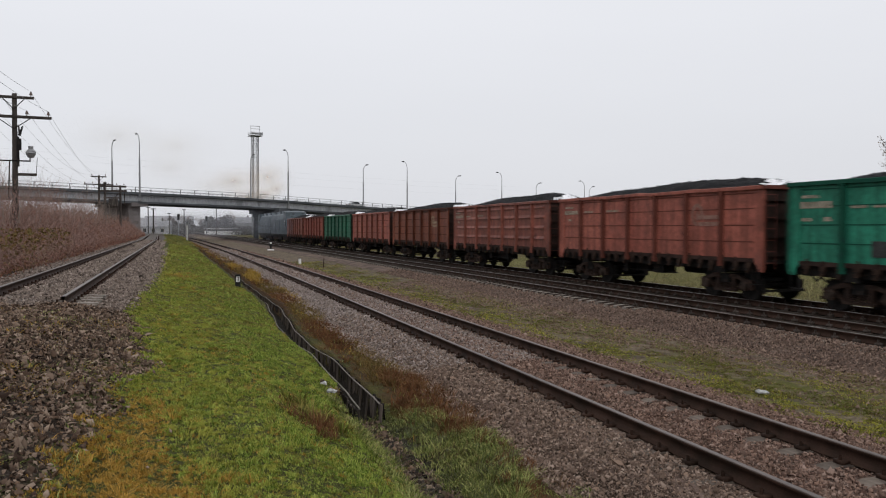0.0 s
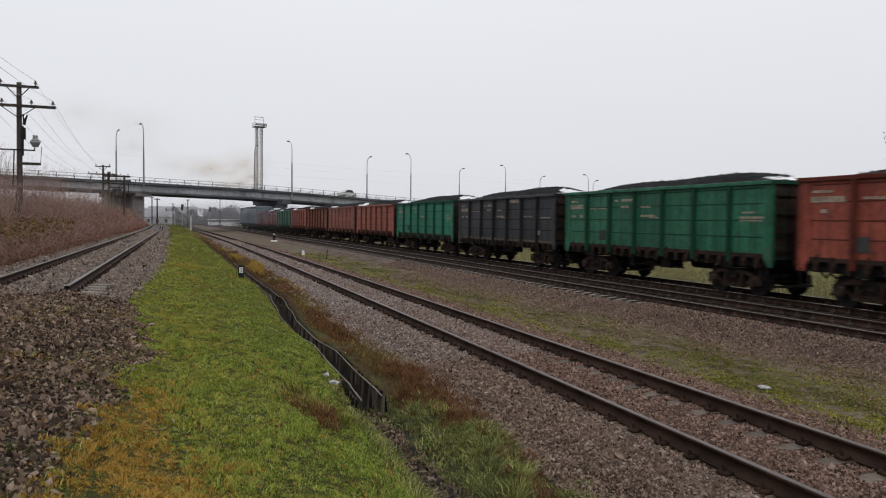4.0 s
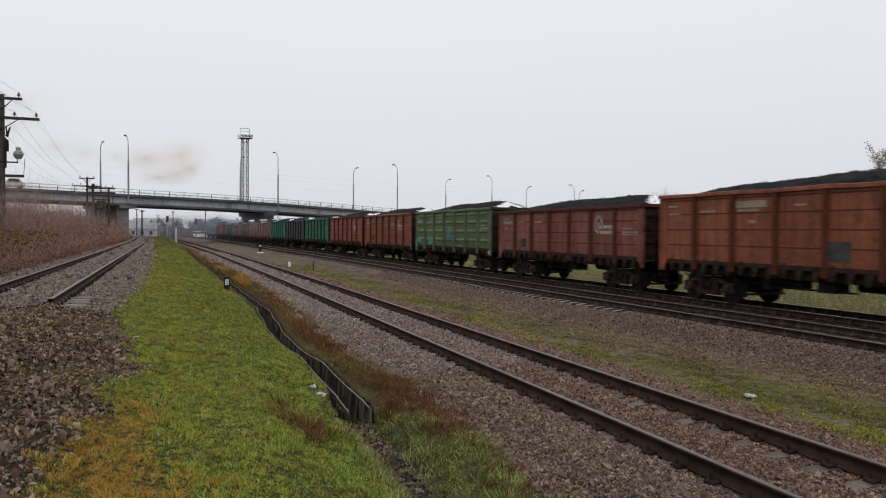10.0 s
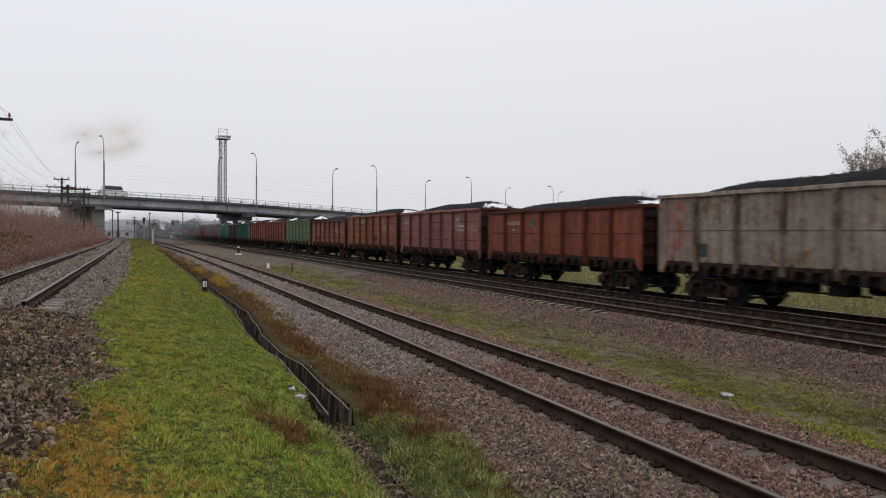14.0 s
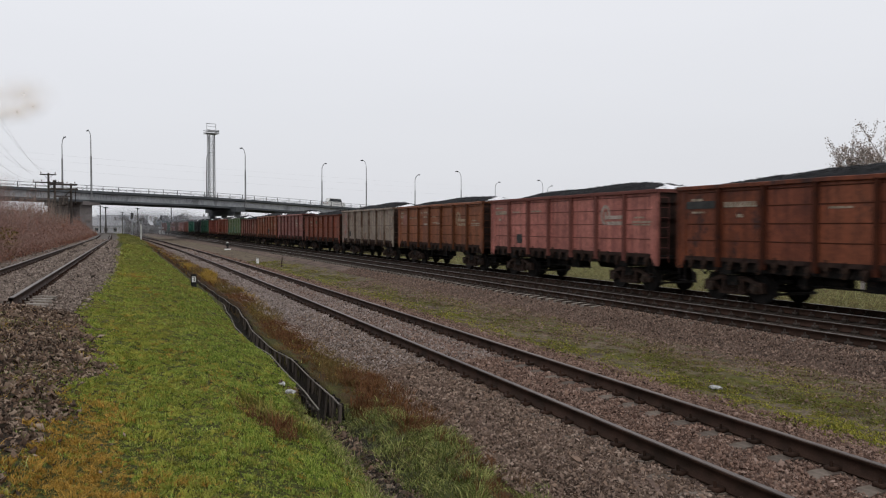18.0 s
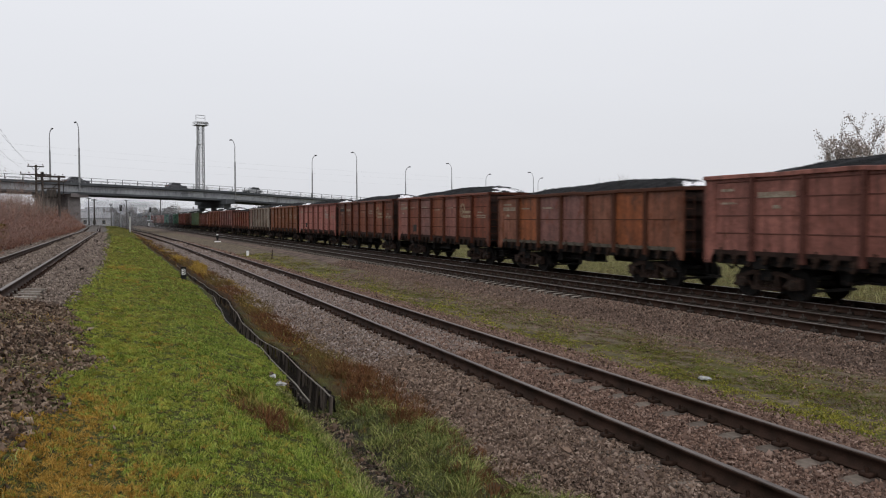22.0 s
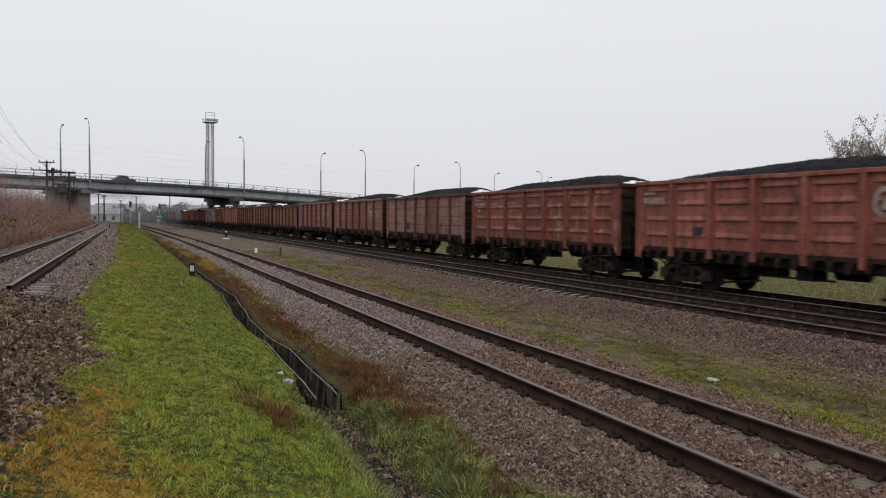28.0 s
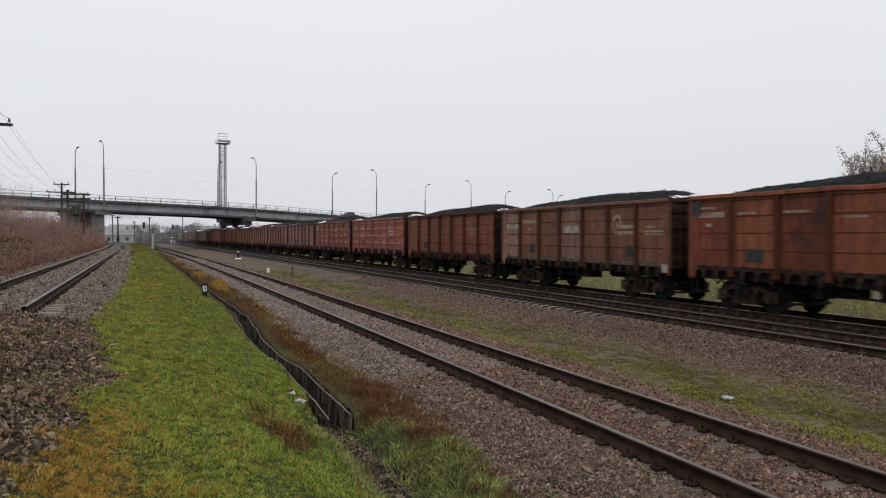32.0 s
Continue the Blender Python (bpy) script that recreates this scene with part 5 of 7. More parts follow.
# ---- the drain ----
# Every second slat is black, standing in for the shaded gaps between slats.
SLAT_GAP = surface("black_gap_shade_slats", (0.006, 0.005, 0.004), (0.016, 0.012, 0.01), big=4, fine=30, rough=0.85)
GREY_BOARD = surface("weathered_grey_board", (0.14, 0.125, 0.11), (0.23, 0.21, 0.185), big=3, fine=25)


def drain():
    """Two low walls of upright slats along the drain between bank and track."""
    pale, dark = (mesh_of("slat", rounded(boxes((-0.011, 0.011, -0.042, 0.042, -0.62, 0.0)), 0.004), m) for m in (SLAT_WOOD, SLAT_GAP))
    for side, off, y0, y1, top, step, label in ((1, 0.24, 10.2, 46.0, -0.12, 0.1, "low drain wall of dark upright wooden slats"), (-1, -0.24, 9.6, 40.0, 0.01, 0.1, "low grey board edge along the drain's grass side")):
        d = empty("drain_wall", pose(float(ditch_x(y0)) + off, y0, top))
        tagged(d, label, "retaining wall", group="walls of the drain")
        inv = d.matrix_world.inverted()
        ys = np.arange(y0, y1, step)
        for k, y in enumerate(ys[:299]):
            x = float(ditch_x(y)) + off
            s = part("slat", dark if k % 2 else pale, None, d)
            drop = -0.05 * abs(math.sin(y * 0.9)) + random.uniform(-0.035, 0.02) - 0.004 * (y - y0)
            s.matrix_local = inv @ pose(x + random.uniform(-0.012, 0.012) + (0.03 * side if k % 2 else 0), y, top + drop, random.uniform(-4, 4), random.uniform(-6, 8) * side, random.uniform(-8, 8))
        pts = [Vector((float(ditch_x(y)) + off - side * 0.03, y, top - 0.05 * abs(math.sin(y * 0.9)) - 0.004 * (y - y0) + 0.012)) for y in np.arange(y0, y1, 0.5)]
        part("top_rail", pipe(pts, 0.011), GREY_BOARD, d, "pale weathered top rail").matrix_parent_inverse = inv


drain()


SCRAP = surface("dirty_white_film", (0.3, 0.3, 0.29), (0.62, 0.62, 0.6), big=9, fine=40, bump=0.5)


# ---- small trackside things ----
def picket(x, y):
    z = float(ground_z(x, y))
    p = empty("distance_picket", pose(x, y, z + 0.02, 0, 0, -4))
    tagged(p, "black distance picket with a white numbered plate", "marker post")
    part("post", rounded(boxes((-0.095, 0.095, -0.06, 0.06, -0.1, 0.44)), 0.012), BLACK, p)
    plate = part("plate", rounded(boxes((-0.06, 0.06, -0.068, -0.05, 0.17, 0.365)), 0.004), WHITE_CLEAN, p, "white plate with black figures")
    part("figure_bar", boxes((-0.035, 0.035, -0.072, -0.066, 0.33, 0.35), (-0.035, 0.035, -0.072, -0.066, 0.265, 0.285), (-0.035, 0.035, -0.072, -0.066, 0.2, 0.22), (0.017, 0.035, -0.072, -0.066, 0.2, 0.35)), BLACK, plate)
    return p


picket(2.42, 27.4)


def marker_post(x, y, h, w, label):
    p = empty("marker_post", pose(x, y, -0.34))
    tagged(p, label, "marker post")
    part("post", rounded(boxes((-w / 2, w / 2, -w / 2, w / 2, 0, h - 0.06)), 0.02), WHITE_CLEAN, p)
    part("cap", rounded(boxes((-w / 2 - 0.01, w / 2 + 0.01, -w / 2 - 0.01, w / 2 + 0.01, h - 0.06, h)), 0.01), CONCRETE, p)
    return p


marker_post(9.54, 56.6, 0.44, 0.18, "short white concrete marker post beside the track")
tagged(part("iron_stake", tubes(((0, 0, 0), (0.05, 0, 0.75), 0.03), seg=6), RUST_RAIL), "rusty iron stake in the verge", "stake").matrix_world = pose(10.1, 50.5, -0.4)


def dwarf_signal(x, y):
    p = empty("dwarf_signal", pose(x, y, -0.36))
    tagged(p, "low shunting signal on a white base", "signal")
    part("base", rounded(boxes((-0.36, 0.36, -0.3, 0.3, 0, 0.14)), 0.03), WHITE_CLEAN, p, "whitewashed base")
    part("stem", boxes((-0.1, 0.1, -0.08, 0.08, 0.22, 0.5)), BLACK, p)
    part("head", rounded(boxes((-0.15, 0.15, -0.12, 0.12, 0.5, 0.82)), 0.03), BLACK, p)
    part("cap", rounded(boxes((-0.11, 0.11, -0.13, 0.13, 0.82, 0.98)), 0.03), WHITE_CLEAN, p)
    return p


dwarf_signal(12.0, 92.0)


def colour_signal(x, y):
    p = empty("colour_light_signal", pose(x, y, float(ground_z(x, y)) - 0.05))
    tagged(p, "short white signal post with a dark lamp head", "signal")
    part("post", tubes(((0, 0, 0), (0, 0, 2.3), 0.11), seg=8), SCRAP, p)
    part("head", rounded(boxes((-0.2, 0.2, -0.15, 0.15, 2.3, 2.8)), 0.04), GALV, p)
    part("hood", tubes(((0, -0.15, 2.5), (0, -0.35, 2.5), 0.1), ((0, -0.15, 2.8), (0, -0.35, 2.8), 0.1), seg=8), BLACK, p)
    return p


colour_signal(3.1, 117.0)


def crumpled(name, x, y, z, size, label, category, seed):
    r = random.Random(seed)
    bm = bmesh.new()
    bmesh.ops.create_icosphere(bm, subdivisions=2, radius=1)
    for v in bm.verts:
        k = r.uniform(0.65, 1.2)
        v.co = Vector((v.co.x * size[0], v.co.y * size[1], max(v.co.z, -0.6) * size[2])) * k
    ob = part(name, bm, SCRAP)
    ob.matrix_world = pose(x, y, z, 0, 0, r.uniform(0, 180))
    return tagged(ob, label, category)


crumpled("plastic_bag", 9.1, 9.53, -0.28, (0.12, 0.06, 0.04), "crumpled white plastic bag on the verge", "litter", 4)
crumpled("paper_scrap", 2.15, 10.75, 0.12, (0.1, 0.05, 0.035), "crumpled white paper beside the drain", "litter", 5)
crumpled("paper_scrap", 2.17, 10.3, 0.1, (0.08, 0.045, 0.035), "crumpled white paper beside the drain", "litter", 6)
crumpled("paper_scrap", 2.75, 26.6, 0.06, (0.2, 0.1, 0.03), "flat white scrap beside the distance picket", "litter", 7)
crumpled("paper_scrap", 1.6, 66.0, 0.3, (0.25, 0.12, 0.1), "white scrap in the far grass", "litter", 8)


# ---- trees ----
BARK = surface("grey_brown_bark", (0.22, 0.195, 0.18), (0.32, 0.29, 0.27), big=4, fine=30)
TWIG_LEAF = island("dry_brown_leaves", [(0.26, 0.215, 0.185), (0.4, 0.34, 0.3), (0.32, 0.27, 0.235)])


def tree(x, y, height, spread, seed, label, leaves=900):
    r = random.Random(seed)
    z0 = float(ground_z(x, y)) - 0.1
    t = empty("tree", pose(x, y, z0))
    tagged(t, label, "tree")
    bm = bmesh.new()
    tips = []

    def grow(p, d, length, rad, level):
        q = p + d * length
        tube(bm, p, q, rad, rad * 0.62, seg=6 if level < 2 else 4, caps=False)
        if level >= 4:
            tips.append((p, q))
            return
        for k in range(3 if level else 6):
            a = Vector((r.uniform(-1, 1), r.uniform(-1, 1), r.uniform(-0.1, 0.9))).normalized()
            nd = (d * 1.0 + a * spread).normalized()
            grow(p + d * length * r.uniform(0.55, 1.0), nd, length * r.uniform(0.6, 0.82), rad * 0.52, level + 1)

    grow(Vector((0, 0, 0)), Vector((0.03, 0.02, 1)).normalized(), height * 0.36, height * 0.013, 0)
    part("trunk", bm, BARK, t, "grey-brown trunk with bare branches")
    v, f = [], []
    for k in range(leaves):
        p, q = r.choice(tips)
        c = p.lerp(q, r.random()) + Vector((r.gauss(0, 0.08), r.gauss(0, 0.08), r.gauss(0, 0.08)))
        a, b = Vector((r.gauss(0, 1), r.gauss(0, 1), r.gauss(0, 1))).normalized(), Vector((r.gauss(0, 1), r.gauss(0, 1), r.gauss(0, 1))).normalized()
        s = r.uniform(0.03, 0.062)
        f.append((len(v), len(v) + 1, len(v) + 2, len(v) + 3))
        v += [c, c + a * s, c + (a + b) * s, c + b * s]
    soup("crown", v, f, TWIG_LEAF, t)
    return t


tree(32.5, 24.6, 8.9, 0.8, 3, "small tree with sparse dry brown leaves", 10500)
tree(36.5, 19.5, 8.5, 0.75, 9, "small tree with sparse dry brown leaves", 4500)
for x, y, h, s in ((90, 117.5, 14.5, 21), (97, 118, 12, 22), (70, 175, 9, 23)):
    tree(x, y, h, 0.8, s, "distant leafless tree beyond the train", 500)


# ---- the far end of the yard ----
HOUSE = surface("pale_house_plaster", (0.280, 0.280, 0.287), (0.378, 0.378, 0.385), big=0.3, fine=3)
ROOF = surface("grey_slate_roof", (0.240, 0.240, 0.252), (0.336, 0.336, 0.348), big=0.4, fine=4)


def far_house(x, y, w, d, h, label, seed):
    r = random.Random(seed)
    b = empty("far_house", pose(x, y, -0.6, 0, 0, r.uniform(-12, 12)))
    tagged(b, label, "house", group="buildings beyond the yard")
    part("wall", boxes((-w / 2, w / 2, -d / 2, d / 2, 0, h)), HOUSE, b)
    bm = bmesh.new()
    prism(bm, [(-d / 2 - 0.4, h), (d / 2 + 0.4, h), (0, h + d * 0.32)], -w / 2 - 0.4, w / 2 + 0.4, "x")
    roof = part("roof", bm, ROOF, b)
    part("chimney", boxes((w * 0.2, w * 0.2 + 0.6, -0.3, 0.3, h + d * 0.15, h + d * 0.32 + 1.0)), BRIDGE_DARK, roof)
    for k in range(max(2, int(w / 3.2))):
        wx = -w / 2 + 1.6 + k * 3.1
        if wx < w / 2 - 1:
            win = part("window", boxes((wx - 0.6, wx + 0.6, -d / 2 - 0.05, -d / 2 + 0.02, 1.2, 2.7)), WHITE, b)
            part("pane", boxes((wx - 0.5, wx + 0.5, -d / 2 - 0.07, -d / 2 - 0.03, 1.3, 2.6)), GLASS_DARK, win)
    return b


for k, (x, y, w, d, h) in enumerate(((-14, 330, 16, 9, 4.2), (2, 360, 20, 10, 5), (24, 390, 14, 9, 4.5), (-30, 350, 14, 9, 4), (38, 420, 22, 10, 5.5), (-3, 300, 10, 7, 3.4))):
    far_house(x, y, w, d, h, "distant low pale house with a grey roof", 50 + k)
WALL = part("platform_fence", boxes((-18, 18, -0.15, 0.15, 0, 1.6), (-18, 18, -0.4, 0.4, 2.4, 2.6)), WHITE_CLEAN)
tagged(WALL, "long white concrete fence beside the far tracks", "fence").matrix_world = pose(22, 300, -0.5, 0, 0, 62)
for k, (x, y, h, s) in enumerate(((8, 320, 10, 31), (14, 325, 9, 32), (0, 318, 8, 33), (28, 340, 11, 34), (-22, 322, 9, 35), (44, 330, 10, 36), (52, 350, 12, 37))):
    tree(x, y, h, 0.95, s, "distant bare tree beyond the yard", 2200)
for k, (x, y, h) in enumerate(((-7.5, 215, 9), (-4.5, 235, 9), (-2.5, 190, 7.5), (6, 260, 9), (18, 290, 11), (1.5, 280, 8))):
    p = empty("yard_pole", pose(x, y, -0.5))
    tagged(p, "distant dark pole in the yard", "pole", group="poles in the far yard")
    part("post", tubes(((0, 0, 0), (0, 0, h), 0.2, 0.14), seg=7), OLD_WOOD, p)
    part("lamp", boxes((-0.6, 0.6, -0.15, 0.15, h - 0.3, h - 0.1)), DARK_STEEL, p)
for k, (x, y) in enumerate(((3.5, 215), (12.5, 250))):
    p = empty("colour_light_signal", pose(x, y, -0.5))
    tagged(p, "distant tall signal with a dark head", "signal")
    part("post", tubes(((0, 0, 0), (0, 0, 5.4), 0.14), seg=7), GALV, p)
    part("head", boxes((-0.3, 0.3, -0.2, 0.2, 5.0, 6.6)), DARK_STEEL, p)


# ---- the locomotive ----
LOCO_GREY = paint("blue_grey_locomotive_paint", (0.056, 0.075, 0.086), (0.092, 0.118, 0.136), (0.041, 0.053, 0.062))


LOCO_DARK = surface("dark_louvre_paint", (0.075, 0.087, 0.098), (0.128, 0.143, 0.158), big=2, fine=20)


def locomotive(flip):
    """One section, 17.6 m long, its cab at the trailing end when flip is 1."""
    w = empty("diesel_locomotive")
    tagged(w, "blue-grey diesel locomotive section, dusty with smoke", "locomotive", group="two sections of the locomotive")
    q = 8.6
    bm = bmesh.new()
    prism(bm, [(-1.55, 1.35), (1.55, 1.35), (1.58, 3.7), (1.35, 4.4), (0.8, 4.8), (-0.8, 4.8), (-1.35, 4.4), (-1.58, 3.7)], -q, q * 0.68)
    part("body", bm, LOCO_GREY, w)
    bm = bmesh.new()
    prism(bm, [(q * 0.68, 1.35), (q, 1.35), (q + 0.1, 2.6), (q - 0.35, 3.8), (q - 0.8, 4.8), (q * 0.68, 5.0)], -1.58, 1.58, "x")
    cab = part("cab", bm, LOCO_GREY, w)
    for s in (-0.75, 0.75):
        bm = bmesh.new()
        vv = [bm.verts.new((s + a, y, z)) for a, y, z in ((-0.6, q + 0.08, 2.75), (0.6, q + 0.08, 2.75), (0.55, q - 0.27, 3.6), (-0.55, q - 0.27, 3.6))]
        bm.faces.new(vv)
        bmesh.ops.translate(bm, verts=bm.verts, vec=(0, 0.03, 0))
        part("windscreen", bm, GLASS_DARK, cab)
    for s in (-1, 1):
        part("side_window", boxes((*sorted((s * 1.57, s * 1.6)), q * 0.72, q * 0.85, 2.7, 3.5)), GLASS_DARK, cab)
        part("headlight", tubes(((s * 1.1, q + 0.02, 2.0), (s * 1.1, q + 0.14, 2.0), 0.16), seg=10), WHITE_CLEAN, cab)
        for k in range(3):
            part("grille", boxes((*sorted((s * 1.565, s * 1.605)), -q + 1.0 + k * 4.4, -q + 2.2 + k * 4.4, 2.0, 3.6)), LOCO_DARK, w)
        part("sill", boxes((*sorted((s * 1.45, s * 1.62)), -q, q, 1.2, 1.4)), DARK_STEEL, w)
    for k, y in enumerate((-6.5, -3.4, -0.4, 2.4)):
        part("roof_fan", tubes(((0, y, 4.75), (0, y, 5.05), 0.75, 0.6), seg=14), LOCO_GREY, w)
    part("exhaust_stack", tubes(((0, 4.2, 4.6), (0, 4.2, 5.2), 0.3), seg=10), DARK_STEEL, w)
    for y in (-7.4, -1.8, 3.2):
        bm = bmesh.new()
        prism(bm, [(y, 4.6), (y + 2.6, 4.6), (y + 2.2, 5.1), (y + 0.9, 5.1)], -1.0, 1.0, "x")
        part("roof_housing", bm, LOCO_DARK, w)
    part("roof_hatch", rounded(boxes((-0.7, 0.7, -8.2, 4.8, 4.72, 4.9)), 0.05), LOCO_GREY, w)
    part("fuel_tank", rounded(boxes((-1.3, 1.3, -1.9, 1.9, 0.45, 1.25)), 0.1), DARK_STEEL, w)
    part("underframe", boxes((-1.3, 1.3, -q, q, 0.95, 1.36)), DARK_STEEL, w)
    for y in (-5.2, 5.2):
        for s in (-1, 1):
            part("bogie_frame", rounded(boxes((*sorted((s * 0.98, s * 1.2)), y - 2.5, y + 2.5, 0.45, 0.95)), 0.05), BOGIE, w)
        for a in (-1.85, 0, 1.85):
            part("wheelset", BOGIE_MESHES["wheelset"], None, w).matrix_local = pose(0, y + a, 0.475)
    for e in (-1, 1):
        part("coupler", boxes((-0.15, 0.15, *sorted((e * q, e * (q + 0.45))), 0.9, 1.2)), DARK_STEEL, w)
    return w


LOCOS = [(locomotive(1), 115.2 + 9.1, 180), (locomotive(-1), 115.2 + 9.1 + 18.0, 0)]


# ---- traffic on the overpass ----
def vehicle(name, label, category, colour, length, width, height, bonnet):
    c = empty(name)
    tagged(c, label, category, group="traffic on the overpass")
    q, w = length / 2, width / 2
    bm = bmesh.new()
    prism(bm, [(-q, 0.35), (q, 0.35), (q, height * 0.5), (q - 0.15, height * 0.56), (q - bonnet, height * 0.62), (-q + bonnet * 0.4, height * 0.62), (-q, height * 0.56)], -w, w, "x")
    part("body", rounded(bm, 0.05), colour, c)
    bm = bmesh.new()
    prism(bm, [(-q + bonnet * 0.4, height * 0.61), (q - bonnet, height * 0.61), (q - bonnet * 1.5, height), (-q + bonnet * 0.9, height)], -w * 0.88, w * 0.88, "x")
    cabin = part("cabin", rounded(bm, 0.06), colour, c)
    for s in (-1, 1):
        bm = bmesh.new()
        prism(bm, [(-q + bonnet * 0.6, height * 0.65), (q - bonnet * 1.12, height * 0.65), (q - bonnet * 1.5, height * 0.94), (-q + bonnet * 0.95, height * 0.94)], *sorted((s * w * 0.86, s * w * 0.9)), "x")
        part("side_window", bm, GLASS_DARK, cabin)
        for y in (-q * 0.62, q * 0.62):
            wh = part("wheel", tubes(((s * (w - 0.2), y, 0.32), (s * w, y, 0.32), 0.32), seg=14), BLACK, c)
            part("rim", tubes(((s * w, y, 0.32), (s * (w + 0.01), y, 0.32), 0.19), seg=10), GALV, wh)
        part("headlight", boxes((*sorted((s * w * 0.55, s * w * 0.9)), q - 0.02, q + 0.03, height * 0.4, height * 0.5)), WHITE_CLEAN, c)
        part("tail_light", boxes((*sorted((s * w * 0.6, s * w * 0.95)), -q - 0.03, -q + 0.02, height * 0.42, height * 0.54)), ORANGE, c)
    return c


CAR_DARK = surface("dark_car_paint", (0.050, 0.050, 0.060), (0.088, 0.088, 0.100), rough=0.25, big=1, fine=5, bump=0)
CAR_SILVER = surface("silver_car_paint", (0.35, 0.36, 0.37), (0.42, 0.43, 0.44), rough=0.3, metal=0.4, big=1, fine=5, bump=0)
CAR_WHITE = surface("white_van_paint", (0.55, 0.55, 0.53), (0.65, 0.65, 0.63), rough=0.35, big=1, fine=5, bump=0)
# each with its place along the overpass at a time, and its speed to the right
TRAFFIC = [
    (vehicle("pickup_truck", "pale pickup truck driving over the bridge", "truck", CAR_WHITE, 4.6, 1.8, 1.9, 1.3), 6.0, 27.4, -11.6, 3.6),
    (vehicle("delivery_van", "pale delivery van driving over the bridge", "van", CAR_WHITE, 5.6, 2.0, 2.5, 0.9), 12.68, -14.0, 14.6, 8.4),
    (vehicle("car", "dark car driving over the bridge", "car", CAR_DARK, 4.5, 1.8, 1.55, 1.2), 23.0, 16.0, 13.0, 8.4),
    (vehicle("car", "dark car driving over the bridge", "car", CAR_DARK, 4.4, 1.8, 1.5, 1.2), 23.0, 37.0, 13.2, 8.4),
    (vehicle("car", "silver car driving over the bridge", "car", CAR_SILVER, 4.4, 1.8, 1.5, 1.2), 23.0, 28.0, -12.0, 3.6),
    (vehicle("car", "silver car driving over the bridge", "car", CAR_SILVER, 4.4, 1.8, 1.5, 1.2), 0.0, 57.5, 11.0, 8.4),
    (vehicle("car", "dark car driving over the bridge", "car", CAR_DARK, 4.4, 1.8, 1.5, 1.2), 28.0, 10.4, 13.8, 8.4),
]


# ---- smoke of the locomotive ----
def smoke(name, label, tint, dense, puffs):
    """Thin puffs, densest in the middle and fading out all round."""
    m, n, l, b = nodes_of(name + "_veil")
    n.remove(b)
    tr, di, mx = n.new("ShaderNodeBsdfTransparent"), n.new("ShaderNodeBsdfDiffuse"), n.new("ShaderNodeMixShader")
    di.inputs["Color"].default_value = tint
    co, mp, gr, nz, mu = n.new("ShaderNodeTexCoord"), n.new("ShaderNodeMapping"), n.new("ShaderNodeTexGradient"), n.new("ShaderNodeTexNoise"), n.new("ShaderNodeMath")
    mp.inputs["Scale"].default_value = (0.19, 0.0, 0.32)
    gr.gradient_type = "QUADRATIC_SPHERE"
    nz.inputs["Scale"].default_value, nz.inputs["Detail"].default_value = 0.22, 4
    l.new(co.outputs["Object"], mp.inputs["Vector"])
    l.new(co.outputs["Object"], nz.inputs["Vector"])
    l.new(mp.outputs[0], gr.inputs["Vector"])
    mu.operation = "MULTIPLY"
    l.new(gr.outputs["Fac"], mu.inputs[0])
    mr = n.new("ShaderNodeMapRange")
    mr.inputs["From Min"].default_value, mr.inputs["From Max"].default_value, mr.inputs["To Min"].default_value, mr.inputs["To Max"].default_value = 0.2, 0.8, dense * 0.35, dense
    l.new(nz.outputs["Fac"], mr.inputs["Value"])
    l.new(mr.outputs[0], mu.inputs[1])
    l.new(mu.outputs[0], mx.inputs["Fac"])
    l.new(tr.outputs[0], mx.inputs[1])
    l.new(di.outputs[0], mx.inputs[2])
    l.new(mx.outputs[0], n["Material Output"].inputs["Surface"])
    s = empty(name)
    tagged(s, label, "smoke")
    for k, (x, y, z, a, b) in enumerate(puffs):
        bm = bmesh.new()
        bmesh.ops.create_icosphere(bm, subdivisions=3, radius=1)
        bmesh.ops.delete(bm, geom=[v for v in bm.verts if v.co.y > 0.0], context="VERTS")
        for v in bm.verts:
            v.co = Vector((v.co.x * 5.6, v.co.y * 2.0, v.co.z * 3.4)) * (1 + 0.12 * noise.noise(v.co * 2 + Vector((k, 0, 0))))
        ob = smooth(part("smoke_puff", bm, m, s))
        ob.matrix_local = pose(x, y, z) @ Matrix.Diagonal((a, 1, b, 1))
        ob.visible_shadow = False
    return s


SMOKE = smoke("smoke_cloud", "thin brown exhaust smoke drifting over the bridge", (0.7, 0.53, 0.34, 1), 0.5, ((0, 0, -0.5, 1.1, 1.1), (3, 1, 1.0, 0.8, 1.0), (-4, 2, -1.2, 1.6, 0.9), (1, 3, 4.0, 1.7, 2.0), (-7, 4, 3.0, 1.8, 1.6)))
OLD_SMOKE = smoke("smoke_cloud", "pale old exhaust smoke thinning out over the bridge", (0.72, 0.63, 0.5, 1), 0.22, ((6, 0, -2.2, 1.7, 1.3), (-1, 2, -0.8, 2.2, 1.6), (-10, 4, 3.5, 2.4, 1.9), (12, 1, -2.6, 0.7, 0.7), (-22, 6, 11.0, 3.0, 2.6), (-9, 5, 9.0, 2.8, 2.4)))
smoke("smoke_haze", "low grey exhaust haze lying over the far yard", (0.3, 0.31, 0.33, 1), 0.3, ((-2, 205, 2.0, 5.0, 2.0), (14, 214, 2.5, 4.5, 2.2), (4, 232, 3.0, 6.0, 2.5)))
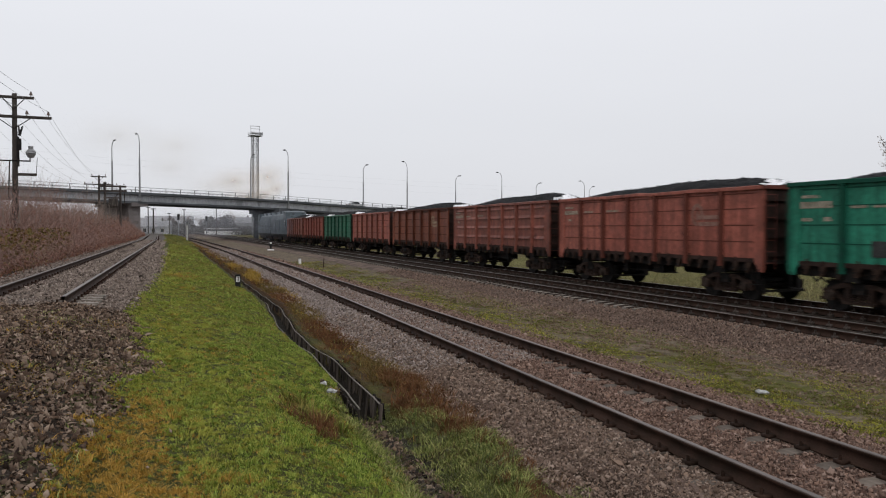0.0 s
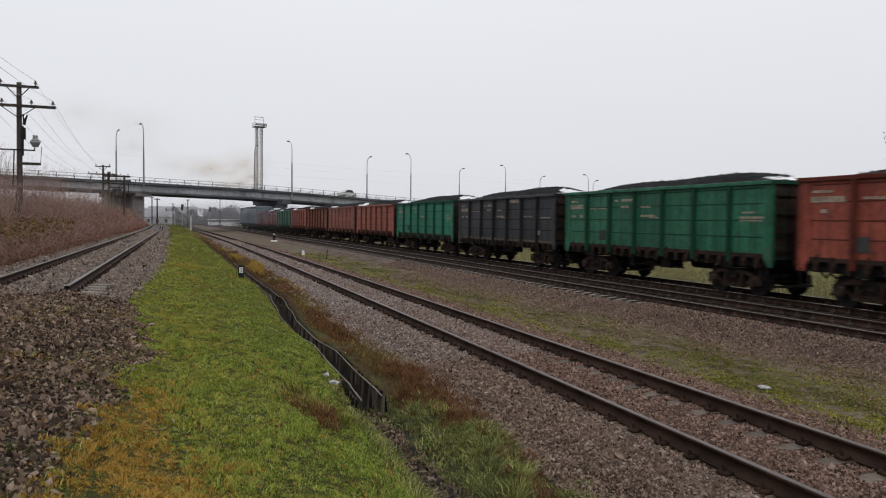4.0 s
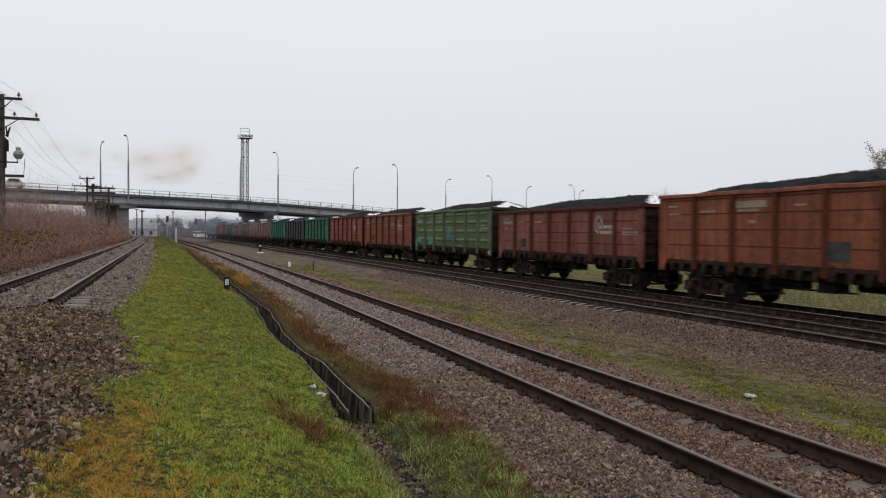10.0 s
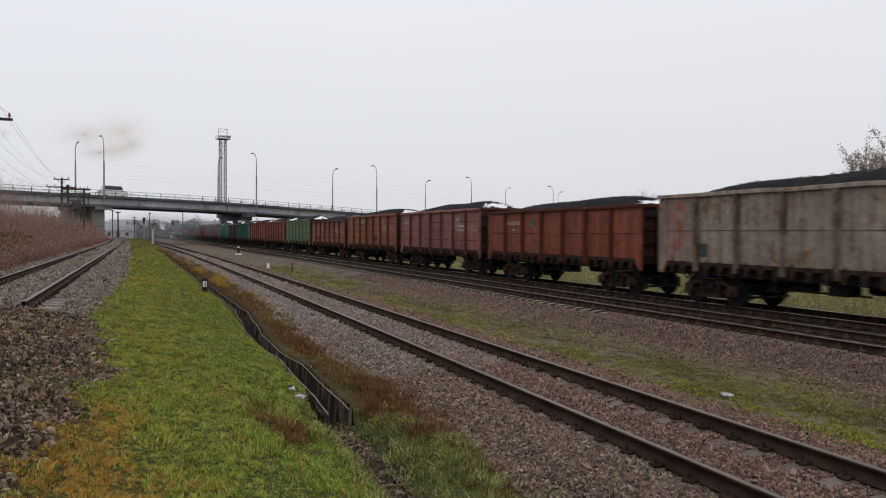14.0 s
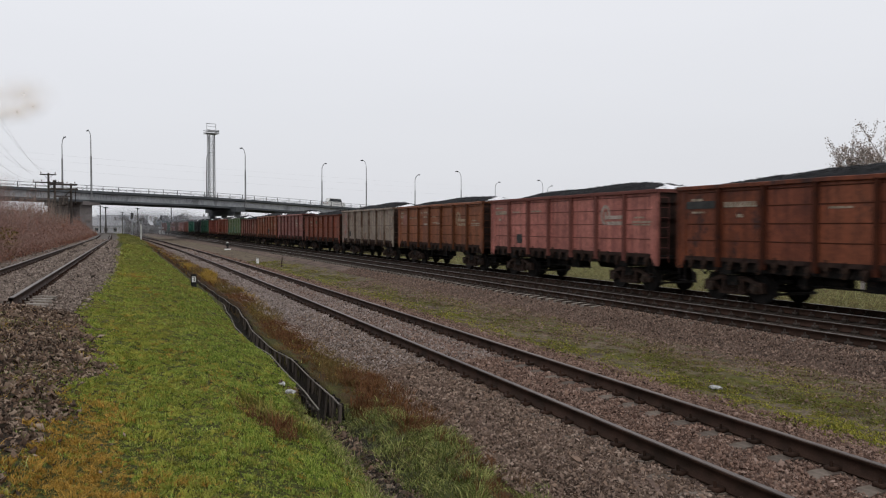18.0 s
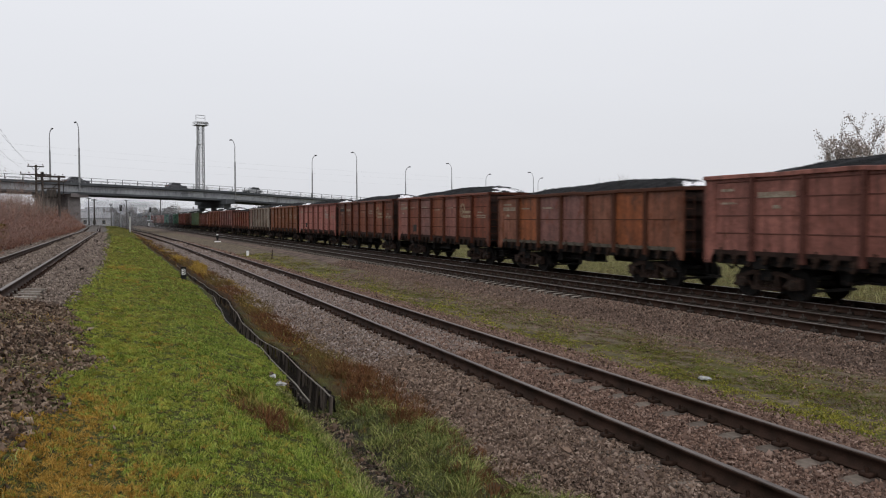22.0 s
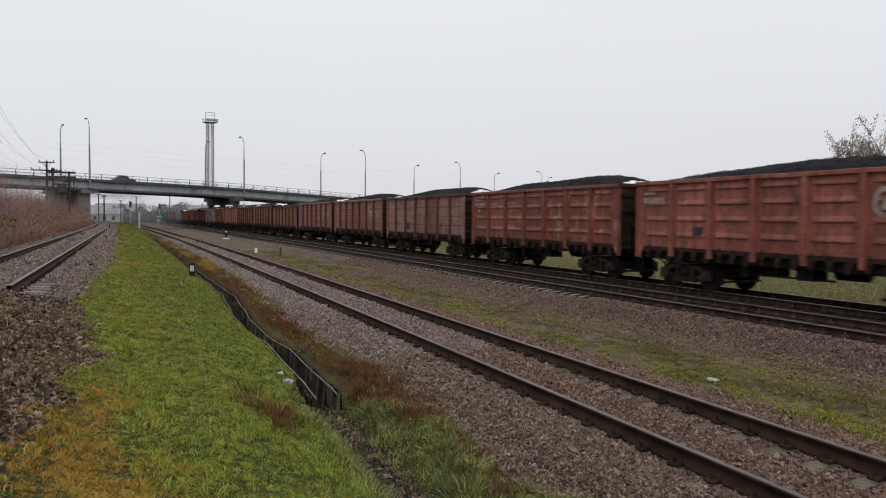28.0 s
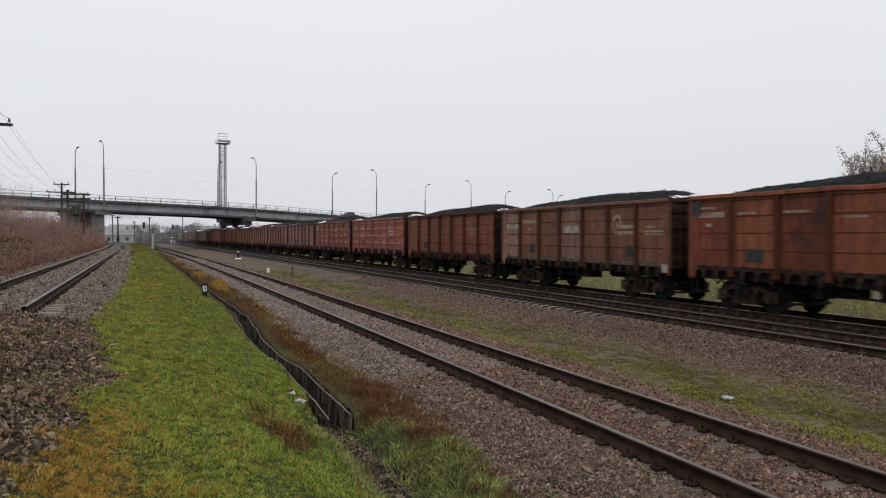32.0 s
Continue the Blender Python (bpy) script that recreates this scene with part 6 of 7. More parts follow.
BLUE_HAZE = smoke("smoke_haze", "thin bluish exhaust haze along the far wagons", (0.19, 0.205, 0.24, 1), 0.5, ((0, 0, 0, 2.6, 1.1), (-6, 14, 0.6, 2.4, 1.2), (4, -16, -0.3, 1.8, 0.9)))


# ---- stones, grass and shrubs ----
rng = np.random.default_rng(11)
OCTA = np.array([(1, 0, 0), (-1, 0, 0), (0, 1, 0), (0, -1, 0), (0, 0, 1), (0, 0, -1)], dtype=float)
OCTA_F = np.array([(0, 2, 4), (2, 1, 4), (1, 3, 4), (3, 0, 4), (2, 0, 5), (1, 2, 5), (3, 1, 5), (0, 3, 5)])


def turns(n):
    """n random rotation matrices."""
    q = rng.normal(size=(n, 4))
    q /= np.linalg.norm(q, axis=1, keepdims=True)
    w, x, y, z = q.T
    return np.stack([1 - 2 * (y * y + z * z), 2 * (x * y - z * w), 2 * (x * z + y * w), 2 * (x * y + z * w), 1 - 2 * (x * x + z * z), 2 * (y * z - x * w), 2 * (x * z - y * w), 2 * (y * z + x * w), 1 - 2 * (x * x + y * y)], 1).reshape(n, 3, 3)


def seen(x, y):
    """Inside the wedge of ground that the place shows."""
    return (x > -0.21 * np.abs(y) - 1.6) & (x < 1.55 * np.abs(y) + 2.5)


def scatter(x0, x1, y0, y1, per_m2, f=None, fall=None):
    n = int((x1 - x0) * (y1 - y0) * per_m2)
    x, y = rng.uniform(x0, x1, n), rng.uniform(y0, y1, n)
    if f is not None:
        x = x + np.array([f(v) for v in y])
    k = seen(x, y)
    if fall is not None:
        k &= rng.random(n) < fall(x, y)
    return x[k], y[k]


def stones(name, x, y, z, size, material, label):
    n = len(x)
    s = size * rng.lognormal(0, 0.32, n)
    shape = OCTA[None] * rng.uniform(0.65, 1.25, (n, 6, 1)) * rng.uniform([0.65, 0.95, 0.4], [1.0, 1.7, 0.75], (n, 3))[:, None, :]
    v = np.einsum("nij,nkj->nki", turns(n), shape) * s[:, None, None]
    v += np.stack([x, y, z + s * 0.25], 1)[:, None, :]
    f = (OCTA_F[None] + 6 * np.arange(n)[:, None, None]).reshape(-1, 3)
    p = v.reshape(-1, 3)
    e, g = p[f[:, 1]] - p[f[:, 0]], p[f[:, 2]] - p[f[:, 0]]
    up = np.cross(e, g)
    f = f[up[:, 2] > -0.25 * np.linalg.norm(up, axis=1)]  # the undersides lie in the bed
    return tagged(soup(name, p, f, material), label, "stones", kind="stuff")


def patch(x, y):
    """Slow noise in plan, from 0 to 1."""
    return 0.5 + 0.25 * np.sin(x * 1.9 + 1.7 * np.sin(y * 0.7)) + 0.25 * np.sin(y * 0.9 + 2.1 * np.sin(x * 1.1 + 1))


STONE_GREY = island("grey_granite_stones", [(0.032, 0.025, 0.020), (0.133, 0.104, 0.085), (0.221, 0.177, 0.150), (0.095, 0.067, 0.053), (0.347, 0.284, 0.244), (0.158, 0.122, 0.101)])
STONE_CLEAN = island("clean_grey_ballast_stones", [(0.055, 0.043, 0.038), (0.184, 0.149, 0.131), (0.276, 0.230, 0.207), (0.110, 0.086, 0.076), (0.368, 0.310, 0.284), (0.212, 0.171, 0.151), (0.230, 0.171, 0.140)])
STONE_WARM = island("brownish_ballast_stones", [(0.026, 0.016, 0.012), (0.133, 0.082, 0.063), (0.249, 0.164, 0.127), (0.059, 0.034, 0.026), (0.325, 0.232, 0.189), (0.169, 0.105, 0.080), (0.083, 0.049, 0.038), (0.264, 0.169, 0.127), (0.109, 0.070, 0.056)])
STONE_MAUVE = island("mauve_grey_ballast_stones", [(0.029, 0.019, 0.015), (0.129, 0.087, 0.067), (0.209, 0.145, 0.114), (0.061, 0.039, 0.031), (0.291, 0.210, 0.165), (0.136, 0.089, 0.068)])
STONE_ASH = island("ash_grey_ballast_stones", [(0.034, 0.024, 0.018), (0.128, 0.089, 0.067), (0.231, 0.167, 0.133), (0.067, 0.046, 0.034), (0.334, 0.253, 0.203), (0.158, 0.109, 0.083), (0.083, 0.055, 0.042), (0.255, 0.176, 0.131), (0.107, 0.076, 0.060)])
STONE_DARK = island("dark_heap_stones", [(0.009, 0.006, 0.004), (0.097, 0.064, 0.046), (0.197, 0.141, 0.105), (0.034, 0.022, 0.014), (0.326, 0.246, 0.187), (0.118, 0.075, 0.052), (0.019, 0.012, 0.010), (0.205, 0.132, 0.089)])


def heap_edge(y):
    """Where the stone heap ends towards the bank."""
    return np.interp(y, [3, 5.3, 6.1, 7.3, 8.6, 9.4, 11, 14.7, 17, 20, 23, 30, 40, 47, 130], [-0.85, -0.7, -0.62, -0.45, -0.55, -0.15, -0.3, -0.6, -0.66, -0.48, -0.28, -0.1, -0.05, 0.05, 1.5]) + 0.07 * np.sin(y * 5.3) + 0.05 * np.sin(y * 11)


def bed_stones(name, f, outline, x0, x1, zones, material, label, size, bare=None, lift=0.008, sink=0.0):
    xs, ys, sz = [], [], []
    for y0, y1, dens, k in zones:
        x, y = scatter(x0, x1, y0, y1, dens, f)
        xs.append(x), ys.append(y), sz.append(np.full(len(x), size * k))
    x, y, s = np.concatenate(xs), np.concatenate(ys), np.concatenate(sz)
    off = x - np.array([f(v) for v in y])
    if bare is not None:
        lo, hi, y_from, y_to, first = bare
        near = np.abs((y - first + 0.2725) % 0.545 - 0.2725) < 0.125
        cut = near & (off > lo) & (off < hi) & (y > y_from) & (y < y_to)
        x, y, s, off = x[~cut], y[~cut], s[~cut], off[~cut]
    z = np.maximum(np.interp(off, [a for a, _ in outline], [b for _, b in outline]), rough_ground(x, y) - 0.005)
    if sink:
        z = z - sink * ((off > bare[0]) & (off < bare[1]) & (y > bare[2]))
    rail = np.abs(np.abs(off) - 0.796) < 0.2
    z = np.where(rail, z - 0.022, z)
    return stones(name, x, y, z + lift + rng.uniform(-0.022, 0.02, len(x)), s, material, label)


MID_LINE = [(-2.4, -0.45), (-1.75, -0.24), (-1.3, -0.2), (1.3, -0.2), (1.7, -0.24), (2.4, -0.42)]
bed_stones("middle_ballast_stones", middle_x, MID_LINE, -2.62, -0.74, [(-2, 2.5, 600, 1.0), (2.5, 9, 2000, 0.76), (9, 13, 1350, 0.93), (13, 22, 420, 1.0)], STONE_ASH, "loose grey crushed stones of the middle track's shoulder", 0.0215)
bed_stones("clean_ballast_stones", middle_x, MID_LINE, -2.62, 0.6, [(13, 20, 620, 1.0), (20, 30, 620, 1.15), (30, 55, 210, 1.7), (55, 90, 45, 2.6)], STONE_CLEAN, "clean grey crushed stones along the middle track", 0.0215)
bed_stones("middle_inner_stones", middle_x, MID_LINE, -0.74, 2.4, [(-2, 2.5, 600, 1.0), (2.5, 9, 2000, 0.8), (9, 16, 1350, 0.93), (16, 30, 540, 1.1), (30, 55, 120, 1.7), (55, 90, 25, 2.6)], STONE_WARM, "loose brownish crushed stones between the middle track's rails", 0.0195, (0.32, 0.7, 0, 60, -39.7))
bed_stones("main_ballast_stones", main_x, [(-2.9, -0.5), (-1.9, -0.2), (-1.3, -0.115), (1.4, -0.13), (2.1, -0.2), (5.5, -0.21), (6.3, -0.3), (7.4, -0.62)], -2.9, -0.85, [(6, 22, 900, 0.95), (22, 45, 330, 1.25)], STONE_MAUVE, "loose crushed stones of the main line's ballast", 0.019, (-1.7, -0.85, 19.5, 60, -39.7), sink=0.065)
bed_stones("siding_ballast_stones", siding_x, [(-2.4, 0.72), (-1.5, 0.93), (0.8, 0.94), (1.4, 0.88), (2.0, 0.76), (2.6, 0.64)], -2.2, 1.8, [(14, 24, 800, 0.76), (24, 45, 280, 1.05), (45, 90, 70, 1.8)], STONE_GREY, "loose crushed stones of the siding's ballast", 0.03, (0.84, 1.5, 0, 17.6, 14.6))
x, y = scatter(-7.5, 0.3, 3.0, 19.6, 1500, fall=lambda x, y: ease(0.12, -0.1, x - heap_edge(y)) * ease(0.5, -0.5, y + 0.4 * np.sin(x * 3) - 14.1 - 4.6 * ease(-2.1, -3.3, x)) * 0.99 + 0.006 * (x < 0.1))
stones("stone_heap", x, y, rough_ground(x, y) + rng.uniform(-0.03, 0.022, len(x)), 0.019, STONE_DARK, "heap of dark crushed stone burying the siding's end")
x, y = scatter(-2.2, 0.4, 16, 60, 420, fall=lambda x, y: ease(0.12, -0.12, x - heap_edge(y)) * (1 - 0.75 * ease(24, 40, y)))
stones("shoulder_stones", x, y, rough_ground(x, y) + rng.uniform(-0.02, 0.015, len(x)), 0.022 + 0.02 * ease(24, 40, y), STONE_GREY, "grey stones spilt from the siding's ballast down to the grass")
x, y = scatter(7.9, 12.6, 5, 36, 1000, fall=lambda x, y: (0.25 + 0.75 * ease(9.5, 11.5, x + 1.5 * (patch(x, y * 0.6) - 0.5))) * (1 - 0.55 * ease(13, 22, y)))
stones("verge_stones", x, y, rough_ground(x, y) - 0.005, 0.0155 + 0.006 * ease(13, 22, y), STONE_MAUVE, "scattered stones in the mossy verge")
x, y = scatter(2.1, 2.85, 4, 11, 750)
stones("drain_stones", x, y, rough_ground(x, y), 0.022, STONE_DARK, "dark wet stones in the drain")


def leaf_soup(name, p, z, d, e, h, droop, material):
    """Tapering blades from p along d, bent in the middle up to 12 m away and straight beyond."""
    bent = p[:, 1] < 12
    e = np.where(bent[:, None], e, e * 1.35)
    z, n = np.broadcast_to(z, h.shape), int(bent.sum())

    def ring(pick, t, w, side):
        c = p[pick] + d[pick] * t ** 1.8 + side * w * e[pick]
        return np.column_stack([c, z[pick] + h[pick] * (t - droop * t * t)])

    near = np.stack([ring(bent, 0, 1, -1), ring(bent, 0, 1, 1), ring(bent, 0.55, 0.85, -1), ring(bent, 0.55, 0.85, 1), ring(bent, 1, 0, 1)], 1)
    far = np.stack([ring(~bent, 0, 1, -1), ring(~bent, 0, 1, 1), ring(~bent, 1, 0, 1)], 1)
    f = (np.array([(0, 1, 3), (0, 3, 2), (2, 3, 4)])[None] + 5 * np.arange(n)[:, None, None]).reshape(-1, 3)
    g = np.arange(3)[None] + 3 * np.arange(len(far))[:, None] + 5 * n
    return soup(name, np.concatenate([near.reshape(-1, 3), far.reshape(-1, 3)]), np.concatenate([f, g]), material)


def blades(name, x, y, z, height, width, lean, material, label, category="grass", bend_to=(0, 0)):
    """Bent tapering blades; height and width may be arrays."""
    n = len(x)
    h, w = height * rng.uniform(0.55, 1.25, n), width * rng.uniform(0.7, 1.2, n)
    a = rng.uniform(0, math.tau, n)
    l = lean * rng.uniform(0.2, 1.2, n) * h
    d = np.stack([np.cos(a), np.sin(a)], 1) * l[:, None] + np.array(bend_to) * h[:, None]
    b = rng.uniform(0, math.tau, n)
    e = np.stack([np.cos(b), np.sin(b)], 1) * w[:, None] / 2
    p = np.stack([x, y], 1)
    return tagged(leaf_soup(name, p, z - 0.005, d, e, h, 0.25 * lean, material), label, category, kind="stuff")


GRASS = island("fresh_green_grass", [(0.028, 0.048, 0.008), (0.138, 0.203, 0.027), (0.306, 0.405, 0.069), (0.066, 0.105, 0.015), (0.468, 0.513, 0.131), (0.169, 0.225, 0.037)])
GRASS_LIME = island("yellow_green_grass", [(0.155, 0.176, 0.025), (0.283, 0.299, 0.050), (0.424, 0.409, 0.090), (0.210, 0.230, 0.036)])
GRASS_DRY = island("dry_orange_grass", [(0.169, 0.091, 0.016), (0.378, 0.215, 0.035), (0.566, 0.341, 0.084), (0.255, 0.160, 0.029), (0.435, 0.295, 0.086)])
GRASS_LONG = island("dull_long_grass", [(0.034, 0.050, 0.010), (0.114, 0.149, 0.032), (0.417, 0.429, 0.154), (0.052, 0.079, 0.017), (0.291, 0.242, 0.092)])
MOSS = island("yellow_green_moss", [(0.157, 0.162, 0.022), (0.306, 0.302, 0.041), (0.472, 0.447, 0.070), (0.227, 0.204, 0.039), (0.177, 0.136, 0.036)])
DARK_GRASS = island("dark_matted_grass", [(0.075, 0.082, 0.019), (0.165, 0.168, 0.039), (0.297, 0.270, 0.072), (0.215, 0.156, 0.054)])
WEEDS = island("rusty_brown_weeds", [(0.048, 0.023, 0.013), (0.153, 0.061, 0.027), (0.190, 0.090, 0.039), (0.081, 0.042, 0.022), (0.133, 0.081, 0.037), (0.124, 0.048, 0.023)])
OCHRE_WEEDS = island("ochre_dead_weeds", [(0.06, 0.04, 0.016), (0.15, 0.1, 0.035), (0.21, 0.145, 0.05), (0.1, 0.09, 0.035), (0.13, 0.06, 0.026)])
REED = island("yellow_dead_reed", [(0.24, 0.15, 0.03), (0.36, 0.24, 0.05), (0.3, 0.18, 0.036)])


VERGE_GREEN = island("olive_matted_grass", [(0.043, 0.051, 0.013), (0.107, 0.121, 0.025), (0.193, 0.205, 0.045), (0.075, 0.079, 0.020), (0.150, 0.133, 0.041)])
FAR_BANK = island("dull_bank_grass", [(0.072, 0.088, 0.026), (0.129, 0.146, 0.043), (0.194, 0.199, 0.073), (0.097, 0.100, 0.039)])
GREY_GRASS = island("greyish_matted_grass", [(0.043, 0.052, 0.025), (0.099, 0.115, 0.056), (0.161, 0.175, 0.099), (0.074, 0.081, 0.037), (0.124, 0.112, 0.062)])
LITTER = island("grey_brown_litter", [(0.018, 0.015, 0.013), (0.060, 0.050, 0.042), (0.102, 0.090, 0.080), (0.036, 0.028, 0.023), (0.138, 0.124, 0.109)])


def weed_edge(y):
    """Where the weeds below the middle track give way to ballast."""
    return np.interp(y, [4, 6.5, 8, 10.6, 14, 17.5, 24, 48], [3.6, 3.72, 3.8, 4.0, 3.95, 3.92, 4.1, 4.7])


def bank(zones, fall):
    xs, ys, ks = [], [], []
    for y0, y1, dens, k in zones:
        x, y = scatter(-1.3, 2.65, y0, y1, dens, fall=fall)
        xs.append(x), ys.append(y), ks.append(np.full(len(x), k))
    return np.concatenate(xs), np.concatenate(ys), np.concatenate(ks)


def edge(x, y):
    """Where the grass of the bank grows: between the stones and the drain."""
    d = ditch_x(np.clip(y, 0, 130))
    return ease(-0.16, 0.1, x - heap_edge(y)) * ease(d + 0.05, d - 0.35, x)


def dryness(x, y):
    """Dry grass at the heap's foot, thinning out over the bank, and a few dry spots."""
    foot = ease(0.36, -0.14, x + 0.4 * (patch(x * 2.2, y * 2.0) - 0.5) - 0.1 * (6 - y)) * ease(8.8, 6.8, y)
    far = ease(0.62, 0.8, patch(x * 1.7 + 3, y * 0.8)) * ease(7, 11, y) * ease(40, 20, y)
    return np.clip(foot * 0.85 + 0.08 * far + 0.04 * ease(13, 9, y) + 0.7 * np.exp(-((x - 0.6) / 0.5) ** 2 - ((y - 27.8) / 1.3) ** 2), 0, 1)


def darkness(x, y):
    """Dark matted spots in the grass."""
    return np.clip(0.5 * ease(0.45, 0.9, patch(x * 3.6 + 1 + 0.6 * np.sin(y * 5), y * 3.4 + 2 + 0.7 * np.sin(x * 6))) * ease(-0.1, 0.8, x) + 0.4 * ease(10, 18, y) + 0.35 * ease(20, 40, y), 0, 1)


def tufts(name, x, y, per, spread, height, width, material, label, flat=0.55, category="grass"):
    """Clumps of bent blades that lean outwards and share one direction."""
    n = len(x)
    if n == 0:
        return
    turn, size = rng.uniform(0, math.tau, n), rng.lognormal(0, 0.3, n)
    rep = rng.poisson(per * size, n) + 3
    i = np.repeat(np.arange(n), rep)
    m = len(i)
    r, a = spread[i] * np.sqrt(rng.random(m)) * size[i], rng.uniform(0, math.tau, m)
    px, py = x[i] + r * np.cos(a), y[i] + r * np.sin(a)
    h = height[i] * size[i] * rng.uniform(0.55, 1.2, m)
    d = np.stack([np.cos(a) * 0.6 + np.cos(turn[i]) * 0.8, np.sin(a) * 0.6 + np.sin(turn[i]) * 0.8], 1) * (h * flat * rng.uniform(0.4, 1.4, m))[:, None]
    b = rng.uniform(0, math.tau, m)
    e = np.stack([np.cos(b), np.sin(b)], 1) * (width[i] * rng.uniform(0.7, 1.3, m))[:, None] / 2
    p, z = np.stack([px, py], 1), rough_ground(px, py)
    return tagged(leaf_soup(name, p, z - 0.006, d, e, h, 0.3, material), label, category, kind="stuff")


# clumps: from y, to y, clumps per square metre, coarseness
ZONES = [(-2, 3.2, 300, 1.1), (3.2, 6.2, 1100, 0.65), (6.2, 9, 900, 0.72), (9, 13, 620, 0.85), (13, 22, 300, 1.2), (22, 40, 110, 2.0), (40, 80, 18, 4.5)]
x, y, k = bank(ZONES, edge)
dry, dark, lush, u = dryness(x, y), darkness(x, y), patch(x * 1.4, y), rng.random(len(x))
pick = np.where(u < dry, 3, np.where(u < dry + (1 - dry) * dark * 0.7, 2, np.where(rng.random(len(x)) < np.clip((0.08 + 0.3 * lush) * (1 - 0.6 * ease(11, 20, y)) + 0.35 * ease(1.1, 0.2, x) - 0.1 * ease(0.9, 1.6, x), 0, 1), 1, 0)))
for q, (nm, mat_, label) in enumerate((("bank_grass", GRASS, "short fresh green grass on the bank"), ("bank_light_grass", GRASS_LIME, "yellow-green grass on the bank"), ("bank_dark_grass", DARK_GRASS, "dark matted grass on the bank"), ("bank_dry_grass", GRASS_DRY, "dry orange grass at the foot of the stone heap"))):
    w = pick == q
    kk = k[w]
    tufts(nm, x[w], y[w], 10, 0.026 * kk, 0.043 * kk ** 0.5 * (0.6 + 0.7 * patch(x[w] * 3.1, y[w] * 2.7)), 0.0072 * kk, mat_, label, 0.8 if q == 3 else 0.6)
x, y = scatter(-0.9, 3.3, 80, 230, 3.2)
keep = (x > np.array([siding_x(v) for v in y]) + 1.7) & (x < np.array([middle_x(v) for v in y]) - 2.4)
x, y = x[keep], y[keep]
dull = rng.random(len(x)) < 0.5
for nm, pick_, mat_, label in (("far_bank_grass", ~dull, FAR_BANK, "dull green grass at the bank's far end"), ("far_bank_dark_grass", dull, DARK_GRASS, "dark grass at the bank's far end")):
    tufts(nm, x[pick_], y[pick_], 10, np.full(pick_.sum(), 0.3), np.full(pick_.sum(), 0.16), np.full(pick_.sum(), 0.05), mat_, label, 0.8)
x, y = scatter(-1.5, -0.55, 3.8, 5.8, 900, fall=lambda x, y: ease(0.45, 0.7, patch(x * 3 + 2, y * 2.2)) * 0.8)
x2, y2 = scatter(-5.2, -2.2, 14.5, 19.5, 500, fall=lambda x, y: ease(0.4, 0.7, patch(x * 2 + 1, y * 1.3)) * 0.8)
x3, y3 = scatter(-3.6, -0.2, 3.8, 13.5, 120, fall=lambda x, y: ease(0.1, -0.15, x - heap_edge(y)) * (0.12 + 0.88 * ease(0.55, 0.8, patch(x * 2.6 + 4, y * 1.9)) + 0.5 * ease(6.5, 4.8, y)))
straw = rng.random(len(x3)) < 0.45
for nm, pick_, mat_, label in (("heap_straw", straw, GRASS_DRY, "dry straw lying on the stone heap"), ("heap_weeds", ~straw, GRASS_LONG, "green moss and grass among the heap's stones")):
    tufts(nm, x3[pick_], y3[pick_], 7, np.full(pick_.sum(), 0.06), np.full(pick_.sum(), 0.045), np.full(pick_.sum(), 0.006), mat_, label, 1.6)
blades("heap_moss", x2, y2, rough_ground(x2, y2), 0.07, 0.014, 1.0, MOSS, "olive moss and grass on the heap's crest", "moss")
blades("heap_grass", x, y, rough_ground(x, y), 0.07, 0.007, 1.1, GRASS_LONG, "green tufts growing through the stone heap")
x, y = scatter(2.6, 4.2, 3.8, 10.6, 260, fall=lambda x, y: ease(2.68, 2.95, x) * ease(0.25, -0.25, x + 0.35 * (patch(x * 3, y * 2) - 0.5) - 3.42 - 0.4 * ease(10.2, 8.9, y)) * (0.35 + 0.65 * ease(0.2, 0.6, patch(x * 2.3, y * 1.9))))
pale = rng.random(len(x)) < 0.1 + 0.45 * ease(3.15, 2.75, x)
for nm, pick_, mat_, label in (("ditch_grass", ~pale, GRASS_LONG, "long green grass beside the open ditch"), ("ditch_grey_grass", pale, GREY_GRASS, "greyish matted grass hanging into the ditch")):
    tufts(nm, x[pick_], y[pick_], 20, np.full(pick_.sum(), 0.06), 0.05 + 0.055 * patch(x[pick_] * 4, y[pick_] * 3), np.full(pick_.sum(), 0.0062), mat_, label, 1.1)
x, y = scatter(1.8, 2.5, 4.0, 10.6, 160, fall=lambda x, y: ease(-0.75, -0.4, x - ditch_x(y)) * ease(-0.05, -0.25, x - ditch_x(y)))
tufts("bank_tussocks", x, y, 18, np.full(len(x), 0.05), np.full(len(x), 0.085), np.full(len(x), 0.007), GRASS_LONG, "longer grass hanging over the ditch", 0.9)
x, y = scatter(2.35, 2.95, 4.0, 10.4, 260, fall=lambda x, y: ease(-0.35, -0.1, x - ditch_x(y)) * ease(0.35, 0.1, x - ditch_x(y)) * (0.15 + 0.85 * ease(9.8, 8.4, y)))
tufts("ditch_litter", x, y, 9, np.full(len(x), 0.07), np.full(len(x), 0.05), np.full(len(x), 0.008), LITTER, "grey-brown dead leaves and stalks on the ditch's bed", 1.4, "leaf litter")
x, y = scatter(3.0, 4.3, 3.8, 12.5, 330, fall=lambda x, y: ease(0.0, 0.25, x - 3.2 - 0.12 * np.sin(y * 1.7) - 0.1 * np.sin(y * 4.1)) * ease(0.3, -0.05, x - weed_edge(y) + 0.15 * np.sin(y * 2.3)) * (0.15 + 0.85 * ease(0.35, 0.65, patch(x * 2.2, y * 2.0))) * (0.13 + 0.87 * ease(8.9, 10.0, y + 0.5 * np.sin(x * 4))))
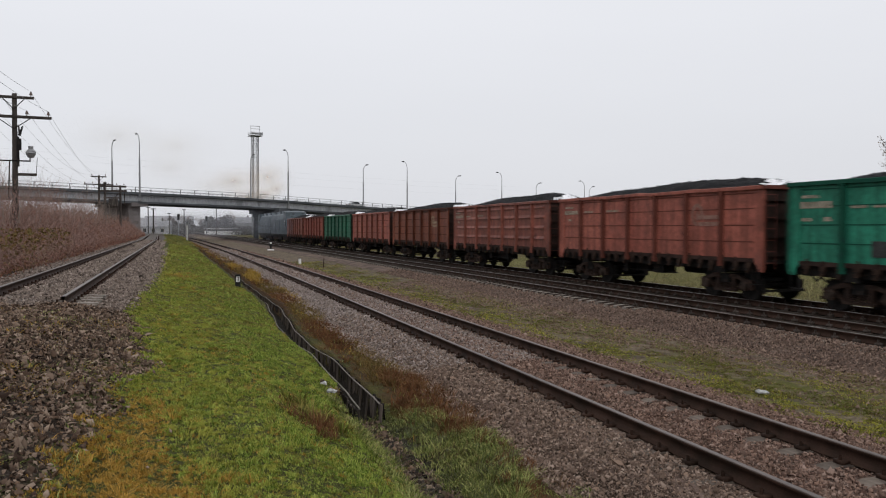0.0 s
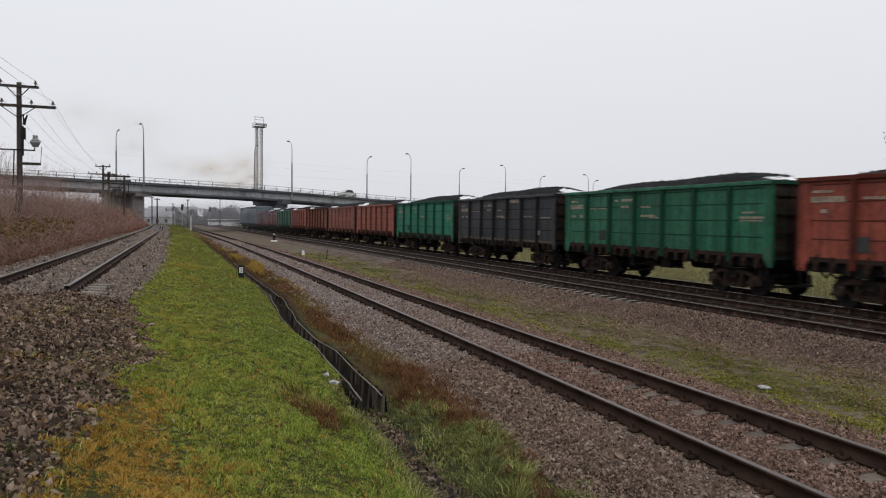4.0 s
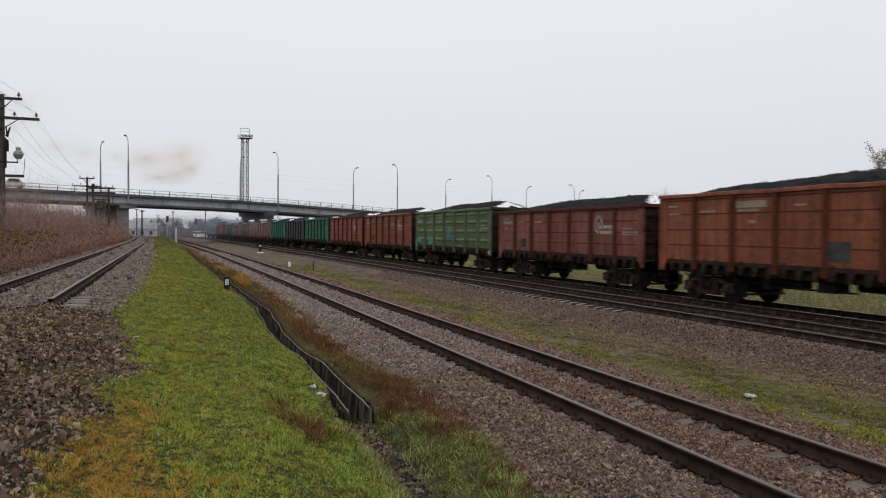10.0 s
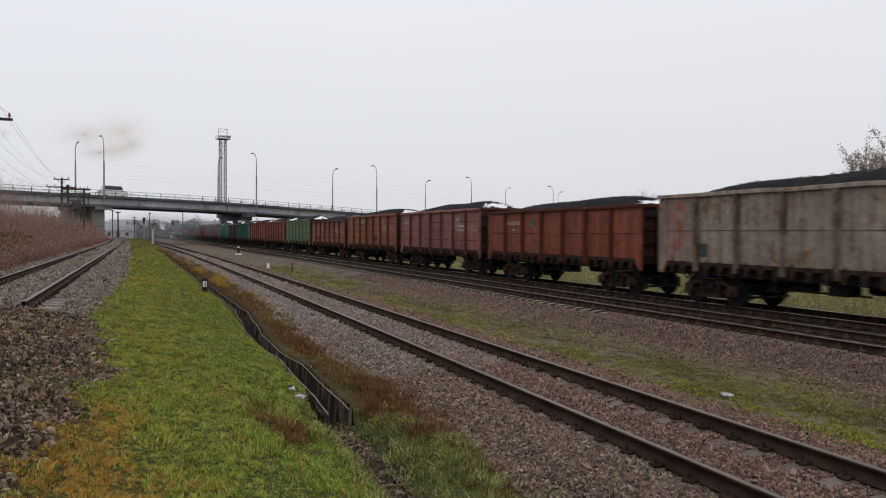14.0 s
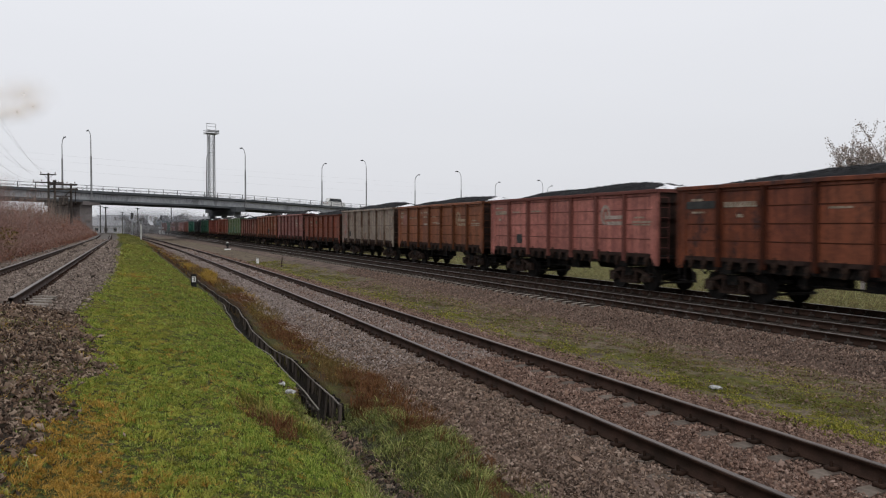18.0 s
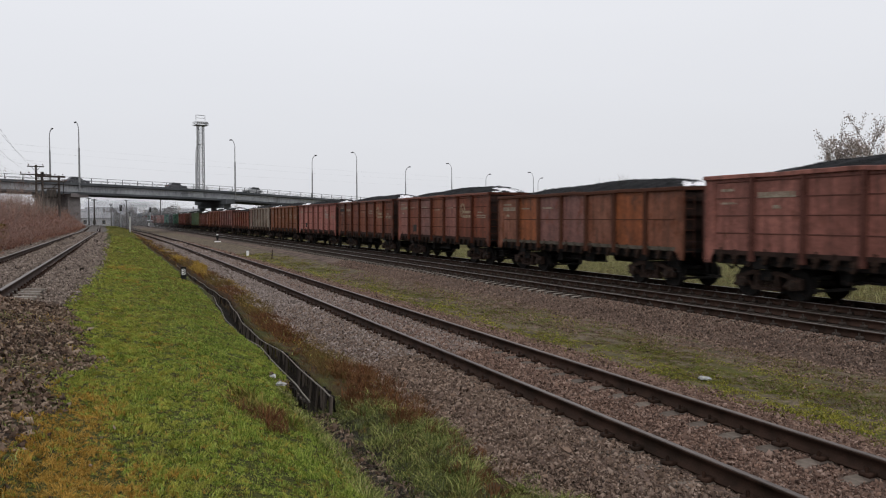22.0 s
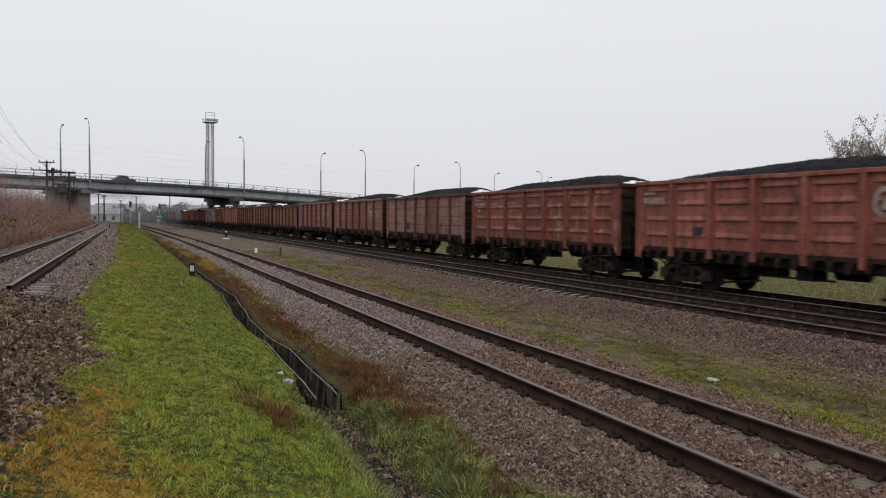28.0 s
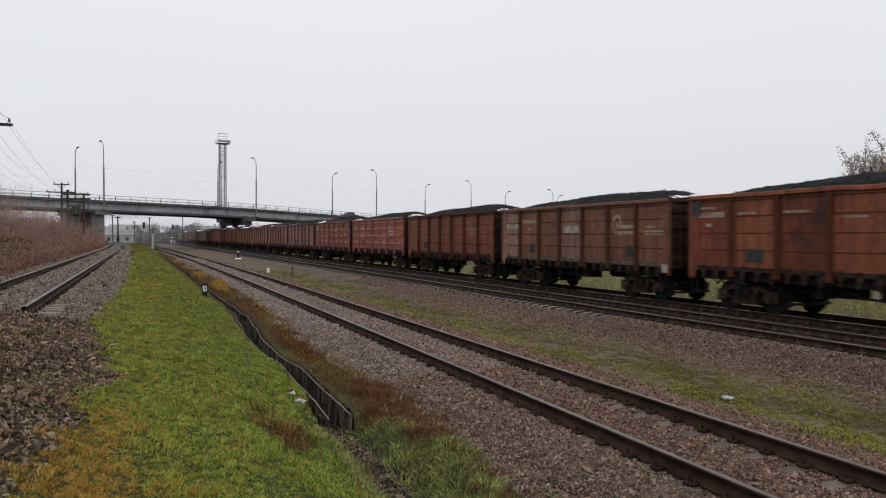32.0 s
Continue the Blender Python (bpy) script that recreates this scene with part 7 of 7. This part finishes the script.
tufts("near_trackside_weeds", x, y, 13, np.full(len(x), 0.055), 0.1 + 0.12 * patch(x * 2.5, y * 1.9), np.full(len(x), 0.0066), WEEDS, "rusty brown dead weeds below the ballast", 0.7, "weeds")
x, y = scatter(2.95, 5.4, 8.5, 48, 520, fall=lambda x, y: ease(0.0, 0.5, x - ditch_x(y) - 0.3) * ease(0.35, -0.15, x - weed_edge(y) + 0.2 * (patch(x * 2, y * 1.6) - 0.5)) * ease(8.5, 11, y))
kk = rng.random(len(x))
blades("trackside_dry_grass", x[kk < 0.13], y[kk < 0.13], rough_ground(x[kk < 0.13], y[kk < 0.13]), 0.11, 0.009, 1.0, REED, "dry orange grass among the trackside weeds")
blades("trackside_green_grass", x[kk > 0.92], y[kk > 0.92], rough_ground(x[kk > 0.92], y[kk > 0.92]), 0.12, 0.012, 0.9, GRASS_LONG, "dull green grass among the trackside weeds")
keep = rng.random(len(x)) < 0.3
x, y = x[keep], y[keep]
coarse = np.clip(y / 16, 0.8, 2.2)
rust = patch(x * 1.6 + 2, y * 0.9) + rng.normal(0, 0.12, len(x)) > 0.5
for nm, pick_, mat_, label in (("trackside_weeds", rust, WEEDS, "rusty brown dead weeds between drain and ballast"), ("trackside_ochre_weeds", ~rust, OCHRE_WEEDS, "ochre dead weeds between drain and ballast")):
    c_ = coarse[pick_]
    tufts(nm, x[pick_], y[pick_], 11, 0.06 * c_, 0.07 + 0.1 * patch(x[pick_] * 2.5, y[pick_] * 1.9), 0.0065 * c_, mat_, label, 0.7, "weeds")
x, y = scatter(3.0, 5.2, 46, 130, 7, fall=lambda x, y: ease(-0.2, 0.2, x - ditch_x(y)) * ease(0.4, 0.0, x - 4.7 + 0.004 * (y - 46)))
far_kind = rng.random(len(x))
for nm, lo_, hi_, mat_, label in (("far_weeds", 0.0, 0.45, WEEDS, "rusty weeds along the far drain"), ("far_ochre_weeds", 0.45, 0.8, OCHRE_WEEDS, "ochre weeds along the far drain"), ("far_reeds", 0.8, 1.0, REED, "yellow reeds along the far drain")):
    w = (far_kind >= lo_) & (far_kind < hi_)
    tufts(nm, x[w], y[w], 10, np.full(w.sum(), 0.22), np.full(w.sum(), 0.2), np.full(w.sum(), 0.03), mat_, label, 0.7, "weeds")
x, y = scatter(1.15, 1.75, 6.9, 8.6, 260, fall=lambda x, y: np.exp(-((x - 1.45) / 0.2) ** 2 - ((y - 7.7) / 0.5) ** 2))
tufts("dead_weed_clump", x, y, 12, np.full(len(x), 0.045), np.full(len(x), 0.1), np.full(len(x), 0.005), WEEDS, "dead brown weed clump on the bank", 0.8, "weeds")
x, y = scatter(1.05, 1.85, 7.3, 9.0, 120, fall=lambda x, y: np.exp(-((x - 1.5) / 0.22) ** 2 - ((y - 8.1) / 0.4) ** 2))
tufts("dark_leafy_weed", x, y, 9, np.full(len(x), 0.05), np.full(len(x), 0.15), np.full(len(x), 0.012), DARK_GRASS, "dark leafy weed in the grass of the bank", 0.7, "weeds")
x, y = scatter(0.45, 1.5, 15, 52, 170, lambda v: float(ditch_x(v)), fall=lambda x, y: ease(0.55, 0.75, patch(x * 1.7, y * 0.55)) * (0.4 + 0.6 * ease(20, 38, y)))
blades("yellow_reeds", x, y, rough_ground(x, y), 0.1 + 0.2 * ease(20, 40, y), 0.012 + 0.014 * ease(20, 40, y), 0.8, REED, "yellow dead reeds beside the drain", "reeds")
for y0, y1, dens, k in ((5, 14, 1500, 1.0), (14, 30, 520, 1.6), (30, 60, 110, 2.8)):
    x, y = scatter(8.0, 12.7, y0, y1, dens, fall=lambda x, y: np.clip(patch(x * 1.3, y) * 2.3 - 0.95 + 0.5 * ease(10.0, 8.6, x), 0, 1) * ease(12.6, 11.0, x))
    blades("verge_grass", x, y, rough_ground(x, y), 0.028 * k ** 0.4, 0.009 * k, 1.1, MOSS, "sparse short grass in the stony verge")
for y0, y1, dens, k in ((5, 14, 400, 0.9), (14, 30, 140, 1.4), (30, 60, 26, 2.6)):
    x, y = scatter(7.7, 12.8, y0, y1, dens, fall=lambda x, y: ease(12.8, 10.5, x) * (0.25 + 0.75 * ease(0.3, 0.65, patch(x * 1.5 + 2, y * 1.1))))
    warm = rng.random(len(x)) < 0.16 + 0.3 * ease(9.5, 11.5, x)
    for nm, pick_, mat_, label in (("verge_tufts", ~warm, VERGE_GREEN, "matted olive grass on the verge"), ("verge_brown_tufts", warm, OCHRE_WEEDS, "matted brown grass on the verge")):
        tufts(nm, x[pick_], y[pick_], 9, np.full(pick_.sum(), 0.06 * k), np.full(pick_.sum(), 0.035 * k ** 0.4), np.full(pick_.sum(), 0.0075 * k), mat_, label, 1.3)
for y0, y1, dens, k in ((5, 14, 760, 1.0), (14, 32, 330, 1.8), (32, 60, 80, 3.0)):
    x, y = scatter(1.75, 3.2, y0, y1, dens * 2.2, middle_x, fall=lambda x, y: 0.2 + 0.8 * patch(x * 2, y * 0.8))
    blades("verge_moss", x, y, rough_ground(x, y), 0.034, 0.011 * k, 0.9, MOSS, "yellow-green moss along the ballast edge", "moss")
FAR_GRASS = island("pale_rough_grass", [(0.158, 0.163, 0.065), (0.263, 0.263, 0.109), (0.357, 0.341, 0.174), (0.210, 0.194, 0.095)])
x, y = scatter(22.5, 38, 3, 70, 80)
blades("far_side_grass", x, y, rough_ground(x, y), 0.075, 0.025, 1.2, FAR_GRASS, "rough yellow-green grass beyond the train")
x, y = scatter(24, 36, 3, 60, 4)
blades("far_side_dry_grass", x, y, rough_ground(x, y), 0.42, 0.025, 0.6, FAR_GRASS, "dry yellow grass beyond the train")

# shrubs along the siding: stems, side twigs and withered leaves
STEM = island("grey_red_stems", [(0.149, 0.091, 0.079), (0.260, 0.165, 0.141), (0.353, 0.252, 0.218), (0.223, 0.118, 0.093)])
PALE_STEM = island("pale_dead_stalks", [(0.17, 0.145, 0.125), (0.25, 0.215, 0.18), (0.13, 0.11, 0.095)])
RED_LEAF = island("reddish_withered_leaves", [(0.166, 0.070, 0.048), (0.263, 0.114, 0.074), (0.222, 0.120, 0.088), (0.160, 0.091, 0.075), (0.291, 0.165, 0.101)])
OLIVE_LEAF = island("olive_withered_leaves", [(0.11, 0.08, 0.026), (0.15, 0.105, 0.036), (0.17, 0.095, 0.04), (0.1, 0.1, 0.03)])


def thicket(n, y0, y1, depth, seed_power):
    y = y0 + (y1 - y0) * rng.random(n) ** seed_power
    x = np.array([siding_x(v) for v in y]) - 2.3 - depth * rng.random(n) ** 1.3
    return x, y


x, y = thicket(19000, 14, 158, 11, 1.5)
hh = np.clip(0.8 + (0.8 + 0.4 * ease(25, 50, y)) * (np.array([siding_x(v) for v in y]) - 2.3 - x), 0.9, 4.1) * rng.uniform(0.6, 1.05, len(x)) * (0.7 + 0.5 * patch(x * 0.7, y * 0.45))
k = np.clip(y / 40, 0.8, 3.5)
blades("shrub_stems", x, y, rough_ground(x, y), hh, 0.013 * k, 0.95, STEM, "bare reddish shrub stems along the siding", "shrubs")
m_ = 90000
i = rng.integers(0, len(x), m_)
t_ = rng.uniform(0.15, 1.0, m_)
blades("shrub_twigs", x[i] + rng.normal(0, 0.25, m_), y[i] + rng.normal(0, 0.25, m_), rough_ground(x[i], y[i]) + hh[i] * t_ * 0.75, 0.75, 0.0095 * k[i], 1.2, STEM, "fine bare twigs of the shrubs", "shrubs")
x2, y2 = thicket(4200, 19, 130, 12, 1.3)
keep = x2 < np.array([siding_x(v) for v in y2]) - 4.2
x2, y2 = x2[keep], y2[keep]
blades("dead_stalks", x2, y2, rough_ground(x2, y2), 5.0, 0.02 * np.clip(y2 / 40, 0.8, 2.5), 0.25, PALE_STEM, "tall pale dead stalks above the shrubs", "shrubs")


n_ = 1500
y4 = 26 + 59 * rng.random(n_) ** 1.6
x4 = np.array([siding_x(v) for v in y4]) - 4.0 - 5.0 * rng.random(n_)
h4 = rng.uniform(3.0, 5.6, n_) * (0.7 + 0.4 * patch(x4, y4 * 0.4))
blades("tall_shrub_stems", x4, y4, rough_ground(x4, y4), h4, 0.02, 0.5, STEM, "tall bare shoots standing out of the shrubs", "shrubs")
i = rng.integers(0, n_, 22000)
blades("tall_shrub_twigs", x4[i] + rng.normal(0, 0.2, len(i)), y4[i] + rng.normal(0, 0.2, len(i)), rough_ground(x4[i], y4[i]) + h4[i] * rng.uniform(0.3, 0.9, len(i)), 0.6, 0.012, 0.8, STEM, "fine twigs of the tall shoots", "shrubs")


def leaf_litter(name, x, y, z, size, material, label):
    n = len(x)
    q = np.array([(-1, -0.6, 0), (1, -0.6, 0), (0.7, 0.8, 0), (-0.7, 0.8, 0)], dtype=float)
    v = np.einsum("nij,kj->nki", turns(n), q) * (size * rng.uniform(0.5, 1.4, n))[:, None, None] + np.stack([x, y, z], 1)[:, None, :]
    return tagged(soup(name, v.reshape(-1, 3), (np.arange(4)[None] + 4 * np.arange(n)[:, None]), material), label, "leaves", kind="stuff")


m_ = 250000
i = rng.integers(0, len(x), m_)
t_ = rng.beta(1.3, 1.8, m_)
leaf_litter("shrub_leaves", x[i] + rng.normal(0, 0.35, m_), y[i] + rng.normal(0, 0.4, m_), rough_ground(x[i], y[i]) + hh[i] * t_ * 0.85, 0.026 * k[i], RED_LEAF, "withered reddish leaves of the shrubs")
m_ = 9000
x3, y3 = thicket(m_, 16, 44, 5.5, 1.2)
leaf_litter("shrub_green_leaves", x3, y3, rough_ground(x3, y3) + rng.random(m_) ** 1.4 * 1.5, 0.05, OLIVE_LEAF, "olive withered leaves at the shrubs' edge")

# far woods behind the yard
WOODS = island("bare_far_woods", [(0.12, 0.115, 0.115), (0.17, 0.16, 0.16), (0.14, 0.13, 0.125), (0.2, 0.19, 0.185)])
m_ = 26000
a_ = rng.uniform(-26, 60, m_)
top_ = 3.0 + 4.0 * np.clip(np.sin(a_ * 0.31) * np.sin(a_ * 0.13 + 2) + 0.4 * np.sin(a_ * 1.1), 0, 1.4)
leaf_litter("far_woods", a_ * 1.3, 300 + rng.uniform(0, 40, m_), -0.6 + top_ * rng.random(m_) ** 0.7 * 1.2, 0.28, WOODS, "grey bare woods beyond the yard")


# ---- what moves ----
RUN = [(0, 0.0), (6, 62.2), (9, 93.0), (13, 133.8), (19, 194.25), (23, 234.2), (28, 283.9), (32, 323.65)]
RUN_CURVE = np.polyfit([a for a, _ in RUN], [b for _, b in RUN], 3)
RUN_CURVE[-1] = 0.0


def run_at(t):
    """How far the train has rolled, in metres."""
    return float(np.polyval(RUN_CURVE, t))


def on_track(y, turned=0):
    turn = math.degrees(math.atan((train_x(y + 4) - train_x(y - 4)) / 8))
    return pose(train_x(y), y, 0, 0, 0, turned - turn)


def on_bridge(u, off, speed):
    x, y, z = span(u, off, rail_z(u) - 0.958)
    slope = math.degrees(math.atan((rail_z(u + 2) - rail_z(u - 2)) / 4))
    return Matrix.Translation((x, y, z)) @ pose(0, 0, 0, 0, 0, -70 if speed > 0 else 110) @ pose(0, 0, 0, slope if speed > 0 else -slope)


def motions():
    for j, w in WAGONS:
        y0 = 17.55 - PITCH * j - HALF
        walk(w, [(t, on_track(y0 + run_at(t))) for t in range(33)])
    for ob, y0, turned in LOCOS:
        walk(ob, [(t, on_track(y0 + run_at(t), turned)) for t in range(33)])
    for ob, t0, u0, speed, off in TRAFFIC:
        walk(ob, [(t, on_bridge(u0 + speed * (t - t0), off, speed)) for t in range(0, 33)])
    walk(SMOKE, [(0, pose(23, 189, 11.0)), (4, pose(16.5, 188.5, 11.5)), (6, pose(12.6, 188, 12.4)), (8, pose(10.5, 188, 14.2)), (10, pose(5.2, 188, 16.0)), (12, pose(1.4, 188, 18.5)), (14, pose(-2.5, 188, 21.5)), (18, pose(-20, 190, 28)), (32, pose(-70, 195, 46))])
    walk(OLD_SMOKE, [(0, pose(11, 192, 13.4)), (4, pose(2, 192, 16)), (8, pose(-12, 193, 20)), (14, pose(-38, 195, 27)), (32, pose(-110, 200, 46))])
    walk(BLUE_HAZE, [(0, pose(15.5, 128, 2.6)), (8, pose(14.5, 132, 2.8)), (14, pose(10.5, 160, 3.4)), (20, pose(5, 185, 5)), (32, pose(-3, 230, 9))])
    # the wheels roll: each axle of every wagon turns alike
    rolling = {}
    for j, w in WAGONS:
        for b in w.children:
            if not b.name.startswith("bogie"):
                continue
            for a in b.children:
                if not a.name.startswith("wheelset"):
                    continue
                place = round(a.location.y, 3)
                if place not in rolling:
                    walk(a, [(k / 15, pose(0, place, 0.475, -math.degrees(run_at(k / 15) / 0.475))) for k in range(481)])
                    rolling[place] = a.animation_data
                else:
                    a.rotation_mode = "QUATERNION"
                    a.animation_data_create()
                    a.animation_data.action = rolling[place].action
                    a.animation_data.action_slot = rolling[place].action_slot


motions()
